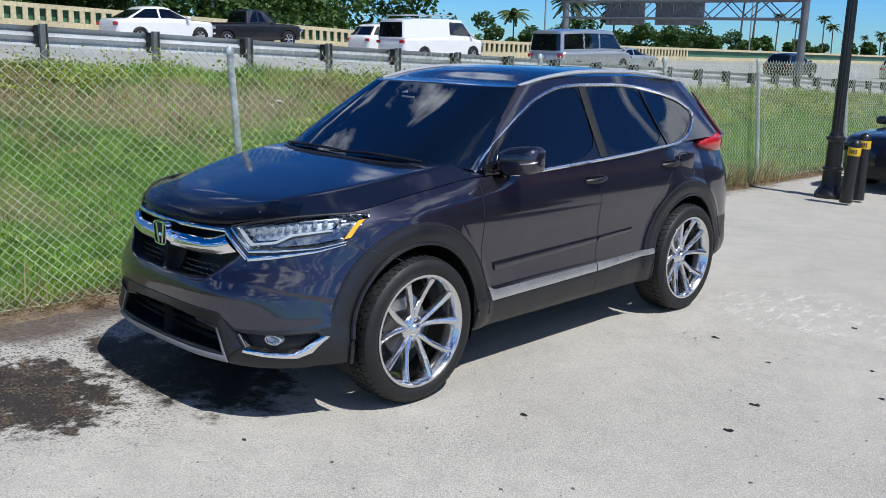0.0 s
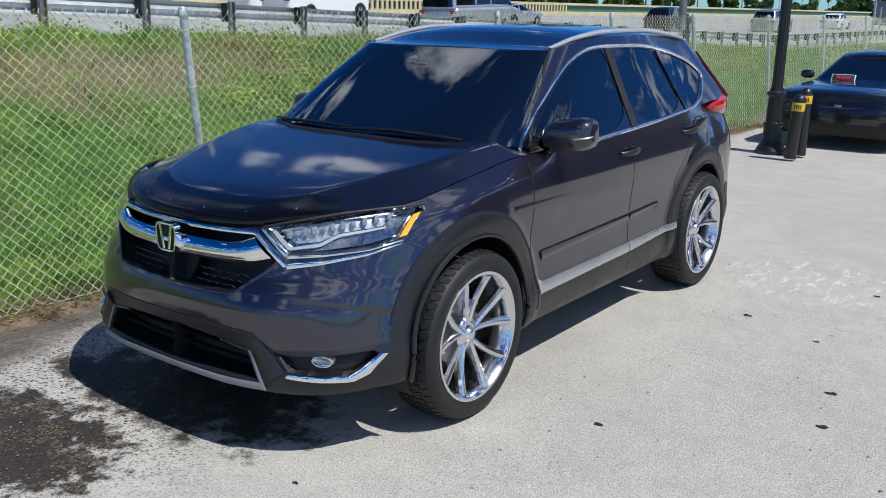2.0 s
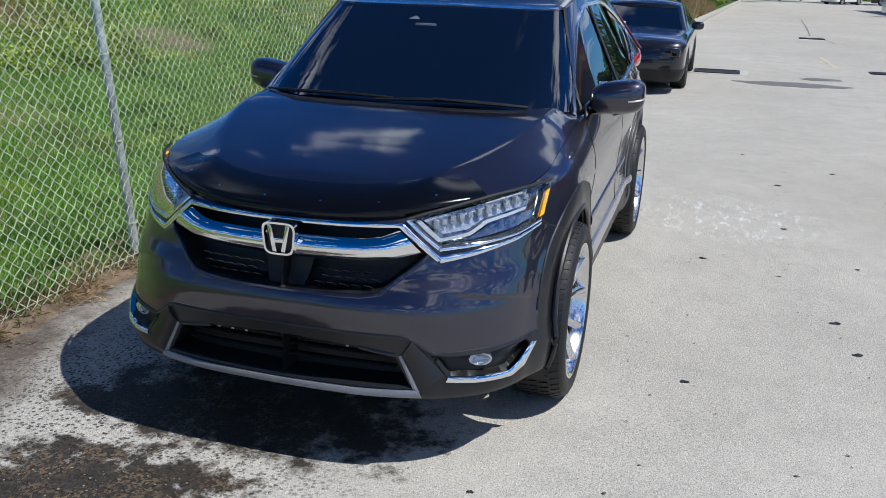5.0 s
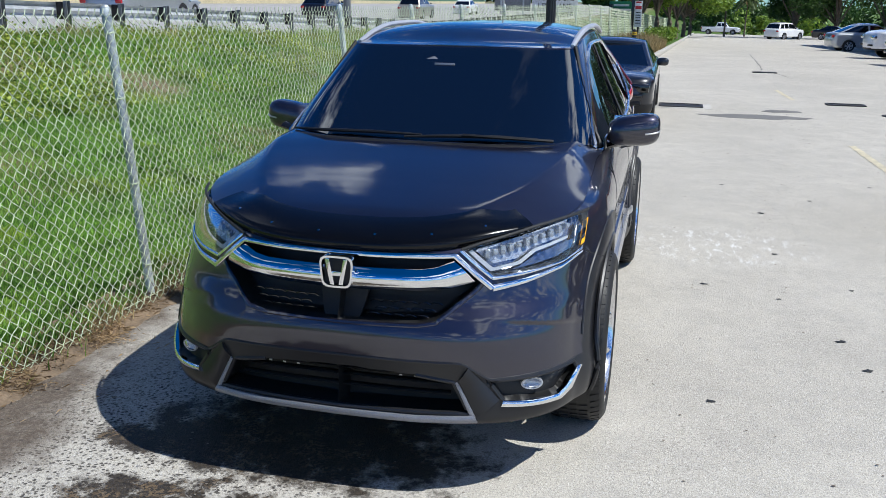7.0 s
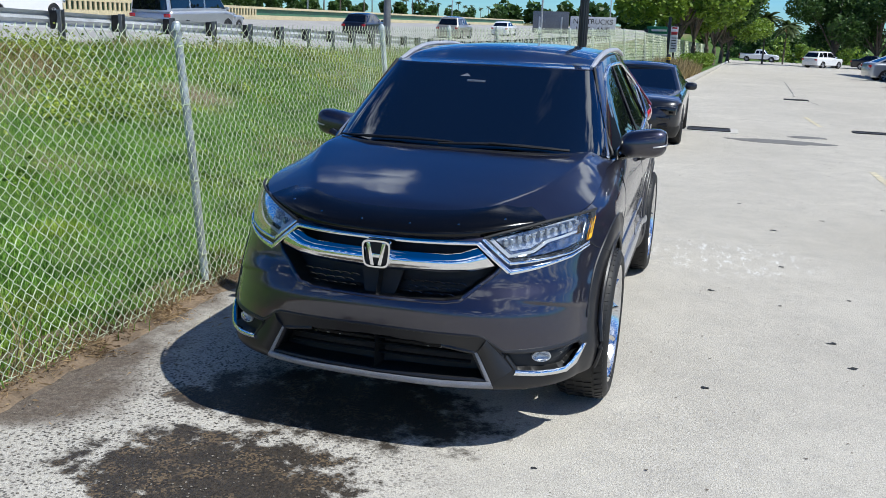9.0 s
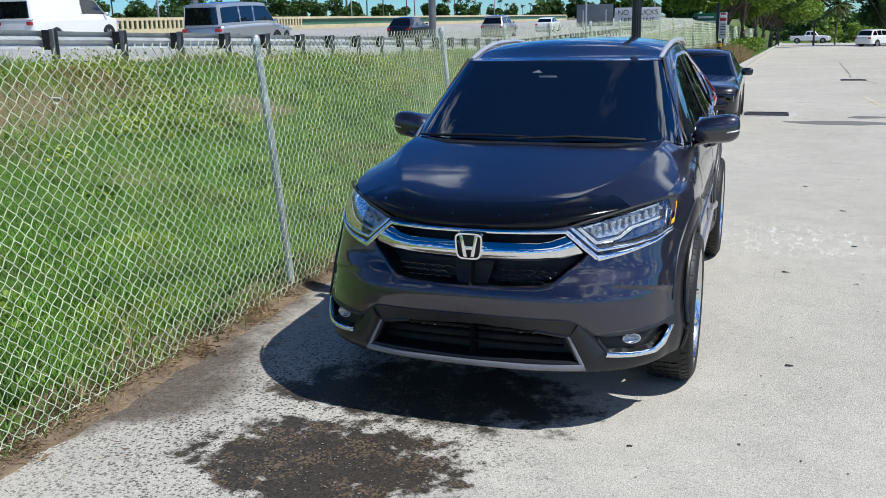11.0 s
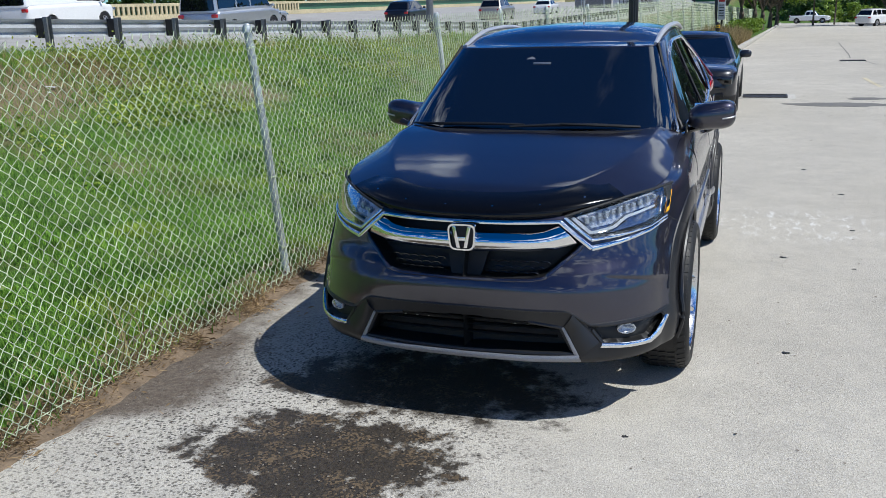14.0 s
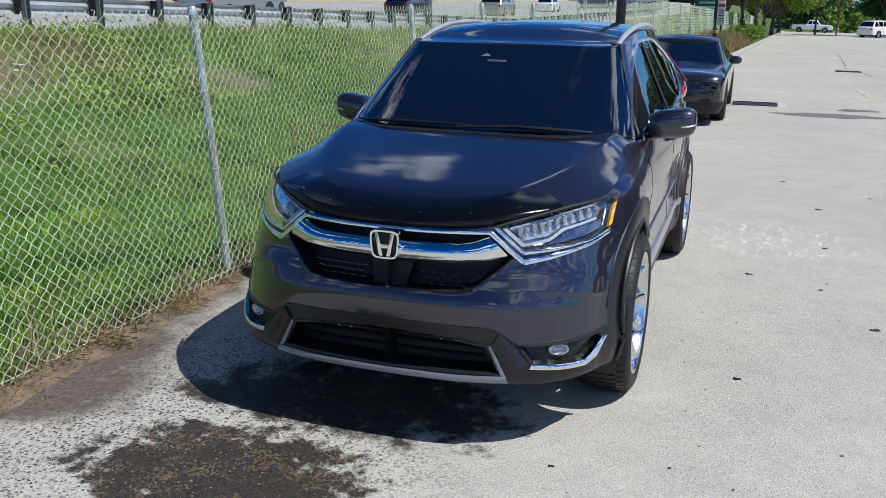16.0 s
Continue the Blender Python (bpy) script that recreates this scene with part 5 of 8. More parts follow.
    def screen_pt(x, vv_, off=0.012):
        Xc, Yc, Zc = house_xyz(None, np.array([[vv_]]), nf, ns, nr)
        return (x, float(np.interp(abs(x), Xc[:nf, 0], Yc[:nf, 0])) - off, float(np.interp(abs(x), Xc[:nf, 0], Zc[:nf, 0])) + off * 0.7)
    for pts in ([(-0.70, 0.02), (-0.50, 0.045), (-0.25, 0.06), (0.0, 0.055)], [(-0.08, 0.03), (0.15, 0.055), (0.38, 0.06), (0.55, 0.045)]):
        w = tube("wiper", [screen_pt(x, q, 0.018) for x, q in pts], [0.006, 0.009, 0.009, 0.005], M["black"], suv, "", 6)
    tube("wiper_arm", [screen_pt(0.62, 0.01, 0.03), screen_pt(0.45, 0.035, 0.03), screen_pt(0.2, 0.06, 0.024)], 0.008, M["black"], suv, "", 6)
    x0, y0, z0 = screen_pt(-0.03, 0.80, 0.006)
    part("sensor_housing", box_bm(x0, y0, z0, 0.11, 0.014, 0.022, 0.004), M["lip_grey"], suv)
    x0, y0, z0 = screen_pt(-0.11, 0.86, 0.008)
    bm = bmesh.new()
    tri = [[bm.verts.new((x0 + a, y0 + d + 0.55 * b, z0 + 0.5 * b)) for a, b in ((-0.045, -0.016), (0.045, -0.016), (0.008, 0.026))] for d in (0.0, 0.006)]
    bm.faces.new(tri[0])
    bm.faces.new(tri[1][::-1])
    for k in range(3):
        bm.faces.new((tri[0][k], tri[1][k], tri[1][(k + 1) % 3], tri[0][(k + 1) % 3]))
    bmesh.ops.recalc_face_normals(bm, faces=bm.faces[:])
    part("mirror_base", bm, M["lip_grey"], suv, smooth=False)


def superellipsoid(rx, ry, rz, n=3.0, seg=28):
    v, f = [], []

    def sp(a, e):
        return math.copysign(abs(a) ** e, a)
    e = 2 / n
    rows = seg // 2
    for i in range(rows + 1):
        la = -math.pi / 2 + math.pi * i / rows
        for k in range(seg):
            lo = 2 * math.pi * k / seg
            v.append((rx * sp(math.cos(la), e) * sp(math.cos(lo), e), ry * sp(math.cos(la), e) * sp(math.sin(lo), e), rz * sp(math.sin(la), e)))
    for i in range(rows):
        for k in range(seg):
            f.append((i * seg + k, i * seg + (k + 1) % seg, (i + 1) * seg + (k + 1) % seg, (i + 1) * seg + k))
    return v, f


def side_details(suv):
    def wall(y, z, off=0.0):
        return float(side_w(y, z)) + 0.020 * float(sstep(0.60, 0.49, arch_r(y, z))) + off

    def side_strip(name, low, high, mat, sgn, off=0.008, thick=0.02, bulge=0.005, n=30, m=4, label=""):
        v = []
        for layer in (0, 1):
            for i in range(n + 1):
                ly, lz = poly_at(low, i / n)
                hy, hz = poly_at(high, i / n)
                for j in range(m + 1):
                    t = j / m
                    y, z = ly + (hy - ly) * t, lz + (hz - lz) * t
                    o = off + bulge * (1 - (2 * t - 1) ** 2) if layer == 0 else off - thick
                    v.append((sgn * wall(y, z, o), y, z))
        N = (n + 1) * (m + 1)
        f = [tuple(q) for q in grid_faces(n + 1, m + 1)] + [tuple(q[::-1]) for q in grid_faces(n + 1, m + 1, N)]
        for i in range(n):
            f += [(i * (m + 1), (i + 1) * (m + 1), N + (i + 1) * (m + 1), N + i * (m + 1)), ((i + 1) * (m + 1) + m, i * (m + 1) + m, N + i * (m + 1) + m, N + (i + 1) * (m + 1) + m)]
        for j in range(m):
            f += [(j + 1, j, N + j, N + j + 1), (n * (m + 1) + j, n * (m + 1) + j + 1, N + n * (m + 1) + j + 1, N + n * (m + 1) + j)]
        if sgn > 0:
            f = [q[::-1] for q in f]
        return mesh_part(name, v, f, mat, suv, label, angle=40)
    for sgn in (1, -1):
        side_strip("sill_strip", [(0.565, 0.437), (1.568, 0.452)], [(0.528, 0.530), (0.60, 0.492), (1.568, 0.502)], M["satin"], sgn, 0.010, 0.02, 0.003, 30, 4, "silver sill strip")
        side_strip("sill_strip", [(1.578, 0.452), (2.215, 0.478)], [(1.578, 0.502), (2.215, 0.512)], M["satin"], sgn, 0.010, 0.02, 0.003, 20, 4, "silver sill strip")
        side_strip("door_moulding", [(0.60, 0.603), (1.562, 0.640)], [(0.585, 0.650), (1.562, 0.672)], M["paint"], sgn, 0.006, 0.012, 0.004, 30, 4)
        side_strip("door_moulding", [(1.582, 0.640), (1.95, 0.660)], [(1.582, 0.672), (1.96, 0.684)], M["paint"], sgn, 0.006, 0.012, 0.004, 12, 4)
        # arch lips
        for yc in (HUB_F, HUB_R):
            pts = []
            for k in range(49):
                a = -0.20 + (math.pi + 0.40) * k / 48
                y, z = yc + 0.446 * math.cos(a), TYRE_R + 0.01 + 0.446 * math.sin(a)
                pts.append((sgn * wall(y, max(z, 0.27), -0.004), y, max(z, 0.262)))
            tube("arch_lip", pts, 0.012, M["cladding"], suv, "", 8)
        for y, z in ((1.53, 1.030), (2.42, 1.065)):
            x = wall(y, z)
            part("handle_cup", box_bm(sgn * (x - 0.002), y - 0.01, z - 0.004, 0.012, 0.17, 0.062, 0.005), M["gloss_black"], suv)
            pts = [(sgn * (x + 0.004 + 0.032 * math.sin(math.pi * k / 10) ** 0.6), y - 0.105 + 0.21 * k / 10, z + 0.010 * k / 10) for k in range(11)]
            tube("door_handle", pts, [0.012 + 0.006 * math.sin(math.pi * k / 10) for k in range(11)], M["cladding"], suv, "", 10, False, (0.7, 1.0))
        # mirror
        v, f = superellipsoid(0.128, 0.085, 0.078, 3.2, 36)
        v = [(x, y + 0.045 * (abs(z) / 0.078) ** 2 * 0.3 - 0.03 * (1 - (x / 0.128)) * 0.5, z * (1 + 0.10 * x / 0.128) + 0.012 * x / 0.128) for x, y, z in v]
        mir = mesh_part("door_mirror", [(sgn * x, y, z) for x, y, z in v], [q if sgn > 0 else q[::-1] for q in f], M["paint"], suv, "dark door mirror with a slim turn signal")
        mir.location = (0.967, 0.72, 1.214) if sgn > 0 else (-0.95, 0.92, 1.185)
        tube("turn_signal", [(sgn * (0.03 + 0.095 * math.sin(a)), -0.035 - 0.058 * math.cos(a), -0.012 + 0.01 * a) for a in np.linspace(0.3, 1.75, 12)], 0.0045, M["satin"], mir, seg=6)
        part("mirror_glass", box_bm(sgn * -0.005, 0.078, 0.002, 0.20, 0.006, 0.115, 0.003), M["wheel_metal"], mir)
        tube("mirror_foot", [(sgn * 0.82, 0.73, 1.125), (sgn * 0.87, 0.745, 1.135), (sgn * 0.92, 0.755, 1.15)], [0.045, 0.036, 0.045], M["gloss_black"], suv, "", 10, False, (1.0, 0.5))
        if sgn > 0:
            part("mirror_panel", box_bm(sgn * 0.838, 0.63, 1.160, 0.012, 0.14, 0.06, 0.004), M["gloss_black"], suv)
        # tail lamp
        v, f = superellipsoid(0.055, 0.19, 0.066, 2.6, 24)
        v = [(sgn * (x - 0.10 * max(0, y) - 0.02), y, z * (1.0 + 0.45 * y / 0.19) - 0.015) for x, y, z in v]
        t = mesh_part("tail_lamp", v, [q if sgn > 0 else q[::-1] for q in f], M["red_lens"], suv, "red wrap-around tail lamp")
        t.location = (sgn * 0.815, 3.10, 1.190)
        tube("tail_lamp_arm", [(sgn * (0.828 - 0.216 * k / 8), 3.21 - 0.10 * k / 8, 1.23 + 0.30 * k / 8) for k in range(9)], [0.013 - 0.006 * k / 8 for k in range(9)], M["red_strip"], suv, "", 8)
        bm = box_bm(sgn * wall(2.66, 1.04, -0.001), 2.66, 1.045, 0.010, 0.175, 0.16, 0.005)
        part("fuel_flap" if sgn > 0 else "body_blank", bm, M["paint"], suv)
        if sgn > 0:
            loop = []
            for k in range(32):
                c_, s_ = math.cos(math.pi * k / 16), math.sin(math.pi * k / 16)
                q = (abs(c_) ** 4 + abs(s_) ** 4) ** -0.25
                y, z = 2.66 + 0.094 * q * c_, 1.045 + 0.086 * q * s_
                loop.append((wall(y, z, 0.001), y, z))
            tube("flap_gap", loop, 0.0035, M["seal"], suv, "", 6, True)
    # spoiler and fin
    bm = bmesh.new()
    for sgn in (-1, 1):
        add_box(bm, sgn * 0.42, 3.645, 0.42, 0.3, 0.05, 0.05, 0.01)
    part("rear_reflector", bm, M["red_lens"], suv)


def make_wheel(suv, x, y, spokes=10):
    """Polished deep wheel with ten split spokes, low tyre, brake disc."""
    sgn = 1 if x > 0 else -1
    R, Rr = TYRE_R, 0.296
    # barrel and lip; heights run outwards from the wheel's middle
    prof = [(0.270, -0.155), (0.262, -0.10), (0.255, -0.02), (0.268, 0.02), (0.279, 0.045), (0.284, 0.050), (Rr, 0.050), (Rr + 0.003, 0.044), (Rr + 0.001, 0.034), (0.287, 0.02), (0.280, -0.155)]
    v, f = lathe_data(prof, 72, "x", False)
    flip = lambda vs: [(sgn * a, b, c) for a, b, c in vs]
    wh = mesh_part("wheel", flip(v), f if sgn > 0 else [q[::-1] for q in f], M["wheel_metal"], suv, "polished deep-dish wheel with ten spokes", angle=40)
    wh.location = (x, y, R)
    tp = [(0.290, 0.036), (0.300, 0.046), (0.318, 0.056), (0.345, 0.056), (0.366, 0.046), (0.378, 0.030), (0.3825, 0.0), (0.3830, -0.06), (0.3825, -0.13), (0.378, -0.165), (0.366, -0.185), (0.345, -0.195), (0.318, -0.195), (0.29, -0.18)]
    v, f = lathe_data(tp, 96, "x", False)
    ty = mesh_part("tyre", flip(v), f if sgn > 0 else [q[::-1] for q in f], M["tyre"], wh, "low-profile black tyre")
    # tread blocks
    ch = []
    for k in range(56):
        a = 2 * math.pi * k / 56
        for x0, x1, tw in ((0.038, 0.002, 0.03), (-0.01, -0.045, 0.0), (-0.055, -0.085, 0.0), (-0.095, -0.13, 0.0), (-0.14, -0.175, -0.03)):
            bl = []
            for dx, da, rr in ((x0, 0, 0), (x1, 0.02, 0), (x1, 0.085, 0), (x0, 0.065, 0)):
                rad = 0.3872 - (0.010 if abs(dx + 0.068) > 0.10 else 0.0)
                bl.append((dx, rad, a + da + tw))
            vs = [(sgn * dx, rad * math.cos(t), rad * math.sin(t)) for dx, rad, t in bl] + [(sgn * dx, (rad - 0.012) * math.cos(t), (rad - 0.012) * math.sin(t)) for dx, rad, t in bl]
            ch.append((vs, [(0, 1, 2, 3), (4, 5, 1, 0), (5, 6, 2, 1), (6, 7, 3, 2), (7, 4, 0, 3)]))
    ob = mesh_part("tread", *join_data(ch), M["tyre"], wh, smooth=False)
    ob["kind"] = "stuff"
    # spokes in pairs, dished
    for k in range(spokes):
        pair, which = k // 2, (k % 2) * 2 - 1
        a0 = 2 * math.pi * pair / (spokes / 2) + radians(18 if x > 0 else 0)
        vv, ff = [], []
        nseg = 10
        for i in range(nseg + 1):
            t = i / nseg
            r = 0.045 + (0.272 - 0.045) * t
            ang = a0 + which * (0.16 + 0.165 * t)
            dep = -0.012 + 0.048 * t ** 1.6
            w = 0.0155 + 0.005 * t
            c, s = math.cos(ang), math.sin(ang)
            for (du, dd) in ((-w, -0.016), (-w * 0.75, 0.0), (-w * 0.15, 0.006), (w * 0.15, 0.006), (w * 0.75, 0.0), (w, -0.016), (w * 0.6, -0.04), (-w * 0.6, -0.04)):
                vv.append((sgn * (dep + dd), r * c - du * s, r * s + du * c))
        for i in range(nseg):
            for j in range(8):
                ff.append((i * 8 + j, i * 8 + (j + 1) % 8, (i + 1) * 8 + (j + 1) % 8, (i + 1) * 8 + j))
        ff += [tuple(range(8))[::-1], tuple(range(nseg * 8, nseg * 8 + 8))]
        mesh_part("spoke", vv, ff if sgn < 0 else [q[::-1] for q in ff], M["wheel_metal"], wh, angle=28)
    v, f = lathe_data([(0.001, 0.012), (0.022, 0.011), (0.028, 0.006), (0.034, -0.004), (0.066, -0.012), (0.074, -0.022), (0.074, -0.06)], 36, "x")
    mesh_part("hub", flip(v), f if sgn > 0 else [q[::-1] for q in f], M["wheel_metal"], wh)
    for k in range(5):
        a = 2 * math.pi * k / 5 + 0.3
        v, f = lathe_data([(0.004, 0.006), (0.009, 0.004), (0.0095, -0.012)], 6, "x")
        lug = mesh_part("lug_nut", flip(v), f, M["chrome"], wh, smooth=False)
        lug.location = (sgn * -0.004, 0.050 * math.cos(a), 0.050 * math.sin(a))
    v, f = lathe_data([(0.06, -0.085), (0.150, -0.085), (0.150, -0.108), (0.06, -0.108)], 40, "x")
    mesh_part("brake_disc", flip(v), f, M["brake"], wh)
    bm = bmesh.new()
    add_box(bm, sgn * -0.09, -0.05, 0.13, 0.07, 0.20, 0.07, 0.015)
    part("brake_caliper", bm, M["satin"], wh)


build_suv()


# ---- grass, weeds, litter along the fence ----
def blades(name, spots, mat, label, parent=None, wide=0.006):
    """Many bent blades in one mesh: spots of (x, y, z, height, spread)."""
    r = random.Random(11)
    v, f = [], []
    for x, y, z, h, sp in spots:
        a, b = r.uniform(0, 6.283), r.uniform(0, 6.283)
        w = wide * r.uniform(0.7, 1.5)
        dx, dy = w * math.cos(a), w * math.sin(a)
        bx, by = sp * math.cos(b), sp * math.sin(b)
        o = len(v)
        v += [(x - dx, y - dy, z), (x + dx, y + dy, z), (x + 0.35 * bx + 0.7 * dx, y + 0.35 * by + 0.7 * dy, z + 0.6 * h), (x + 0.35 * bx - 0.7 * dx, y + 0.35 * by - 0.7 * dy, z + 0.6 * h), (x + bx, y + by, z + h)]
        f += [(o, o + 1, o + 2, o + 3), (o + 3, o + 2, o + 4)]
    ob = mesh_part(name, v, f, mat, parent, smooth=False)
    return tagged(ob, label, "grass" if parent is None else "", kind="stuff")


def grass():
    r = random.Random(3)
    green, dry, tall = [], [], []

    def spot(x, y, k=1.0, dry_bias=0.0):
        n1 = noise.noise((x * 0.35, y * 0.35, 1.0))
        n2 = noise.noise((x * 1.3, y * 1.3, 7.0))
        up = float(sstep(-5.8, -9.8, x))
        z = max(float(ground_z(x, y)) + 0.07 * noise.noise((x * 0.9, y * 0.9, 3)) - 0.01, berm_z(x, y) - 0.01 if x > -2.7 else -9.0)
        h = (0.045 + 0.045 * (n2 + 0.5) + 0.12 * up * (n2 + 0.6)) * r.uniform(0.6, 1.4) * k
        bare = math.exp(-((x + 7.8) / 1.25) ** 2 - ((y - 4.2) / 2.2) ** 2)
        bare = max(bare, math.exp(-((x + 6.9) / 0.75) ** 2 - ((y - 8.9) / 1.3) ** 2))
        if r.random() < 0.8 * bare:
            return
        is_dry = 0.5 * bare + n1 + 0.35 * n2 + 0.60 * (up - 0.50) + dry_bias + r.uniform(-0.35, 0.35) > 0.45
        (dry if is_dry else green).append((x, y, z, h * (0.7 if is_dry else 1.0), h * r.uniform(0.2, 0.9)))
    for _ in range(230000):
        t = r.random() ** 1.5
        x, y = -2.15 - 8.0 * t, r.uniform(-4, 11 + 6 * t)
        spot(x, y)
    for _ in range(52000):
        x, y = r.uniform(-10.1, -1.9), 10 + 45 * r.random() ** 1.4
        x = min(x, fence_x(y) - 0.1)
        spot(x, y, 1.7)
    for _ in range(9000):
        y = r.uniform(-4, 12)
        spot(fence_x(y) - 0.11 + r.gauss(0, 0.06), y, 1.2, 0.30)
    blades("grass", green, M["grass_blade"], "rough green grass on the verge and bank", wide=0.0042)
    blades("dry_grass", dry, M["grass_dry"], "patches of dry yellowed grass on the bank", wide=0.006)
    # broad-leaved weeds in clumps: dark ones on the verge, lime-coloured ones up the bank
    def weeds(count, x0, x1, offset, gate, size, leaf, mat, label):
        v, f = [], []
        for _ in range(count):
            cx, cy = r.uniform(x0, x1), r.uniform(-3, 30)
            if noise.noise((cx * 0.5, cy * 0.5, offset)) < gate or math.hypot((cx + 7.8) / 1.1, (cy - 4.2) / 1.9) < 1 or math.hypot((cx + 6.9) / 0.7, (cy - 8.9) / 1.1) < 1:
                continue
            cz = float(ground_z(cx, cy))
            s = r.uniform(*size)
            for _ in range(110):
                d = Vector((r.gauss(0, 1), r.gauss(0, 1), abs(r.gauss(0, 0.8))))
                p = Vector((cx, cy, cz)) + d * s * 0.5
                a = Vector((r.gauss(0, 1), r.gauss(0, 1), r.gauss(0, 0.5))).normalized() * r.uniform(*leaf)
                b = a.cross(Vector((r.gauss(0, 1), r.gauss(0, 1), r.gauss(0, 1)))).normalized() * a.length * 0.7
                o = len(v)
                v += [p - a, p + b, p + a, p - b]
                f.append((o, o + 1, o + 2, o + 3))
        ob = mesh_part("weeds", v, f, mat, smooth=False)
        tagged(ob, label, "weeds", kind="stuff")
    weeds(260, -9.8, -3.2, 20, 0.05, (0.12, 0.38), (0.016, 0.038), M["foliage_bright"], "low broad-leaved weeds on the grassy bank")
    weeds(900, -10.0, -6.2, 41, -0.02, (0.14, 0.42), (0.014, 0.032), M["weed_lime"], "yellow-green weeds spreading over the upper bank")
    # dead leaves and straw at the edge of the paving
    v, f = [], []
    for _ in range(42000):
        y = r.uniform(-4, 12)
        clump = max(0.0, noise.noise((y * 3.1, 5.0, 0.0)) + 0.5 * noise.noise((y * 8.0, 9.0, 0.0)))
        if r.random() > 0.40 + 1.8 * clump:
            continue
        x = fence_x(y) - 0.02 + r.gauss(0, 0.06) + abs(r.gauss(0, 0.16)) * clump + (0.5 * r.random() ** 2 if r.random() < 0.03 else 0)
        a = r.uniform(0, 6.283)
        L, w = (r.uniform(0.010, 0.036), r.uniform(0.0007, 0.0016)) if r.random() < 0.85 else (r.uniform(0.006, 0.020), r.uniform(0.002, 0.007))
        c, s = math.cos(a), math.sin(a)
        z = 0.005 + r.random() * (0.010 + 0.07 * clump * max(0.0, 1 - abs(x - fence_x(y)) / 0.2)) + 1.05 * berm_z(x, y)
        o = len(v)
        v += [(x - L * c, y - L * s, z), (x + w * s, y - w * c, z + r.uniform(0, 0.012)), (x + L * c, y + L * s, z + r.uniform(-0.003, 0.02)), (x - w * s, y + w * c, z + r.uniform(0, 0.012))]
        f.append((o, o + 1, o + 2, o + 3))
    ob = mesh_part("leaf_litter", v, f, M["litter"], smooth=False)
    tagged(ob, "dead straw and leaves along the foot of the fence", "litter", kind="stuff")
    # grit and small stones on the asphalt
    ch = []
    for _ in range(900):
        if r.random() < 0.6:
            x, y = -1.9 + abs(r.gauss(0, 0.35)), r.uniform(-3, 4)
        else:
            x, y = r.gauss(-0.4, 0.5), r.gauss(-1.5, 0.35)
        s = r.uniform(0.002, 0.007)
        vv = [(x + s * r.uniform(0.7, 1.3) * a, y + s * r.uniform(0.7, 1.3) * b, s * (0.5 + 0.6 * c)) for a, b, c in ((1, 0, 0), (0, 1, 0), (-1, 0, 0), (0, -1, 0), (0, 0, 1))]
        ch.append((vv, [(0, 1, 4), (1, 2, 4), (2, 3, 4), (3, 0, 4)]))
    ob = mesh_part("grit", *join_data(ch), M["grit_stone"], smooth=False)
    tagged(ob, "loose grit and pebbles on the asphalt", "grit", kind="stuff")
    for x, y, s in ((2.226, 0.869, 0.03), (2.162, 1.291, 0.03), (1.425, 0.263, 0.022), (1.443, 2.21, 0.028), (2.39, 2.33, 0.02), (1.98, 3.15, 0.025), (0.74, -0.94, 0.014), (1.9, 2.0, 0.018), (2.6, 1.9, 0.02), (2.0, 4.6, 0.03), (2.5, 5.3, 0.03), (3.2, 6.2, 0.03), (1.7, 5.9, 0.03)):
        k = 9
        v = [(x, y, 0.006)] + [(x + s * r.uniform(0.5, 1.3) * math.cos(6.283 * i / k), y + 0.7 * s * r.uniform(0.4, 1.2) * math.sin(6.283 * i / k), r.uniform(0.0005, 0.007)) for i in range(k)]
        ob = mesh_part("dead_leaf", v, [(0, i + 1, (i + 1) % k + 1) for i in range(k)], M["ink"], smooth=False)
        tagged(ob, "dark shrivelled leaf lying on the asphalt", "leaf", "leaves on the lot")
    # crumbs of leaf and bark scattered over the lot
    v, f = [], []
    for _ in range(750):
        x, y = r.uniform(0.9, 6.0), r.uniform(-2.5, 14)
        s = r.uniform(0.004, 0.013) * (1.6 if y > 6 else 1.0)
        a = r.uniform(0, 6.283)
        o = len(v)
        for k in range(5):
            b = a + 6.283 * k / 5
            q = s * r.uniform(0.4, 1.3)
            v.append((x + q * math.cos(b), y + 0.6 * q * math.sin(b), 0.003 + r.random() * 0.004))
        f.append((o, o + 1, o + 2, o + 3, o + 4))
    ob = mesh_part("leaf_crumbs", v, f, M["bark"], smooth=False)
    tagged(ob, "small crumbs of dead leaf on the asphalt", "litter", kind="stuff")
    # weed tufts at the fence foot
    pts = []
    for x, y, n, h in ((-1.98, 0.35, 60, 0.16), (-2.0, -0.9, 26, 0.42), (-1.95, 0.95, 40, 0.14), (-1.93, 2.2, 50, 0.2), (-1.85, 7.6, 160, 0.35), (-1.8, 8.6, 220, 0.4), (-1.75, 9.6, 160, 0.35)):
        x = x + 0.08 if y < 5 else x
        pts += [(x + r.gauss(0, 0.05), y + r.gauss(0, 0.10 if y < 5 else 0.35), 0.03, h * r.uniform(0.4, 1.1), h * r.uniform(0.2, 0.7)) for _ in range(n)]
    blades("weed_tufts", pts, M["grass_dry"], "dry weed tufts along the foot of the fence", wide=0.004)
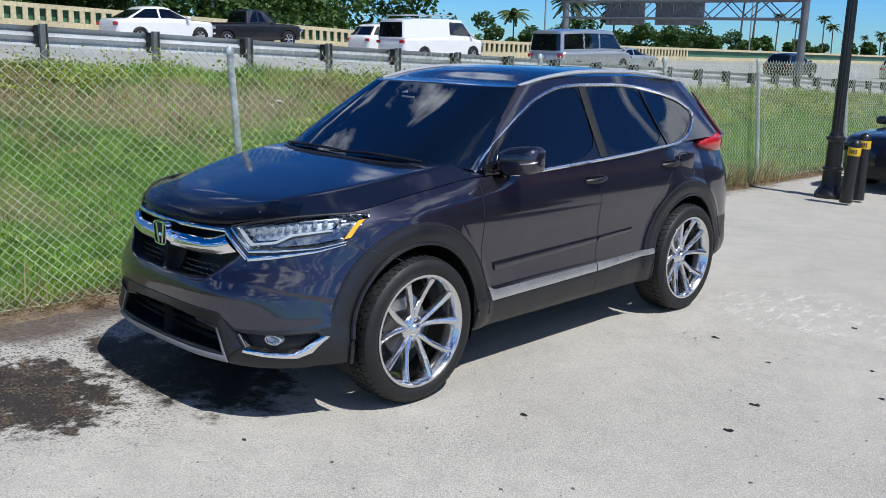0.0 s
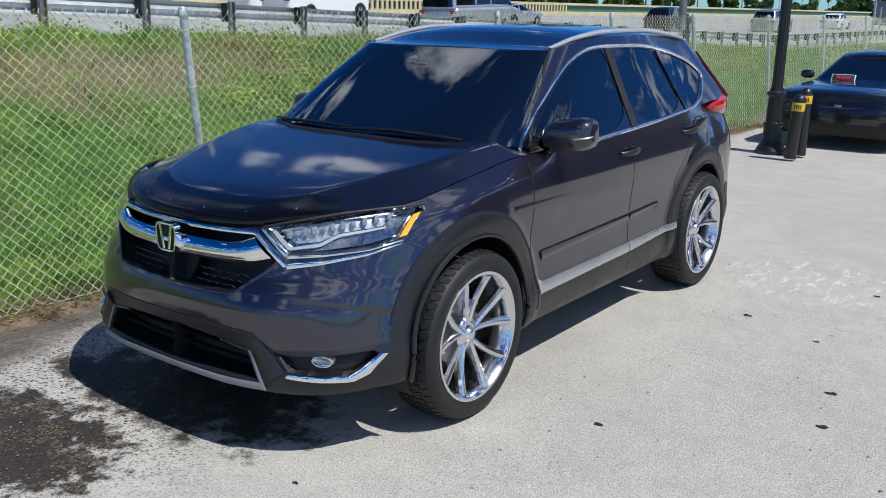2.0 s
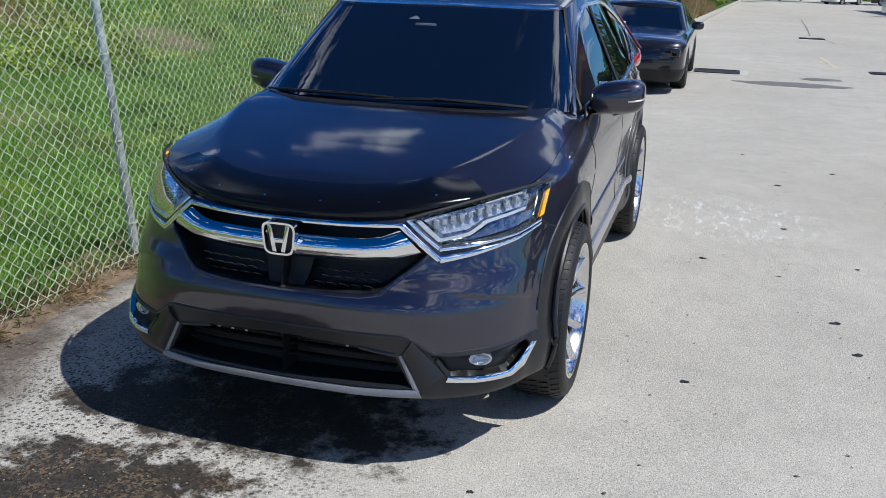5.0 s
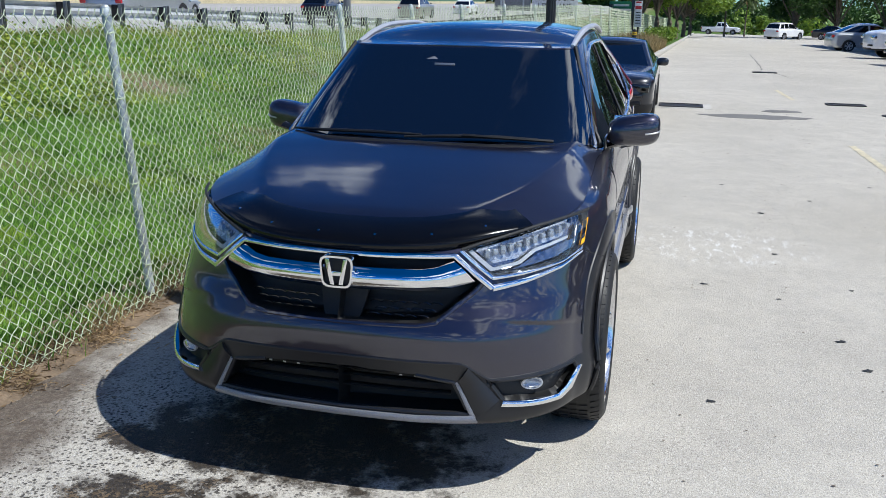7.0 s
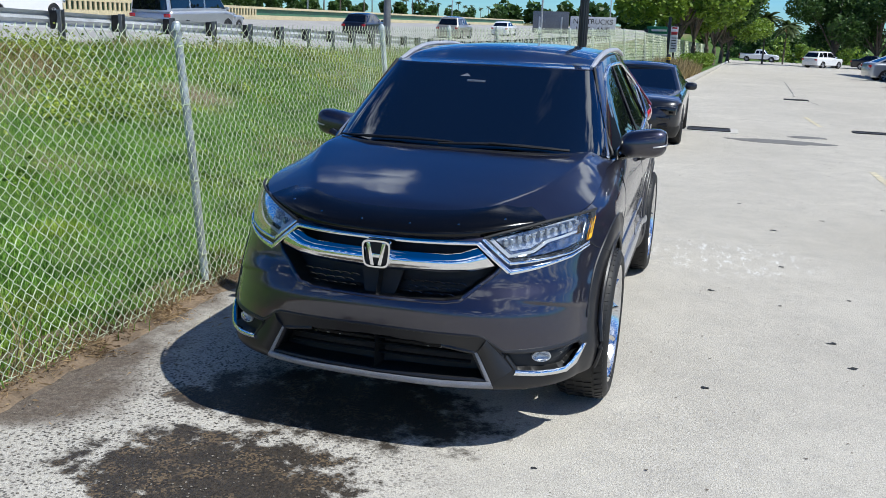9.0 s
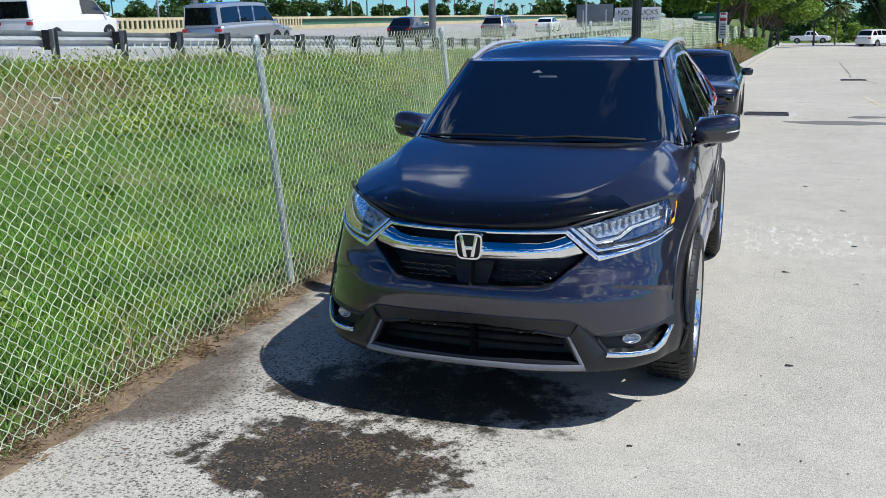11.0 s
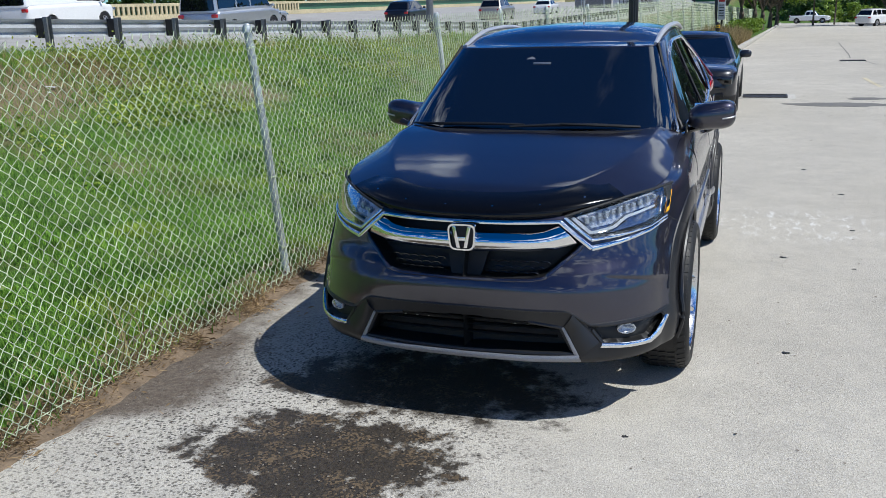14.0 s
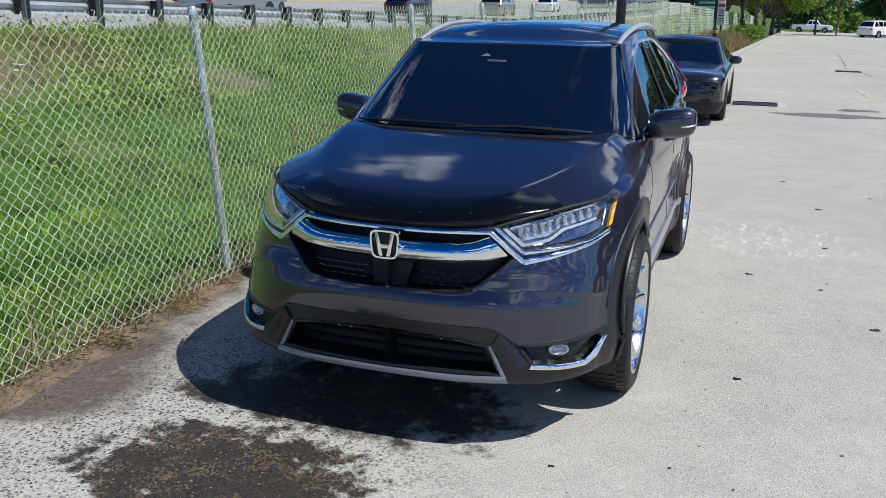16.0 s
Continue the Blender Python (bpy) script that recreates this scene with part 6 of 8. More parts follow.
    for x, y, z, s, m_, lab in ((-7.9, 2.89, 0, 0.09, "red", "small red and white food wrapper on the bank"), (-7.65, 5.12, 0, 0.06, "sign_white", "white scrap of paper on the bank"), (-7.84, 5.4, 0, 0.085, "sign_white", "white scrap of paper on the bank")):
        v = [(r.uniform(-1, 1) * s, r.uniform(-1, 1) * s, r.uniform(0.0, 0.45) * s) for _ in range(7)]
        bm = bmesh.new()
        for p in v:
            bm.verts.new(p)
        bmesh.ops.convex_hull(bm, input=bm.verts[:])
        ob = part("scrap", bm, M[m_], smooth=False)
        ob.location = (x, y, float(ground_z(x, y)) + 0.07 * noise.noise((x * 0.9, y * 0.9, 3)) + 0.025)
        tagged(ob, lab, "litter")


grass()


# ---- things beside the lot ----
def lamp_post():
    top = thing("lamp_post", "black cast lamp post with a stepped fluted base", "lamp post", pose(-0.59, 9.09, 0))
    v, f = lathe_data([(0.190, 0.0), (0.195, 0.05), (0.185, 0.07), (0.175, 0.085), (0.155, 0.12), (0.128, 0.16), (0.120, 0.19), (0.115, 0.36), (0.132, 0.375), (0.132, 0.40), (0.102, 0.42), (0.096, 0.74), (0.108, 0.755), (0.124, 0.775), (0.124, 0.80), (0.088, 0.82), (0.08, 0.86)], 24)
    mesh_part("base", v, f, M["lamp_black"], top, angle=30)
    v = [(r * (1 + 0.055 * math.cos(12 * a)) * math.cos(a), r * (1 + 0.055 * math.cos(12 * a)) * math.sin(a), z) for r, z in ((0.067, 0.84), (0.055, 4.6)) for a in np.arange(96) * 2 * math.pi / 96]
    mesh_part("pole", v, [(k, (k + 1) % 96, 96 + (k + 1) % 96, 96 + k) for k in range(96)], M["lamp_black"], top, "tapered fluted pole", angle=60)
    v, f = lathe_data([(0.07, 4.6), (0.11, 4.63), (0.06, 4.7), (0.16, 4.85), (0.21, 5.1), (0.17, 5.35), (0.05, 5.45)], 20)
    mesh_part("globe", v, f, M["white_plastic"], top)


lamp_post()
def bollard(x, y, h, lean):
    top = thing("bollard", "black steel bollard with a yellow reflective band", "bollard", pose(x, y, 0.03, lean[0], lean[1], 0), "bollards")
    v, f = lathe_data([(0.076, 0.0), (0.075, h - 0.12), (0.072, h - 0.06), (0.055, h - 0.02), (0.025, h), (0.001, h + 0.003)], 24)
    b = mesh_part("body", v, f, M["lamp_black"], top, angle=50)
    v, f = lathe_data([(0.0765, h - 0.20), (0.0775, h - 0.195), (0.0775, h - 0.10), (0.0755, h - 0.095)], 24, caps=False)
    band = mesh_part("band", v, f, M["yellow_band"], b, "yellow band with dark marks")
    for k in range(4):
        a = -1.9 + 0.32 * k
        bm = box_bm(0, 0, 0, 0.004, 0.014, 0.05, 0.001)
        bmesh.ops.transform(bm, matrix=Matrix.Translation((0.0775 * math.cos(a), 0.0775 * math.sin(a), h - 0.147)) @ Euler((0, 0, a)).to_matrix().to_4x4(), verts=bm.verts[:])
        part("mark", bm, M["ink"], band)


bollard(-0.20, 8.62, 0.80, (0, 3))
bollard(-0.19, 9.0, 0.86, (0, 0))
bollard(-0.33, 28.4, 0.95, (0, 2))


# ---- cars ----
def simple_wheel(parent, x, y, r, rim, mat, spokes=6, width=0.21):
    sgn = 1 if x > 0 else -1
    q = r
    prof = [(rim, 0.0), (rim + 0.01, 0.012), (r * 0.9, 0.018), (r * 0.985, 0.0), (r, -0.03), (r, -width + 0.03), (r * 0.95, -width), (rim, -width)]
    v, f = lathe_data(prof, 32, "x", False)
    ty = mesh_part("wheel", [(sgn * a, b, c) for a, b, c in v], f if sgn > 0 else [k[::-1] for k in f], M["tyre"], parent)
    ty.location = (x, y, r)
    v, f = lathe_data([(rim * 0.93, -0.05), (rim * 0.93, -0.012), (rim * 1.02, 0.004), (rim * 1.02, -0.03)], 32, "x", False)
    ch = [([(sgn * a, b, c) for a, b, c in v], f)]
    v, f = lathe_data([(0.001, -0.004), (rim * 0.2, -0.006), (rim * 0.26, -0.03)], 18, "x")
    ch.append(([(sgn * a, b, c) for a, b, c in v], f))
    for k in range(spokes):
        for w_ in (-0.12, 0.12):
            a = 6.283 * k / spokes
            pts = [(sgn * -0.012, rim * 0.2 * math.cos(a + w_), rim * 0.2 * math.sin(a + w_)), (sgn * -0.006, rim * 0.95 * math.cos(a + w_ * 0.9), rim * 0.95 * math.sin(a + w_ * 0.9))]
            ch.append(tube_data(pts, [rim * 0.085, rim * 0.07], 6))
    mesh_part("rim", *join_data(ch), mat, ty)
    v, f = lathe_data([(0.001, -0.07), (rim * 0.94, -0.07)], 20, "x", False)
    mesh_part("wheel_well", [(sgn * a, b, c) for a, b, c in v], f, M["black"], ty)


def make_car(name, label, paint, m, L, W, H, hood, belt, screen, back, axles, r=0.33, rim=0.21, gc=0.2, trunk=None, pillars=(0.47,), bed=None, spokes=6, rim_mat="satin", glass_sides=True, rear_glass=True, round_n=2.6, tumble=0.19, group="", nose=None, fine=1.0, low="same", lights="h", low_h=0.10):
    """A parked or passing vehicle, front towards its own -y. screen, back: (foot, head) of the front and rear glass along y."""
    top = thing(name, label, "car", m, group)
    hw = W / 2
    trunk = trunk or belt
    nose = nose or hood * 0.86
    ztop = pch([0, 0.05 * L, 0.12 * L, screen[0], (screen[0] + back[0]) / 2, back[0], L - 0.04 * L, L], [nose, hood * 0.95, hood * 0.985, hood * 1.02 if hood < belt else belt, belt, trunk, trunk * 0.985, trunk * 0.93])
    pside = pch([gc, gc + 0.12, 0.5, belt * 0.85, belt, belt * 1.2], [hw * 0.93, hw * 0.985, hw * 0.995, hw, hw * 0.955, hw * 0.9])
    nf, ns, nr, nv = int(30 * fine), int(90 * fine), int(30 * fine), int(30 * fine)
    ph = np.linspace(0, math.pi / 2, nf)
    yy = np.concatenate([0.5 * (1 - np.cos(ph)), np.linspace(0.55, L - 0.5, ns), L - 0.45 + 0.45 * np.sin(np.linspace(0.02, math.pi / 2, nr))])
    v = np.linspace(0, 1, nv)[None, :]
    zt = ztop(yy)[:, None]
    Z = gc + 0.02 + (zt - gc - 0.02) * v
    bulge = 0.07 * np.sin(np.pi * np.clip(v, 0, 1)) ** 0.7
    X, Y = np.zeros_like(Z), np.zeros_like(Z)
    ca, sa = np.cos(ph)[:, None], np.sin(ph)[:, None]
    rr = (sa ** round_n + ca ** round_n) ** (-1 / round_n)
    X[:nf] = pside(Z[:nf]) * rr * sa
    Y[:nf] = 0.55 - (0.55 - 0.06 + bulge) * rr * ca
    Y[nf:nf + ns] = np.linspace(0.56, L - 0.5, ns)[:, None]
    X[nf:nf + ns] = pside(Z[nf:nf + ns])
    pr = np.linspace(0.02, math.pi / 2, nr)[:, None]
    rr = (np.sin(pr) ** 4 + np.cos(pr) ** 4) ** (-1 / 4)
    X[nf + ns:] = pside(Z[nf + ns:]) * rr * np.cos(pr)
    Y[nf + ns:] = L - 0.5 + (0.44 + bulge) * rr * np.sin(pr)
    roll = 0.05 * np.clip((v - 0.85) / 0.15, 0, 1) ** 2
    X = X - roll * (X > 0.3)
    cy, cz, cx = (0.25 * (A[:-1, :-1] + A[1:, :-1] + A[:-1, 1:] + A[1:, 1:]) for A in (Y, Z, X))
    hole = np.zeros(cy.shape, bool)
    for ax in axles:
        hole |= (np.hypot(cy - ax, cz - r) < r * 1.13) & (cx > 0.4 * hw)
    quads = grid_faces(nf + ns + nr, nv).reshape(nf + ns + nr - 1, nv - 1, 4)
    P = np.stack([X, Y, Z], -1).reshape(-1, 3)

    def both(mask, nm, mat, lab="", parent=top):
        q = quads[mask]
        if not len(q):
            return None
        used, inv = np.unique(q, return_inverse=True)
        pts, loc = P[used], inv.reshape(q.shape)
        if nm == "side_window":
            mesh_part(nm, pts, loc[:, ::-1], mat, parent, lab, angle=50)
            return mesh_part(nm, pts * [-1, 1, 1], loc, mat, parent, lab, angle=50)
        return mesh_part(nm, np.concatenate([pts, pts * [-1, 1, 1]]), np.concatenate([loc[:, ::-1], loc + len(pts)]), mat, parent, lab, angle=50)
    lower = (cz < gc + low_h) & ~hole
    both(~hole & ~lower, "body", paint)
    both(lower, "lower_trim", paint if low == "same" else M["black"])
    # deck: hood, cowl and trunk in one sheet
    B = np.stack([X[:, -1], Y[:, -1], Z[:, -1]], -1)
    if bed:
        B = B[B[:, 1] < bed[0]]
    tt = np.linspace(-1, 1, 25)
    dx = B[:, 0][:, None] * tt
    dy = np.repeat(B[:, 1][:, None], 25, 1)
    dz = B[:, 2][:, None] + 0.045 * (1 - np.abs(tt)[None, :] ** 2.5) * np.clip(B[:, 0] / hw, 0, 1)[:, None]
    mesh_part("hood", np.stack([dx, dy, dz], -1).reshape(-1, 3), grid_faces(len(B), 25), paint, top, angle=50)
    if bed:
        bx, y0, y1 = hw * 0.84, bed[0] + 0.05, L - 0.12
        z0, z1 = r * 1.9, belt - 0.005
        vv = [(-bx, y0, z1), (bx, y0, z1), (bx, y1, z1), (-bx, y1, z1), (-bx, y0, z0), (bx, y0, z0), (bx, y1, z0), (-bx, y1, z0)]
        mesh_part("bed", vv, [(0, 1, 5, 4), (1, 2, 6, 5), (2, 3, 7, 6), (3, 0, 4, 7), (4, 5, 6, 7)], M["black"], top, smooth=False)
        for sgn in (-1, 1):
            tube("bed_rail", [(sgn * hw * 0.90, bed[0], belt + 0.004), (sgn * hw * 0.90, L - 0.1, belt - 0.01)], 0.045, M["black"], top, "", 8, False, (1.3, 0.5))
        tube("tailgate_edge", [(-hw * 0.88, L - 0.07, belt - 0.01), (hw * 0.88, L - 0.07, belt - 0.01)], 0.035, paint, top, "", 8)
        part("rear_bumper", box_bm(0, L - 0.01, r * 1.45, W * 0.92, 0.16, 0.20, 0.03), M["black"], top)
        part("hitch", box_bm(0, L + 0.08, r * 1.15, 0.05, 0.12, 0.06, 0.01), M["iron"], top)
    # glasshouse
    g_v = np.linspace(0, 1, max(8, int(20 * fine)))[None, :]
    n1, n2, n3 = int(26 * fine), int(50 * fine), int(22 * fine)
    ne = 5.0
    wv = hw * 0.93 - tumble * g_v
    f0 = screen[0] + (screen[1] - screen[0]) * g_v
    b0 = back[0] + (back[1] - back[0]) * g_v
    mid0, mid1 = f0 + 0.30, b0 - 0.25
    ph = np.linspace(0, math.pi / 2, n1)[:, None]
    rr = (np.sin(ph) ** ne + np.cos(ph) ** ne) ** (-1 / ne)
    GX = np.concatenate([wv * rr * np.sin(ph), wv + 0 * np.linspace(0, 1, n2)[:, None], wv * (np.sin(np.linspace(0.02, math.pi / 2, n3)[:, None]) ** ne + np.cos(np.linspace(0.02, math.pi / 2, n3)[:, None]) ** ne) ** (-1 / ne) * np.cos(np.linspace(0.02, math.pi / 2, n3)[:, None])])
    pr = np.linspace(0.02, math.pi / 2, n3)[:, None]
    rr2 = (np.sin(pr) ** ne + np.cos(pr) ** ne) ** (-1 / ne)
    GY = np.concatenate([mid0 - (mid0 - f0) * rr * np.cos(ph), mid0 + (mid1 - mid0) * np.linspace(0.01, 1, n2)[:, None], mid1 + (b0 - mid1) * rr2 * np.sin(pr)])
    yn = (GY[:, -1:] - screen[1]) / (back[1] - screen[1])
    gz0 = ztop(np.clip(GY[:, :1], 0, L)) - 0.015
    gz1 = H - 0.05 - 0.06 * np.abs(2 * yn - 1) ** 2.4
    GZ = gz0 + (gz1 - gz0) * g_v
    cy, cz, cx = (0.25 * (A[:-1, :-1] + A[1:, :-1] + A[:-1, 1:] + A[1:, 1:]) for A in (GY, GZ, GX))
    vm = np.broadcast_to(0.5 * (g_v[:, 1:] + g_v[:, :-1]), cy.shape)
    idx = np.arange(cy.shape[0])[:, None] + 0 * cy
    wm = np.broadcast_to(0.5 * (wv[:, 1:] + wv[:, :-1]), cy.shape)
    kind = np.full(cy.shape, 0)
    kind[(idx < n1) & (cx < wm * 0.90) & (vm < 0.95)] = 1
    if rear_glass:
        kind[(idx >= n1 + n2) & (cx < wm * 0.86) & (vm > 0.08) & (vm < 0.9)] = 2
    fr, bk = np.broadcast_to(0.5 * (f0[:, 1:] + f0[:, :-1]), cy.shape), np.broadcast_to(0.5 * (b0[:, 1:] + b0[:, :-1]), cy.shape)
    sidew = (cx > wm * 0.93) & (vm > 0.10) & (vm < 0.86) & (cy > fr + 0.16) & (cy < (bk - 0.16 if glass_sides else screen[1] + 1.0))
    span = screen[1] + np.array(pillars) * (back[1] - screen[1])
    for p in span:
        sidew &= np.abs(cy - p) > 0.045
    kind[sidew] = 3
    quads = grid_faces(GX.shape[0], GX.shape[1]).reshape(GX.shape[0] - 1, GX.shape[1] - 1, 4)
    P = np.stack([GX, GY, GZ], -1).reshape(-1, 3)
    both(kind == 0, "cabin", paint)
    both(kind == 1, "windscreen", M["glass_side"])
    both(kind == 2, "rear_window", M["glass_side"])
    cuts = [-9, *span, 99]
    for a, b in zip(cuts, cuts[1:]):
        both((kind == 3) & (cy > a) & (cy < b), "side_window", M["glass_side"])
    E_ = np.stack([GX[:, -1], GY[:, -1], GZ[:, -1]], -1)
    rx = E_[:, 0][:, None] * tt
    ry = np.repeat(E_[:, 1][:, None], 25, 1)
    rz = E_[:, 2][:, None] + 0.05 * (1 - np.abs(tt)[None, :] ** 2.5) * np.clip(E_[:, 0] / (hw * 0.6), 0, 1)[:, None]
    mesh_part("roof", np.stack([rx, ry, rz], -1).reshape(-1, 3), grid_faces(len(E_), 25), paint, top, angle=50)
    # lights, mirrors, underside, wheels
    for sgn in (-1, 1):
        part("headlamp", box_bm(sgn * hw * 0.72, 0.12, hood * 0.76, hw * 0.40, 0.16, 0.13, 0.03), M["wheel_metal"] if lights == "h" else M["gloss_black"], top)
        part("tail_lamp", box_bm(sgn * hw * (0.80 if not bed else 0.86), L - (0.07 if not bed else 0.10), min(trunk * 0.82, belt * 0.85), hw * (0.26 if not bed else 0.13), 0.14 if not bed else 0.12, 0.15 if not bed else 0.32, 0.04), M["red_lens"], top)
        v2, f2 = superellipsoid(0.10, 0.07, 0.065, 3, 14)
        mo = mesh_part("mirror", v2, f2, paint, top)
        mo.location = (sgn * (hw + 0.07), screen[0] + 0.35, belt + 0.05)
        for ax in axles:
            simple_wheel(top, sgn * (hw - 0.01), ax, r, rim, M[rim_mat], spokes)
    part("grille", box_bm(0, 0.055, hood * 0.72, W * 0.38, 0.06, 0.11, 0.02), M["gloss_black"], top)
    part("front_bumper", box_bm(0, 0.06, gc + 0.22, W * 0.80, 0.10, 0.07, 0.03), paint if low == "same" else M["black"], top)
    part("plate", box_bm(0, L - 0.01, gc + 0.42, 0.30, 0.03, 0.15, 0.005), M["sign_white"], top)
    part("underbody", box_bm(0, L / 2, gc + 0.16, W * 0.72, L * 0.86, 0.22, 0.03), M["black"], top)
    return top


def paint_of(name, c, metal=0.3, rough=0.3):
    return car_paint(name, c, 0.3, rough, metal)


NAVY, WHITE, BLACK = paint_of("navy_black_paint", (0.007, 0.008, 0.013), 0.3), paint_of("white_paint", (0.80, 0.80, 0.79), 0.0), paint_of("black_paint", (0.010, 0.010, 0.011), 0.1)
SILVER, TAN, RED = paint_of("silver_paint", (0.48, 0.50, 0.52), 0.6), paint_of("tan_paint", (0.36, 0.33, 0.28), 0.5), paint_of("dark_red_paint", (0.22, 0.015, 0.015), 0.2)

# the dark sedan parked by the lamp post
sedan = make_car("sedan", "dark navy full-size sedan parked beyond the bollards", NAVY, pose(-0.02, 9.95, 0), 4.90, 1.76, 1.25, 0.80, 0.845, (1.55, 2.45), (4.05, 3.45), (1.12, 3.55), 0.305, 0.205, 0.17, 0.85, (0.45,), fine=1.5, round_n=4.2, spokes=5, tumble=0.19, lights="d", nose=0.68, low="black", low_h=0.20)
part("nose_badge", box_bm(0, 0.005, 0.60, 0.09, 0.02, 0.035, 0.01), M["lip_grey"], sedan)
for sgn in (-1, 1):
    part("corner_lamp", box_bm(sgn * 0.735, 0.13, 0.595, 0.13, 0.18, 0.10, 0.03), M["lip_grey"], sedan)
    part("turn_signal", box_bm(sgn * 0.62, 0.03, 0.50, 0.20, 0.05, 0.045, 0.012), M["gloss_black"], sedan)
bm = box_bm(0, 0, 0, 0.34, 0.008, 0.12, 0.002)
sale = part("window_sign", bm, M["sign_white"], None, "")
sale.matrix_basis = pose(-0.35, 11.47, 0.885, -38, 0, 0)
tagged(sale, "red and white paper sign behind the sedan's windscreen", "sign")
part("dark_field", box_bm(0, -0.006, 0, 0.31, 0.006, 0.095, 0.001), M["ink"], sale)
for k in range(3):
    part("bar", box_bm(-0.07 + 0.07 * k, -0.010, 0.0, 0.055, 0.004, 0.045, 0.001), M["red"], sale)

# the black pickup that backs into the lot
truck = make_car("pickup_truck", "black pickup truck with a short bed and polished wheels", BLACK, pose(8.95, 3.80, 0, 0, 0, 84), 5.15, 1.86, 1.78, 1.10, 1.14, (1.35, 1.95), (3.35, 3.20), (0.95, 4.05), 0.385, 0.245, 0.34, 1.14, (0.55,), (3.45,), 6, "wheel_metal", fine=1.3, low="black", tumble=0.14)

# cars at the far end of the lot
FAR = "cars parked across the lot"
make_car("parked_pickup", "white pickup truck parked at the far end", WHITE, pose(10.0, 141.0, float(lot_z(141)), 0, 0, 82), 5.6, 1.95, 1.80, 1.08, 1.15, (1.5, 2.1), (3.5, 3.35), (1.0, 4.5), 0.38, 0.22, 0.32, 1.15, (0.5,), (3.6,), low="black", group=FAR)
make_car("parked_suv", "white sport utility vehicle parked under a tree", WHITE, pose(13.2, 100.0, float(lot_z(100)), 0, 0, 140), 4.7, 1.86, 1.75, 1.02, 1.10, (1.3, 1.95), (4.5, 4.1), (0.9, 3.6), 0.36, 0.23, 0.24, 1.1, (0.4, 0.75), low="black", group=FAR)
make_car("parked_coupe", "dark saloon parked beside the white one", NAVY, pose(19.2, 99.0, float(lot_z(99)), 0, 0, 75), 4.7, 1.82, 1.45, 0.92, 0.98, (1.4, 2.2), (4.1, 3.4), (0.9, 3.65), 0.32, 0.21, group=FAR)
make_car("parked_hatchback", "silver-green hatchback parked in a bay", SILVER, pose(13.4, 51.0, float(lot_z(51)), 0, 0, 98), 4.45, 1.75, 1.49, 0.90, 0.98, (0.95, 2.0), (4.2, 3.2), (0.85, 3.55), 0.31, 0.21, group=FAR)
make_car("parked_truck", "white pickup truck parked nose out", WHITE, pose(8.6, 37.5, float(lot_z(37.5)), 0, 0, -86), 5.8, 2.0, 1.9, 1.14, 1.22, (1.5, 2.1), (3.6, 3.45), (1.05, 4.6), 0.40, 0.24, 0.34, 1.22, (0.5,), (3.7,), low="black", group=FAR)
make_car("parked_sedan", "dark red car parked beside the white truck", RED, pose(8.0, 29.8, float(lot_z(29.8)), 0, 0, -86), 4.8, 1.85, 1.45, 0.92, 0.98, (1.5, 2.3), (4.1, 3.5), (0.95, 3.75), 0.33, 0.22, group=FAR)


# traffic on the highway
def on_road(x, y):
    return Matrix.Translation((x, y, road_z(x, y) + 0.01)) @ Euler((radians(-1.7), 0, math.pi)).to_matrix().to_4x4()


ROADCARS = "traffic on the highway"
make_car("highway_sedan", "white saloon on the highway", WHITE, on_road(-31, 18.3), 4.5, 1.75, 1.50, 0.90, 0.98, (1.05, 2.05), (4.05, 3.2), (0.85, 3.5), 0.32, 0.21, group=ROADCARS)
make_car("highway_pickup", "black pickup truck on the highway", BLACK, on_road(-34.5, 25.4), 5.6, 1.95, 1.80, 1.08, 1.15, (1.5, 2.1), (3.4, 3.25), (1.0, 4.5), 0.39, 0.25, 0.32, 1.15, (0.5,), (3.5,), rim_mat="wheel_metal", group=ROADCARS)
van = make_car("cargo_van", "white cargo van with a roof rack on the highway", WHITE, on_road(-28.5, 32.2), 5.7, 2.0, 2.10, 1.10, 1.22, (0.75, 1.55), (5.68, 5.60), (0.95, 4.35), 0.37, 0.22, 0.26, 1.22, (0.30,), glass_sides=False, low="black", tumble=0.10, group=ROADCARS)
for k in range(3):
    part("side_letters", box_bm(0.95, 3.0 + 0.55 * k, 1.45, 0.10, 0.45, 0.09, 0.01), M["red"], van)
tube("roof_rack", [(-0.6, 1.9, 2.12), (-0.6, 1.95, 2.22), (-0.6, 5.3, 2.22), (0.6, 5.3, 2.22), (0.6, 1.95, 2.22)], 0.025, M["galv"], van, "", 6)
make_car("highway_suv", "white sport utility vehicle on the highway", WHITE, on_road(-33, 33.0), 4.7, 1.88, 1.72, 1.0, 1.08, (1.3, 2.0), (4.5, 4.0), (0.9, 3.6), 0.35, 0.23, 0.22, 1.08, (0.4, 0.75), group=ROADCARS)
make_car("passenger_van", "silver passenger van on the highway", SILVER, on_road(-20.5, 33.5), 5.4, 1.95, 2.05, 1.05, 1.15, (0.7, 1.5), (5.38, 5.30), (0.9, 4.2), 0.36, 0.22, 0.24, 1.15, (0.3, 0.6), tumble=0.10, group=ROADCARS)
make_car("compact_sedan", "silver saloon on the highway", SILVER, on_road(-27, 46.5), 4.4, 1.72, 1.42, 0.90, 0.95, (1.3, 2.1), (4.0, 3.3), (0.85, 3.45), 0.31, 0.2, group=ROADCARS)
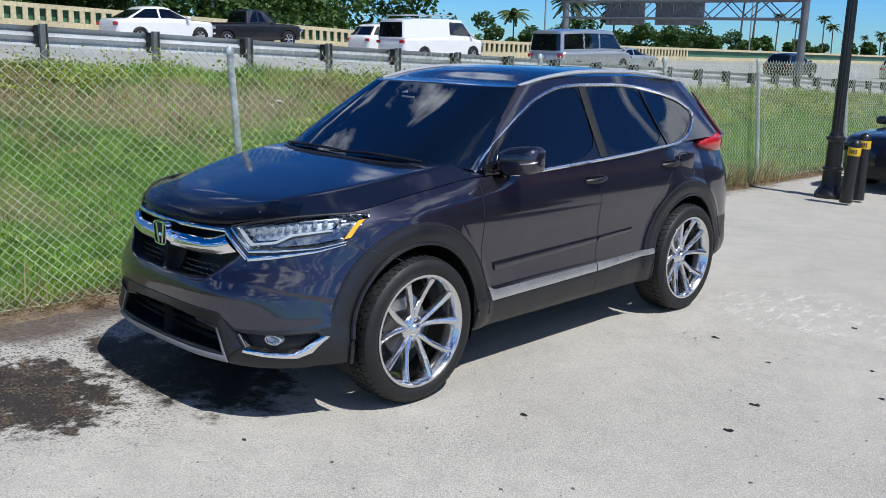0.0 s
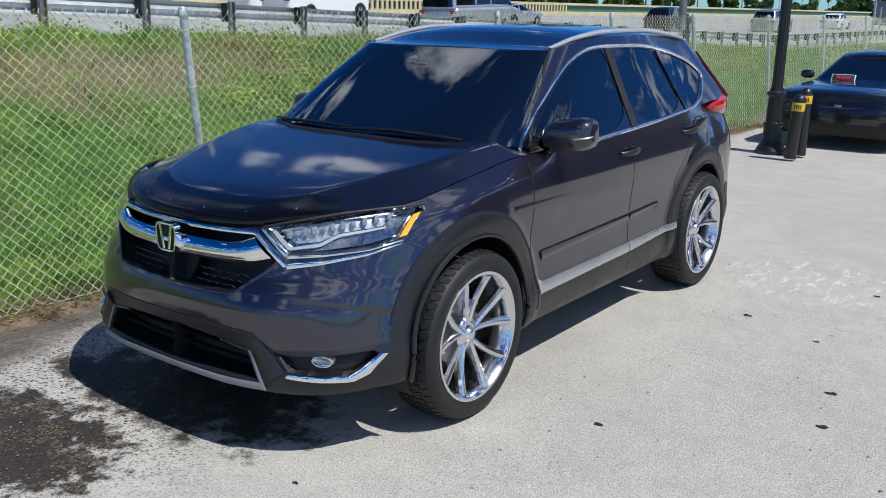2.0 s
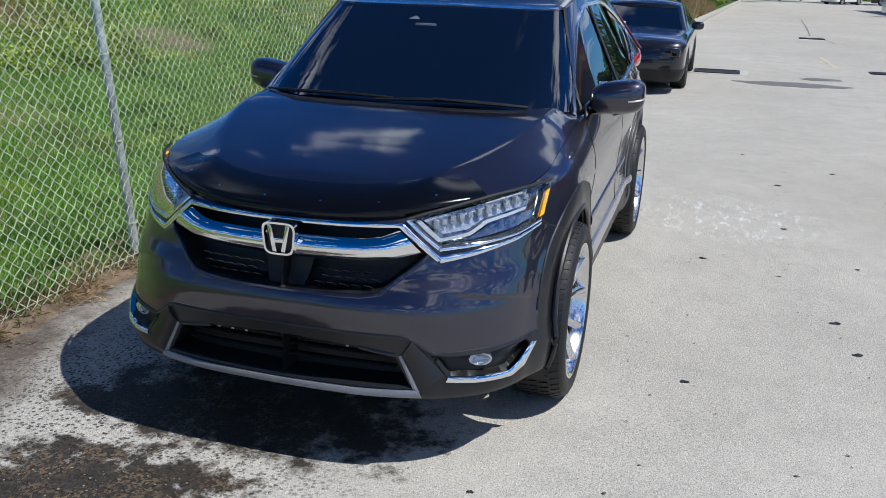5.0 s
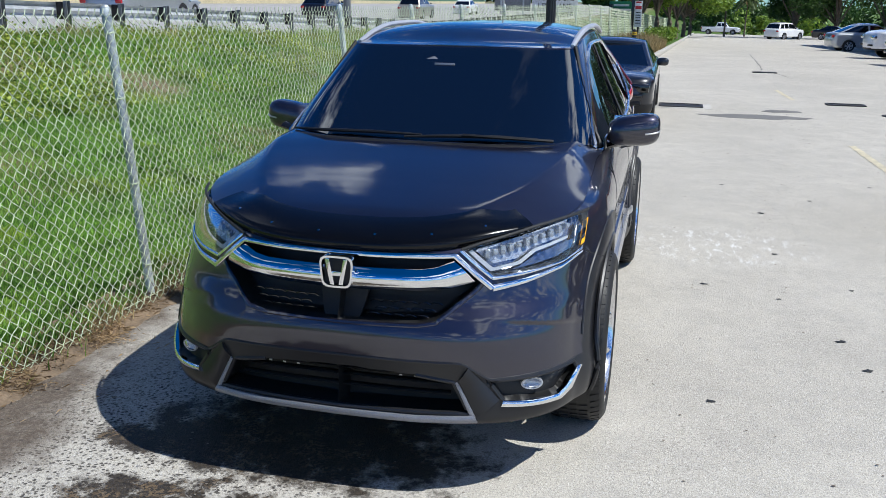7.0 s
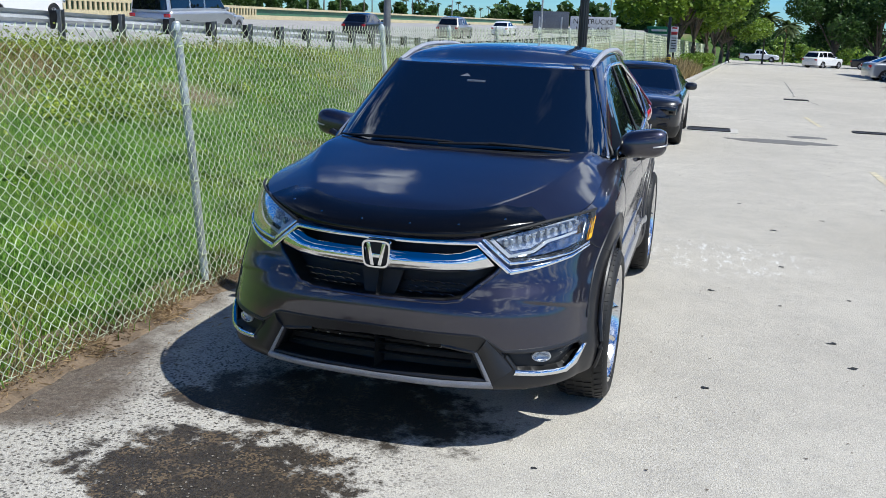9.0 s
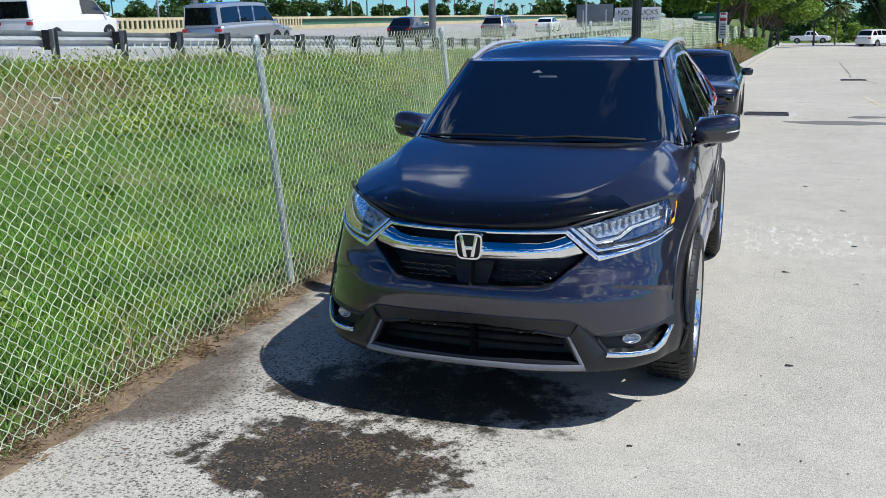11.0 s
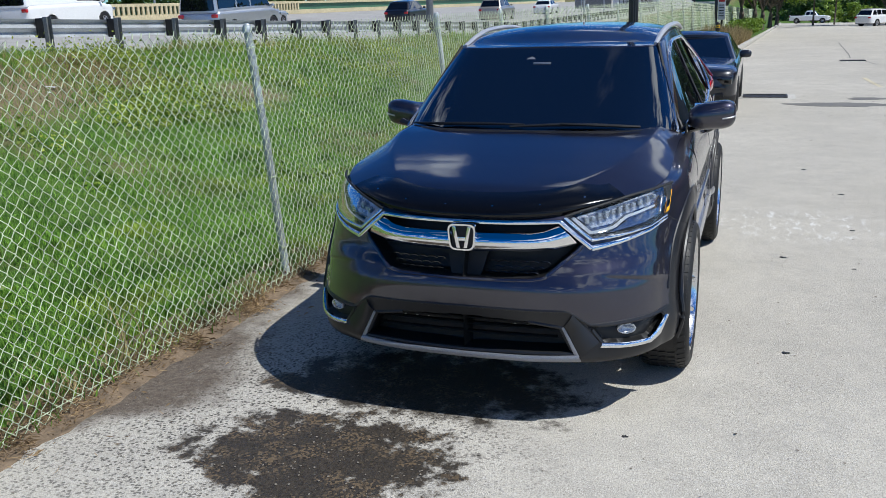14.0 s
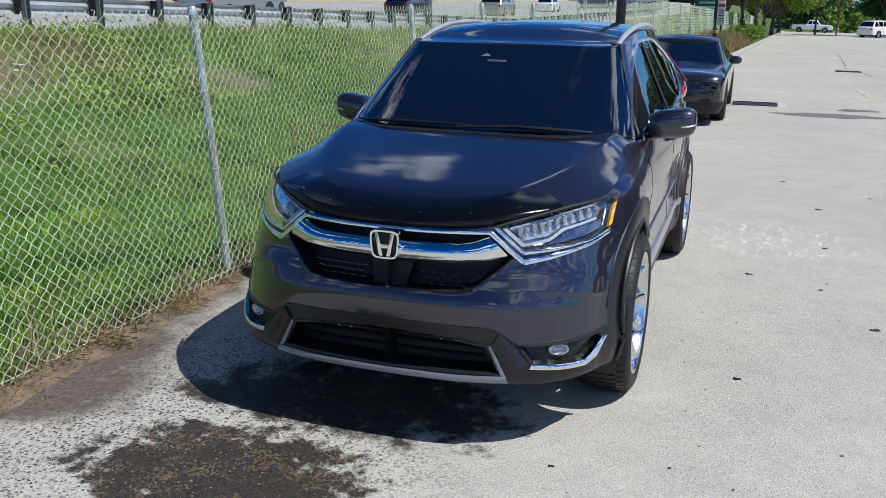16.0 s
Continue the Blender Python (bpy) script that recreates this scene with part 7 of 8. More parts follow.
make_car("estate_car", "dark blue car on the highway", NAVY, on_road(-22, 58), 4.6, 1.8, 1.6, 0.95, 1.02, (1.3, 2.0), (4.4, 3.9), (0.9, 3.55), 0.33, 0.21, group=ROADCARS)
make_car("tan_suv", "tan sport utility vehicle on the highway", TAN, on_road(-19, 70), 4.7, 1.85, 1.75, 1.0, 1.1, (1.3, 1.95), (4.5, 4.1), (0.9, 3.6), 0.36, 0.22, group=ROADCARS)
make_car("white_car", "white car far along the highway", WHITE, on_road(-20, 92), 4.5, 1.8, 1.5, 0.95, 1.0, (1.3, 2.0), (4.2, 3.5), (0.9, 3.5), 0.33, 0.21, group=ROADCARS)


# ---- highway furniture and the far side ----
def barrier():
    top = thing("barrier_fence", "beige slatted barrier along the far side of the highway", "fence")
    bm = bmesh.new()
    seg = [(-70 + 4.0 * k) for k in range(66)]
    v, f = [], []
    for y in seg:
        z = road_z(-38.5, y)
        v += [(-38.6, y, z - 0.3), (-38.6, y, z + 0.38), (-38.9, y, z + 0.38), (-38.6, y, z + 0.92), (-38.6, y, z + 1.12), (-38.85, y, z + 1.12), (-38.85, y, z + 0.92)]
    for i in range(len(seg) - 1):
        a, b = i * 7, i * 7 + 7
        f += [(a, b, b + 1, a + 1), (a + 1, b + 1, b + 2, a + 2), (a + 3, b + 3, b + 4, a + 4), (a + 4, b + 4, b + 5, a + 5), (a + 6, b + 6, b + 3, a + 3)]
    mesh_part("wall", v, f, M["barrier"], top, smooth=False)
    v = []
    for y in seg:
        z = road_z(-38.5, y)
        v += [(-38.82, y, z), (-38.82, y, z + 1.0)]
    f = [(i * 2, i * 2 + 2, i * 2 + 3, i * 2 + 1) for i in range(len(seg) - 1)]
    mesh_part("backing", v, f, M["green_panel"], top, smooth=False)
    me = bpy.data.meshes.new("slat")
    add_box(bm, 0, 0, 0, 0.12, 0.24, 0.62, 0.02, seg=1)
    bm.to_mesh(me)
    bm.free()
    finish(me, M["barrier"], False)
    for k in range(150):
        y = -6 + 0.52 * k
        s = new("slat", me)
        s.parent = top
        s.location = (-38.66, y, road_z(-38.5, y) + 0.64)


barrier()


def gantry():
    top = thing("sign_gantry", "galvanised steel overhead sign gantry across the highway", "gantry")
    a, b = Vector((-15.5, 42, 0)), Vector((-30.0, 42, 0))
    for p in (a, b):
        tube("mast", [(p.x, p.y, road_z(p.x, 42) - 0.3), (p.x, p.y, 4.75)], 0.19, M["steel_dark"], top, seg=14)
    for z in (3.65, 4.55):
        for dy in (-0.45, 0.45):
            tube("chord", [(a.x, 42 + dy, z), (b.x, 42 + dy, z + 0.12)], 0.06, M["steel_dark"], top, seg=8)
    n = 14
    for k in range(n):
        for dy in (-0.45, 0.45):
            x0, x1 = a.x + (b.x - a.x) * k / n, a.x + (b.x - a.x) * (k + 1) / n
            z = (3.65, 4.55) if k % 2 else (4.55, 3.65)
            tube("brace", [(x0, 42 + dy, z[0] + 0.12 * k / n), (x1, 42 + dy, z[1] + 0.12 * (k + 1) / n)], 0.032, M["steel_dark"], top, seg=6)
    for x0, x1 in ((-27.6, -25.0), (-24.3, -21.3)):
        p = part("sign_panel", box_bm((x0 + x1) / 2, 42.7, 4.25, x1 - x0, 0.06, 1.75, 0.01), M["sign_grey"], top, "back of a large road sign")
        for k in range(4):
            part("stiffener", box_bm(x0 + (x1 - x0) * (k + 0.5) / 4, 42.62, 4.25, 0.05, 0.06, 1.7, 0.005), M["steel_dark"], p)


gantry()


def letters(text, size, m, mat, parent, name="lettering"):
    cu = bpy.data.curves.new(name, "FONT")
    cu.body, cu.size, cu.align_x, cu.align_y, cu.extrude = text, size, "CENTER", "CENTER", 0.02
    tmp = bpy.data.objects.new(name, cu)
    scene.collection.objects.link(tmp)
    bpy.context.view_layer.update()
    me = bpy.data.meshes.new_from_object(tmp.evaluated_get(bpy.context.evaluated_depsgraph_get()))
    bpy.data.objects.remove(tmp)
    me.materials.clear()
    me.materials.append(mat)
    ob = new(name, me)
    ob.parent = parent
    ob.matrix_basis = m
    return ob


def road_sign():
    top = thing("road_sign", "white highway sign for trucks on steel posts", "road sign", pose(-12.3, 100, 0, 0, 0, 4))
    for x in (-1.6, 1.6):
        part("post", box_bm(x, 0.1, 1.2, 0.18, 0.14, 2.6, 0.02), M["galv"], top)
    p = part("panel", box_bm(0, 0, 1.75, 5.0, 0.08, 2.0, 0.03), M["sign_white"], top)
    letters("NO TRUCKS", 0.78, pose(0, -0.06, 2.2, 90), M["ink"], p)
    letters("LEFT LANE", 0.78, pose(0, -0.06, 1.35, 90), M["ink"], p)
    back = thing("road_sign", "grey back of a road sign beside the highway", "road sign", pose(-17.2, 101, 0, 0, 0, -6))
    part("panel", box_bm(0, 0, 2.0, 4.2, 0.08, 2.4, 0.03), M["sign_grey"], back)
    for x in (-1.3, 1.3):
        part("post", box_bm(x, -0.1, 1.3, 0.16, 0.14, 2.6, 0.02), M["galv"], back)
    g = thing("street_sign", "green highway direction sign on a post", "road sign", pose(-4.1, 84, 0))
    p = part("panel", box_bm(0, 0, 1.2, 2.2, 0.06, 1.5, 0.05), M["sign_green"], g)
    for k, w in enumerate((1.4, 1.7, 1.1)):
        part("bar", box_bm(0, -0.04, 1.6 - 0.4 * k, w, 0.02, 0.18, 0.005), M["sign_white"], p)
    part("post", box_bm(0, 0.1, 0.4, 0.14, 0.1, 1.6, 0.02), M["galv"], g)
    s = thing("parking_sign", "tall white and red parking notice on a dark post", "sign", pose(-0.66, 38.9, float(lot_z(38.9))) @ Matrix.Scale(1.15, 4))
    tube("post", [(0.02, 0.05, 0), (0.02, 0.05, 2.0)], 0.04, M["lamp_black"], s, seg=8)
    p = part("panel", box_bm(0, 0, 1.42, 0.28, 0.02, 0.98, 0.01), M["sign_white"], s)
    part("red_band", box_bm(0, -0.012, 1.66, 0.24, 0.01, 0.12, 0.002), M["red"], p)
    for k in range(5):
        part("bar", box_bm(0, -0.012, 1.48 - 0.10 * k, 0.18, 0.006, 0.035, 0.001), M["ink"], p)
    part("red_band", box_bm(0, -0.012, 1.86, 0.20, 0.01, 0.06, 0.002), M["red"], p)
    for x, y, h in ((-1.36, 31.6, 1.85), (-0.92, 39.4, 2.6)):
        t = thing("gate_post", "slim black steel post beside the fence", "post", pose(x, y, float(lot_z(y))))
        part("shaft", box_bm(0, 0, h / 2, 0.13, 0.13, h, 0.015), M["lamp_black"], t)
        part("cap", box_bm(0, 0, h + 0.02, 0.16, 0.16, 0.04, 0.01), M["lamp_black"], t)


road_sign()


def light_pole(x, y, h, r=0.09, arm=0.0):
    z = float(ground_z(x, y)) - 0.2
    top = thing("street_light", "tall grey highway light pole", "street light", pose(x, y, z), "highway light poles")
    tube("pole", [(0, 0, 0), (0, 0, h)], [r, r * 0.6], M["galv"], top, seg=10)
    tube("arm", [(0, 0, h - 0.2), (-0.9, 0, h + 0.25), (-1.8, 0, h + 0.3)], 0.04, M["galv"], top, seg=6)
    part("lamp_head", box_bm(-2.1, 0, h + 0.28, 0.7, 0.25, 0.12, 0.04), M["galv"], top)


for x, y, h in ((-43, 56.5, 10), (-43, 92, 10), (-43, 26, 10), (-12.5, 70, 8.5), (-12.5, 118, 9), (-40, 140, 10)):
    light_pole(x, y, h)


# ---- trees ----
def leaf_cloud(r, centres, n, size, flat=0.6):
    v, f = [], []
    for _ in range(n):
        c, s = r.choice(centres)
        d = Vector((r.gauss(0, 1), r.gauss(0, 1), r.gauss(0, 0.8)))
        d = d.normalized() * s * (0.55 + 0.5 * r.random())
        p = Vector(c) + Vector((d.x, d.y, d.z * 0.8))
        a = Vector((r.gauss(0, 1), r.gauss(0, 1), r.gauss(0, flat))).normalized() * size * r.uniform(0.6, 1.4)
        b = a.cross(Vector((r.gauss(0, 1), r.gauss(0, 1), r.gauss(0, 1)))).normalized() * a.length * 0.65
        o = len(v)
        v += [p - a, p - 0.2 * a + b, p + a, p - 0.2 * a - b]
        f.append((o, o + 1, o + 2, o + 3))
    return v, f


def tree(x, y, h, crown_r, low, seed, mat="foliage", n=2200, leaf=0.16, label="leafy broad tree at the edge of the lot", group="", name="tree"):
    r = random.Random(seed)
    top = thing(name, label, "tree", pose(x, y, float(ground_z(x, y)) - 0.03 if x < -2.2 else float(lot_z(y)) - 0.03), group)
    ch = [tube_data([(0, 0, 0), (0.05, 0.02, low * 0.6), (0.0, 0.06, low + 0.3), (0.05, 0, h * 0.75)], [h * 0.026, h * 0.021, h * 0.018, h * 0.006], 9)]
    centres = []
    for k in range(11):
        a, t = r.uniform(0, 6.283), r.uniform(0, 1)
        rad = crown_r * r.uniform(0.35, 0.95)
        c = (rad * math.cos(a), rad * math.sin(a), low + (h - low) * (0.22 + 0.68 * t) - 0.1 * rad)
        centres.append((c, crown_r * r.uniform(0.30, 0.48)))
        ch.append(tube_data([(0, 0, low * r.uniform(0.75, 1.1)), (c[0] * 0.5, c[1] * 0.5, low + (c[2] - low) * 0.6), c], [h * 0.010, h * 0.006, h * 0.002], 6))
    mesh_part("trunk", *join_data(ch), M["bark"], top)
    mesh_part("crown", *leaf_cloud(r, centres, n, leaf), M[mat], top, smooth=False)
    return top


for k, (x, y, h, cr, lo) in enumerate(((-0.9, 50, 7.6, 3.4, 2.3), (-0.3, 58, 7.6, 3.3, 2.3), (0.4, 68, 8.0, 3.6, 2.3), (0.9, 80, 8.4, 3.8, 2.2), (1.6, 94, 9.0, 4.2, 2.1), (2.4, 110, 9.4, 4.6, 1.9))):
    tree(x, y, h, cr, lo, 40 + k, "foliage_bright" if k % 2 == 0 else "foliage", 15000, 0.125, "round leafy street tree in the planted strip", "trees in the planted strip")
for k, (x, y, h, cr, lo) in enumerate(((13.6, 106, 10.0, 5.2, 1.7), (18.0, 107, 11.0, 5.4, 1.6), (22.5, 104, 10.5, 5.2, 1.6), (25, 84, 9.0, 4.6, 1.8))):
    tree(x, y, h, cr, lo, 60 + k, "foliage", 15000, 0.17, "dark leafy tree behind the parked cars", "trees behind the parked cars")


def thicket(name, x0, y0, x1, y1, n, h0, h1, seed, mat, label, leaf=0.3, dens=260):
    r = random.Random(seed)
    centres = []
    for k in range(n):
        t = (k + r.random()) / n
        x, y = x0 + (x1 - x0) * t + r.gauss(0, 1.5), y0 + (y1 - y0) * t + r.gauss(0, 1.5)
        z = float(ground_z(x, y)) if x < -2.2 else max(float(lot_z(y)), -3.6)
        h = r.uniform(h0, h1)
        for j in range(3):
            s = h * r.uniform(0.25, 0.42)
            centres.append(((x + r.gauss(0, 0.8), y + r.gauss(0, 0.8), z + h * (0.2 + 0.3 * j)), s))
    ob = mesh_part(name, *leaf_cloud(r, centres, n * dens, leaf), M[mat], smooth=False)
    return tagged(ob, label, "trees", kind="stuff")


thicket("far_trees", -46, -14, -46, 42, 46, 6.2, 8.6, 1, "foliage", "dense dark trees behind the highway barrier", 0.19, 1300)
thicket("far_trees", -43, -10, -43, 36, 14, 2.4, 4.2, 6, "foliage", "shrubs behind the highway barrier", 0.14, 800)
thicket("far_trees", -50, 60, -46, 100, 22, 1.8, 3.6, 2, "foliage", "trees beyond the highway", 0.15, 1300)
thicket("far_trees", -70, 110, -60, 260, 26, 2.2, 3.8, 3, "foliage", "distant trees beyond the highway", 0.35, 500)
thicket("far_trees", -80, 330, 30, 330, 40, 4.0, 8.0, 4, "foliage", "distant line of trees on the horizon", 1.2, 140)
thicket("far_trees", 9.0, 146, 22, 146, 12, 2.2, 3.6, 5, "foliage_bright", "shrubs at the end of the lot", 0.25, 260)
thicket("far_trees", 2, 175, 70, 165, 30, 4.6, 6.4, 8, "foliage", "low trees far behind the lot", 0.3, 600)


def palm(x, y, h, crown, seed, label="tall fan palm beyond the highway", group="palms", skirt=False):
    r = random.Random(seed)
    z = (float(ground_z(x, y)) if x < -2.2 else max(float(lot_z(y)), -3.6)) - 0.2
    top = thing("palm_tree", label, "palm tree", pose(x, y, z), group)
    lean = r.uniform(-0.03, 0.03) * h
    tube("trunk", [(0, 0, 0), (lean * 0.3, 0, h * 0.5), (lean, 0, h)], [h * 0.022, h * 0.016, h * 0.014], M["bark"], top, seg=8)
    v, f = [], []
    n = 26
    for k in range(n):
        a = 6.283 * k / n + r.uniform(-0.15, 0.15)
        up = r.uniform(-0.5, 0.9)
        L = crown * r.uniform(0.8, 1.1)
        prev = None
        for i in range(7):
            t = i / 6
            d = L * t
            p = Vector((lean + d * math.cos(a) * math.cos(up * 0.7), d * math.sin(a) * math.cos(up * 0.7), h + d * math.sin(up) - 0.55 * L * t * t))
            if prev is not None:
                side = Vector((-math.sin(a), math.cos(a), 0))
                w = L * 0.16 * math.sin(math.pi * min(1, t * 0.9 + 0.1))
                for sg in (-1, 1):
                    o = len(v)
                    v += [prev, p, p + side * sg * w + Vector((0, 0, -0.5 * w)), prev + side * sg * w * 0.8 + Vector((0, 0, -0.5 * w))]
                    f.append((o, o + 1, o + 2, o + 3))
            prev = p
    mesh_part("crown", v, f, M["palm_leaf"], top, smooth=False)
    if skirt:
        v, f = lathe_data([(h * 0.03, h * 0.80), (h * 0.075, h * 0.86), (h * 0.06, h * 0.97), (h * 0.02, h)], 10)
        mesh_part("skirt", [(a + lean, b, c) for a, b, c in v], f, M["grass_dry"], top)


def at_bearing(deg_left, dist, eye=(4.13, -3.14)):
    a = radians(deg_left)
    return eye[0] - dist * math.sin(a), eye[1] + dist * math.cos(a)


for k, (az, d, h, c) in enumerate(((36.6, 90, 4.6, 2.8), (34.2, 95, 4.4, 2.9), (40.2, 100, 3.6, 2.3), (26.9, 140, 8.0, 1.5), (26.2, 142, 8.4, 1.5), (24.9, 150, 5.8, 1.4), (23.9, 152, 5.4, 1.3), (22.4, 160, 5.9, 1.6), (21.9, 162, 4.8, 1.6), (19.4, 170, 3.9, 1.5))):
    palm(*at_bearing(az, d), h + 0.8, c, 100 + k, "coconut palm beyond the barrier" if k < 3 else "tall fan palm beyond the highway")
for k in range(26):
    az = 19.5 - 12.0 * k / 25 + random.Random(k).uniform(-0.2, 0.2)
    d = 330 + 18 * k
    palm(*at_bearing(az, d, (1.2, -4.7)), 5.6 + 2.4 * random.Random(k + 7).random() + 0.004 * d * (1 - k / 30), 1.9, 200 + k, "tall fan palm in a row along the highway", "row of palms")
palm(6.4, 112, 5.6, 2.6, 301, "bushy palm at the end of the lot", "palms", True)
palm(9.0, 117, 5.0, 2.4, 302, "bushy palm at the end of the lot", "palms", True)


# ---- kerb, planted strip, lot furniture ----
def kerb_x(y):
    return 0.02 + 0.060 * (y - 22.3) if y < 26 else 0.242 + 0.0266 * (y - 26)


def planted_strip():
    for k in range(58):
        y = 21.0 + 2.1 * k
        bm = box_bm(0, 0, 0.075, 0.17, 2.07, 0.16, 0.025)
        ob = part("kerb_stone", bm, M["concrete"])
        ob.matrix_basis = pose(kerb_x(y + 1.05), y + 1.05, float(lot_z(y + 1.05)), 0, 0, -3.4 if y < 26 else -1.5)
        tagged(ob, "weathered pale concrete kerb along the planted strip", "kerb", "kerb stones")
    v = []
    ys = list(np.arange(19.5, 142, 1.5))
    for y in ys:
        v += [(kerb_x(y) - 0.09 if y > 20 else fence_x(y) + 0.5, y, 0.06 + float(lot_z(y))), (min(fence_x(y) - 0.05, kerb_x(y) - 1.2) if y > 26 else fence_x(y) - 0.05, y, 0.04 + float(lot_z(y)))]
    ob = mesh_part("planting_bed", v, [(2 * i, 2 * i + 2, 2 * i + 3, 2 * i + 1) for i in range(len(ys) - 1)], M["turf"])
    tagged(ob, "strip of dry earth behind the kerb", "ground", kind="structure")
    r = random.Random(9)
    for k in range(17):
        y = 42.0 + 1.75 * k
        x = kerb_x(y) - 0.75
        top = thing("shrub", "clipped yellow-green hedge shrub behind the kerb", "shrub", pose(x, y, 0.05 + float(lot_z(y))) @ Matrix.Scale(1.0, 4), "hedge shrubs")
        ch = [tube_data([(0, 0, 0), (r.uniform(-0.3, 0.3), r.uniform(-0.3, 0.3), 0.5)], [0.02, 0.006], 5) for _ in range(6)]
        mesh_part("stems", *join_data(ch), M["bark"], top)
        cs = [((r.uniform(-0.3, 0.3), r.uniform(-0.55, 0.55), r.uniform(0.35, 0.85)), r.uniform(0.25, 0.36)) for _ in range(7)]
        mesh_part("leaves", *leaf_cloud(r, cs, 800, 0.065), M["foliage_bright"], top, smooth=False)
    pts = []
    for _ in range(9000):
        y = r.uniform(20, 43)
        pts.append((r.uniform(fence_x(y), kerb_x(y) - 0.1), y, 0.04 + float(lot_z(y)), r.uniform(0.2, 0.6) * (1.0 + 0.6 * math.exp(-((y - 33) / 5) ** 2)), r.uniform(0.05, 0.3)))
    ob = blades("tall_grass", pts, M["grass_dry"], "tall dry grass behind the kerb", wide=0.014)


planted_strip()


def grate(x0, y0, x1, y1, label):
    top = thing("drain_grate", label, "drain", pose((x0 + x1) / 2, (y0 + y1) / 2, 0.0), "drains")
    w, d = abs(x1 - x0), abs(y1 - y0)
    bm = bmesh.new()
    for sx, sy, cx, cy in ((w, 0.05, 0, -d / 2), (w, 0.05, 0, d / 2), (0.05, d, -w / 2, 0), (0.05, d, w / 2, 0)):
        add_box(bm, cx, cy, 0.006, sx, sy, 0.03, 0.004)
    part("frame", bm, M["iron"], top)
    # no hole is cut: a flat black sheet imitates the shade below the bars
    part("pit", box_bm(0, 0, 0.005, w - 0.05, d - 0.05, 0.008), M["ink"], top)
    n = int(w / 0.06)
    for k in range(n):
        part("bar", box_bm(-w / 2 + 0.04 + (w - 0.08) * k / max(1, n - 1), 0, 0.010, 0.018, d - 0.05, 0.010), M["iron"], top)


grate(0.92, 13.35, 1.66, 13.9, "cast-iron storm drain grate in the asphalt")
grate(4.0, 14.7, 4.65, 15.0, "cast-iron storm drain grate in the asphalt")
grate(3.25, 23.1, 3.85, 23.4, "cast-iron storm drain grate in the asphalt")
grate(4.68, 13.1, 5.25, 13.25, "cast-iron storm drain grate in the asphalt")
bm = box_bm(1.3, 13.62, 0.0, 1.05, 0.85, 0.012, 0.004)
tagged(part("drain_apron", bm, M["concrete"]), "pale concrete apron round the drain", "pavement", kind="structure")


def blob(name, cx, cy, rx, ry, mat, label, category, z=0.006, n=40, seed=1):
    r = random.Random(seed)
    v = [(cx, cy, z)]
    for k in range(n):
        a = 6.283 * k / n
        q = 1 + 0.28 * noise.noise((2.2 * math.cos(a), 2.2 * math.sin(a), seed * 3.1))
        v.append((cx + rx * q * math.cos(a), cy + ry * q * math.sin(a), z))
    for k in range(n):
        p = v[1 + k]
        v.append((cx + (p[0] - cx) * 1.03, cy + (p[1] - cy) * 1.03, -0.01))
    f = [(0, k + 1, (k + 1) % n + 1) for k in range(n)] + [(k + 1, n + k + 1, n + (k + 1) % n + 1, (k + 1) % n + 1) for k in range(n)]
    ob = mesh_part(name, v, f, mat)
    return tagged(ob, label, category, kind="structure")


blob("asphalt_patch", 2.5, 12.3, 0.82, 0.30, M["patch"], "dark asphalt repair patch in the lot", "pavement", seed=2)
blob("asphalt_patch", 3.0, 13.3, 0.32, 0.20, M["patch"], "dark asphalt repair patch in the lot", "pavement", seed=5)


def crack(pts, w, seed):
    """A thin jagged crack in the paving."""
    r = random.Random(seed)
    v = []
    n = 0
    for (x0, y0), (x1, y1) in zip(pts, pts[1:]):
        k = max(2, int(math.hypot(x1 - x0, y1 - y0) / 0.35))
        for i in range(k):
            t = i / k
            x, y = x0 + (x1 - x0) * t + r.gauss(0, 0.012), y0 + (y1 - y0) * t
            h = w * r.uniform(0.5, 1.4)
            v += [(x - h, y, float(lot_z(y)) + 0.004), (x + h, y + 0.02, float(lot_z(y)) + 0.004)]
            n += 1
    ob = mesh_part("crack", v, [(2 * i, 2 * i + 1, 2 * i + 3, 2 * i + 2) for i in range(n - 1)], M["patch"], smooth=False)
    tagged(ob, "dark jagged crack in the asphalt", "crack", "cracks", "structure")


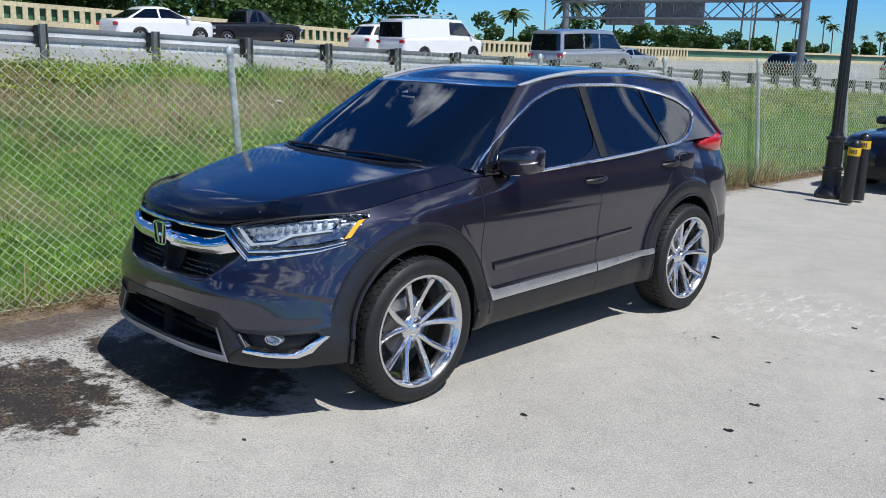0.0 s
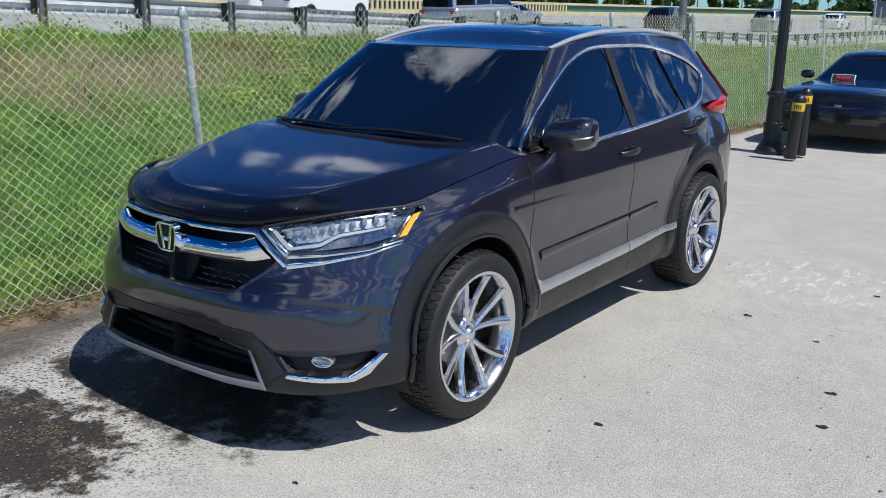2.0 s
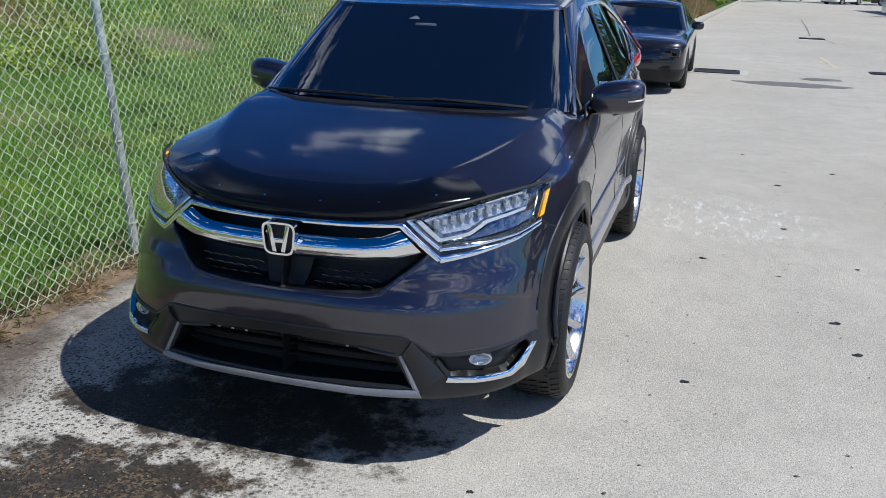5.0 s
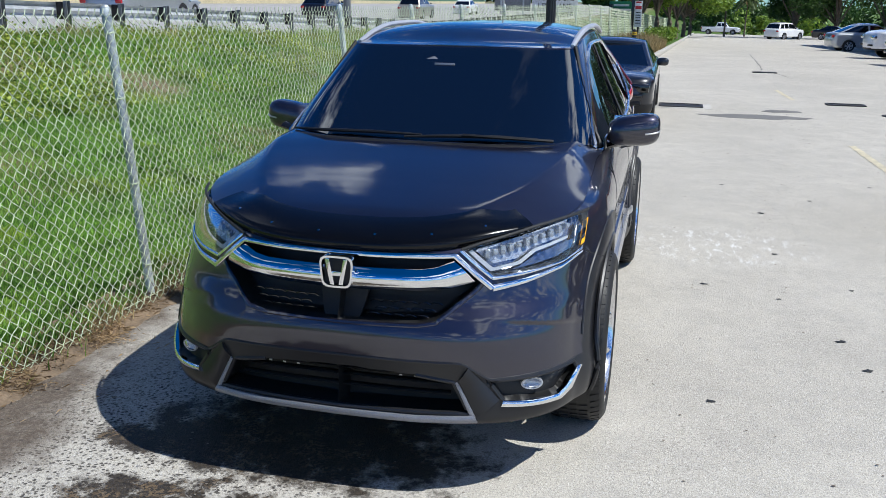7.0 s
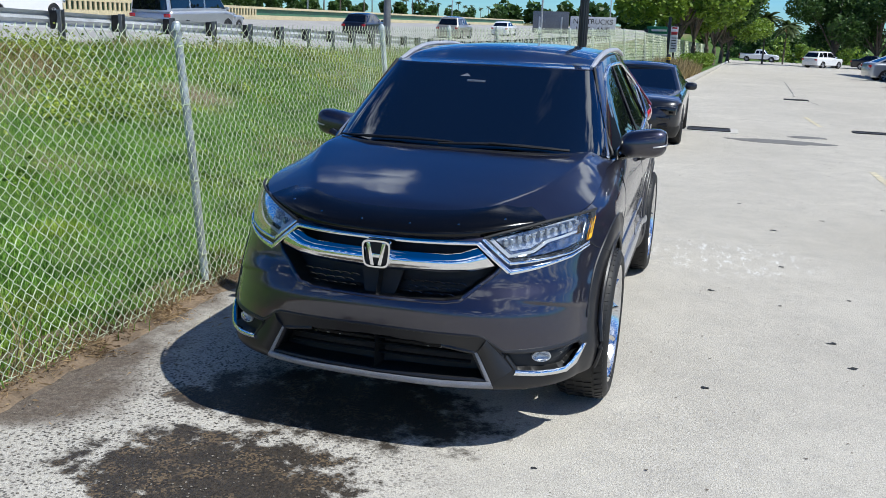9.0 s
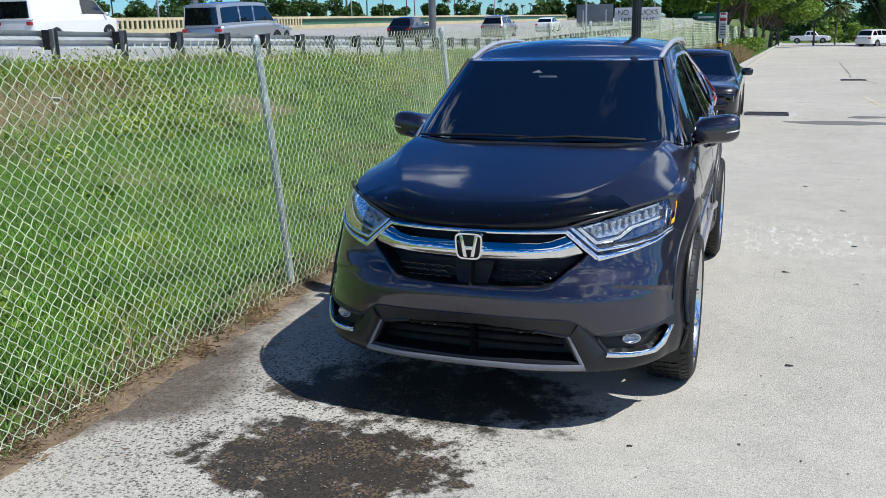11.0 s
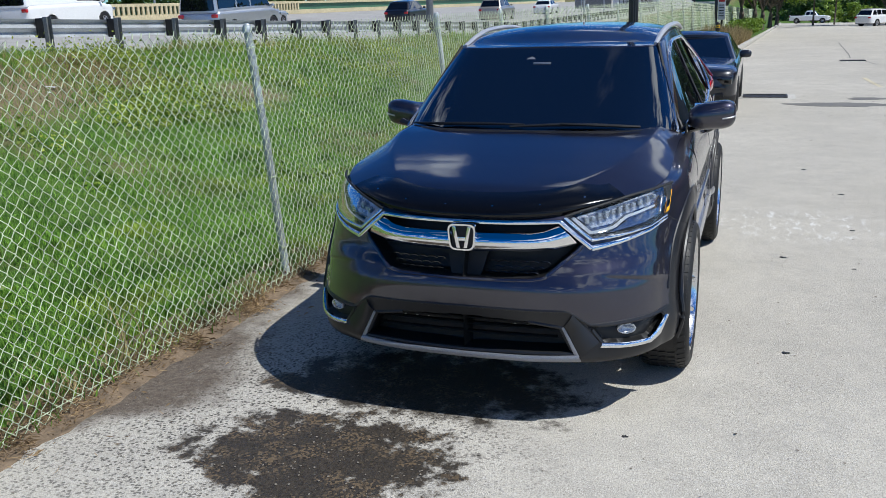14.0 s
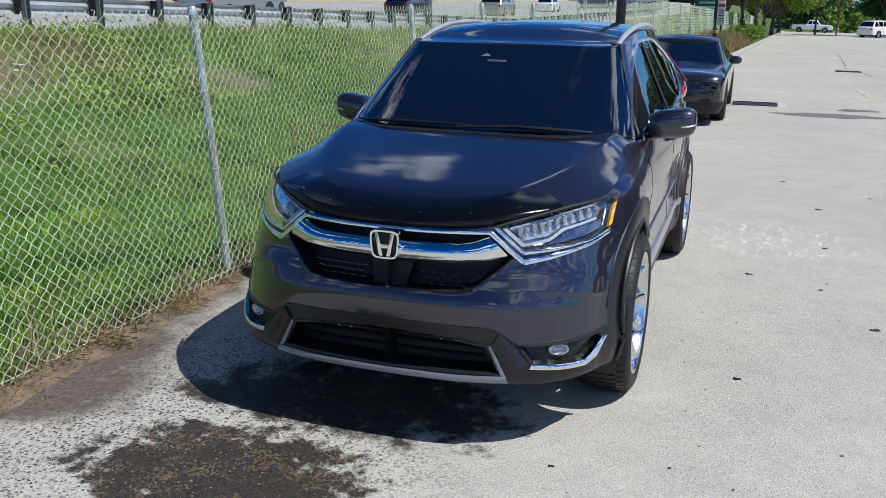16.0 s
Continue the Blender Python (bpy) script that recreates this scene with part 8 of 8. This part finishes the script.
crack([(4.25, 39.0), (3.85, 30.0), (3.55, 24.0)], 0.016, 3)
crack([(3.85, 23.0), (4.05, 21.3)], 0.012, 4)
crack([(1.9, 16.2), (2.6, 16.0), (3.3, 16.3), (4.4, 16.1)], 0.012, 5)


def stripe(x0, y0, x1, y1, w=0.10):
    d = Vector((x1 - x0, y1 - y0, 0)).normalized()
    s = Vector((-d.y, d.x, 0)) * w / 2
    n = 24
    r = random.Random(int(abs(x0 * 100)))
    v, f = [], []
    for k in range(n + 1):
        p = Vector((x0, y0, 0.004)).lerp(Vector((x1, y1, 0.004)), k / n)
        v += [p + s * r.uniform(0.8, 1.1), p - s * r.uniform(0.8, 1.1)]
    f = [(2 * k, 2 * k + 2, 2 * k + 3, 2 * k + 1) for k in range(n)]
    ob = mesh_part("bay_line", v, f, M["yellow_paint"], smooth=False)
    tagged(ob, "worn yellow bay line painted on the asphalt", "road marking", "bay lines", "structure")


stripe(3.53, 9.3, 3.60, 7.0)
stripe(3.34, 17.7, 3.46, 15.5)


# ---- shop building across the lot, seen mirrored in the side glass ----
def shop():
    top = thing("shop_building", "dark shop building with a red and yellow fascia", "building", pose(17.0, 42.0, 0))
    part("wall", box_bm(3.5, 0, 5.25, 7.0, 50, 10.5, 0.02), M["patch"], top)
    fas = part("fascia", box_bm(-0.12, 0, 8.4, 0.2, 50, 2.2, 0.02), M["red"], top, "red fascia with yellow lettering bars")
    for k in range(17):
        part("bar", box_bm(-0.24, -18.5 + 2.3 * k, 8.45, 0.04, 1.7, 0.95, 0.01), M["yellow_band"], fas)
    part("parapet", box_bm(3.4, 0, 10.6, 7.3, 50.4, 0.25, 0.02), M["patch"], top)
    for k in range(5):
        w = part("window", box_bm(-0.03, -10 + 5 * k, 1.5, 0.10, 3.4, 2.4, 0.02), M["glass_dark"], top)
        part("frame", box_bm(-0.07, -10 + 5 * k, 2.76, 0.12, 3.6, 0.12, 0.01), M["galv"], w)
        part("sill", box_bm(-0.10, -10 + 5 * k, 0.26, 0.20, 3.6, 0.10, 0.01), M["concrete"], w)


shop()
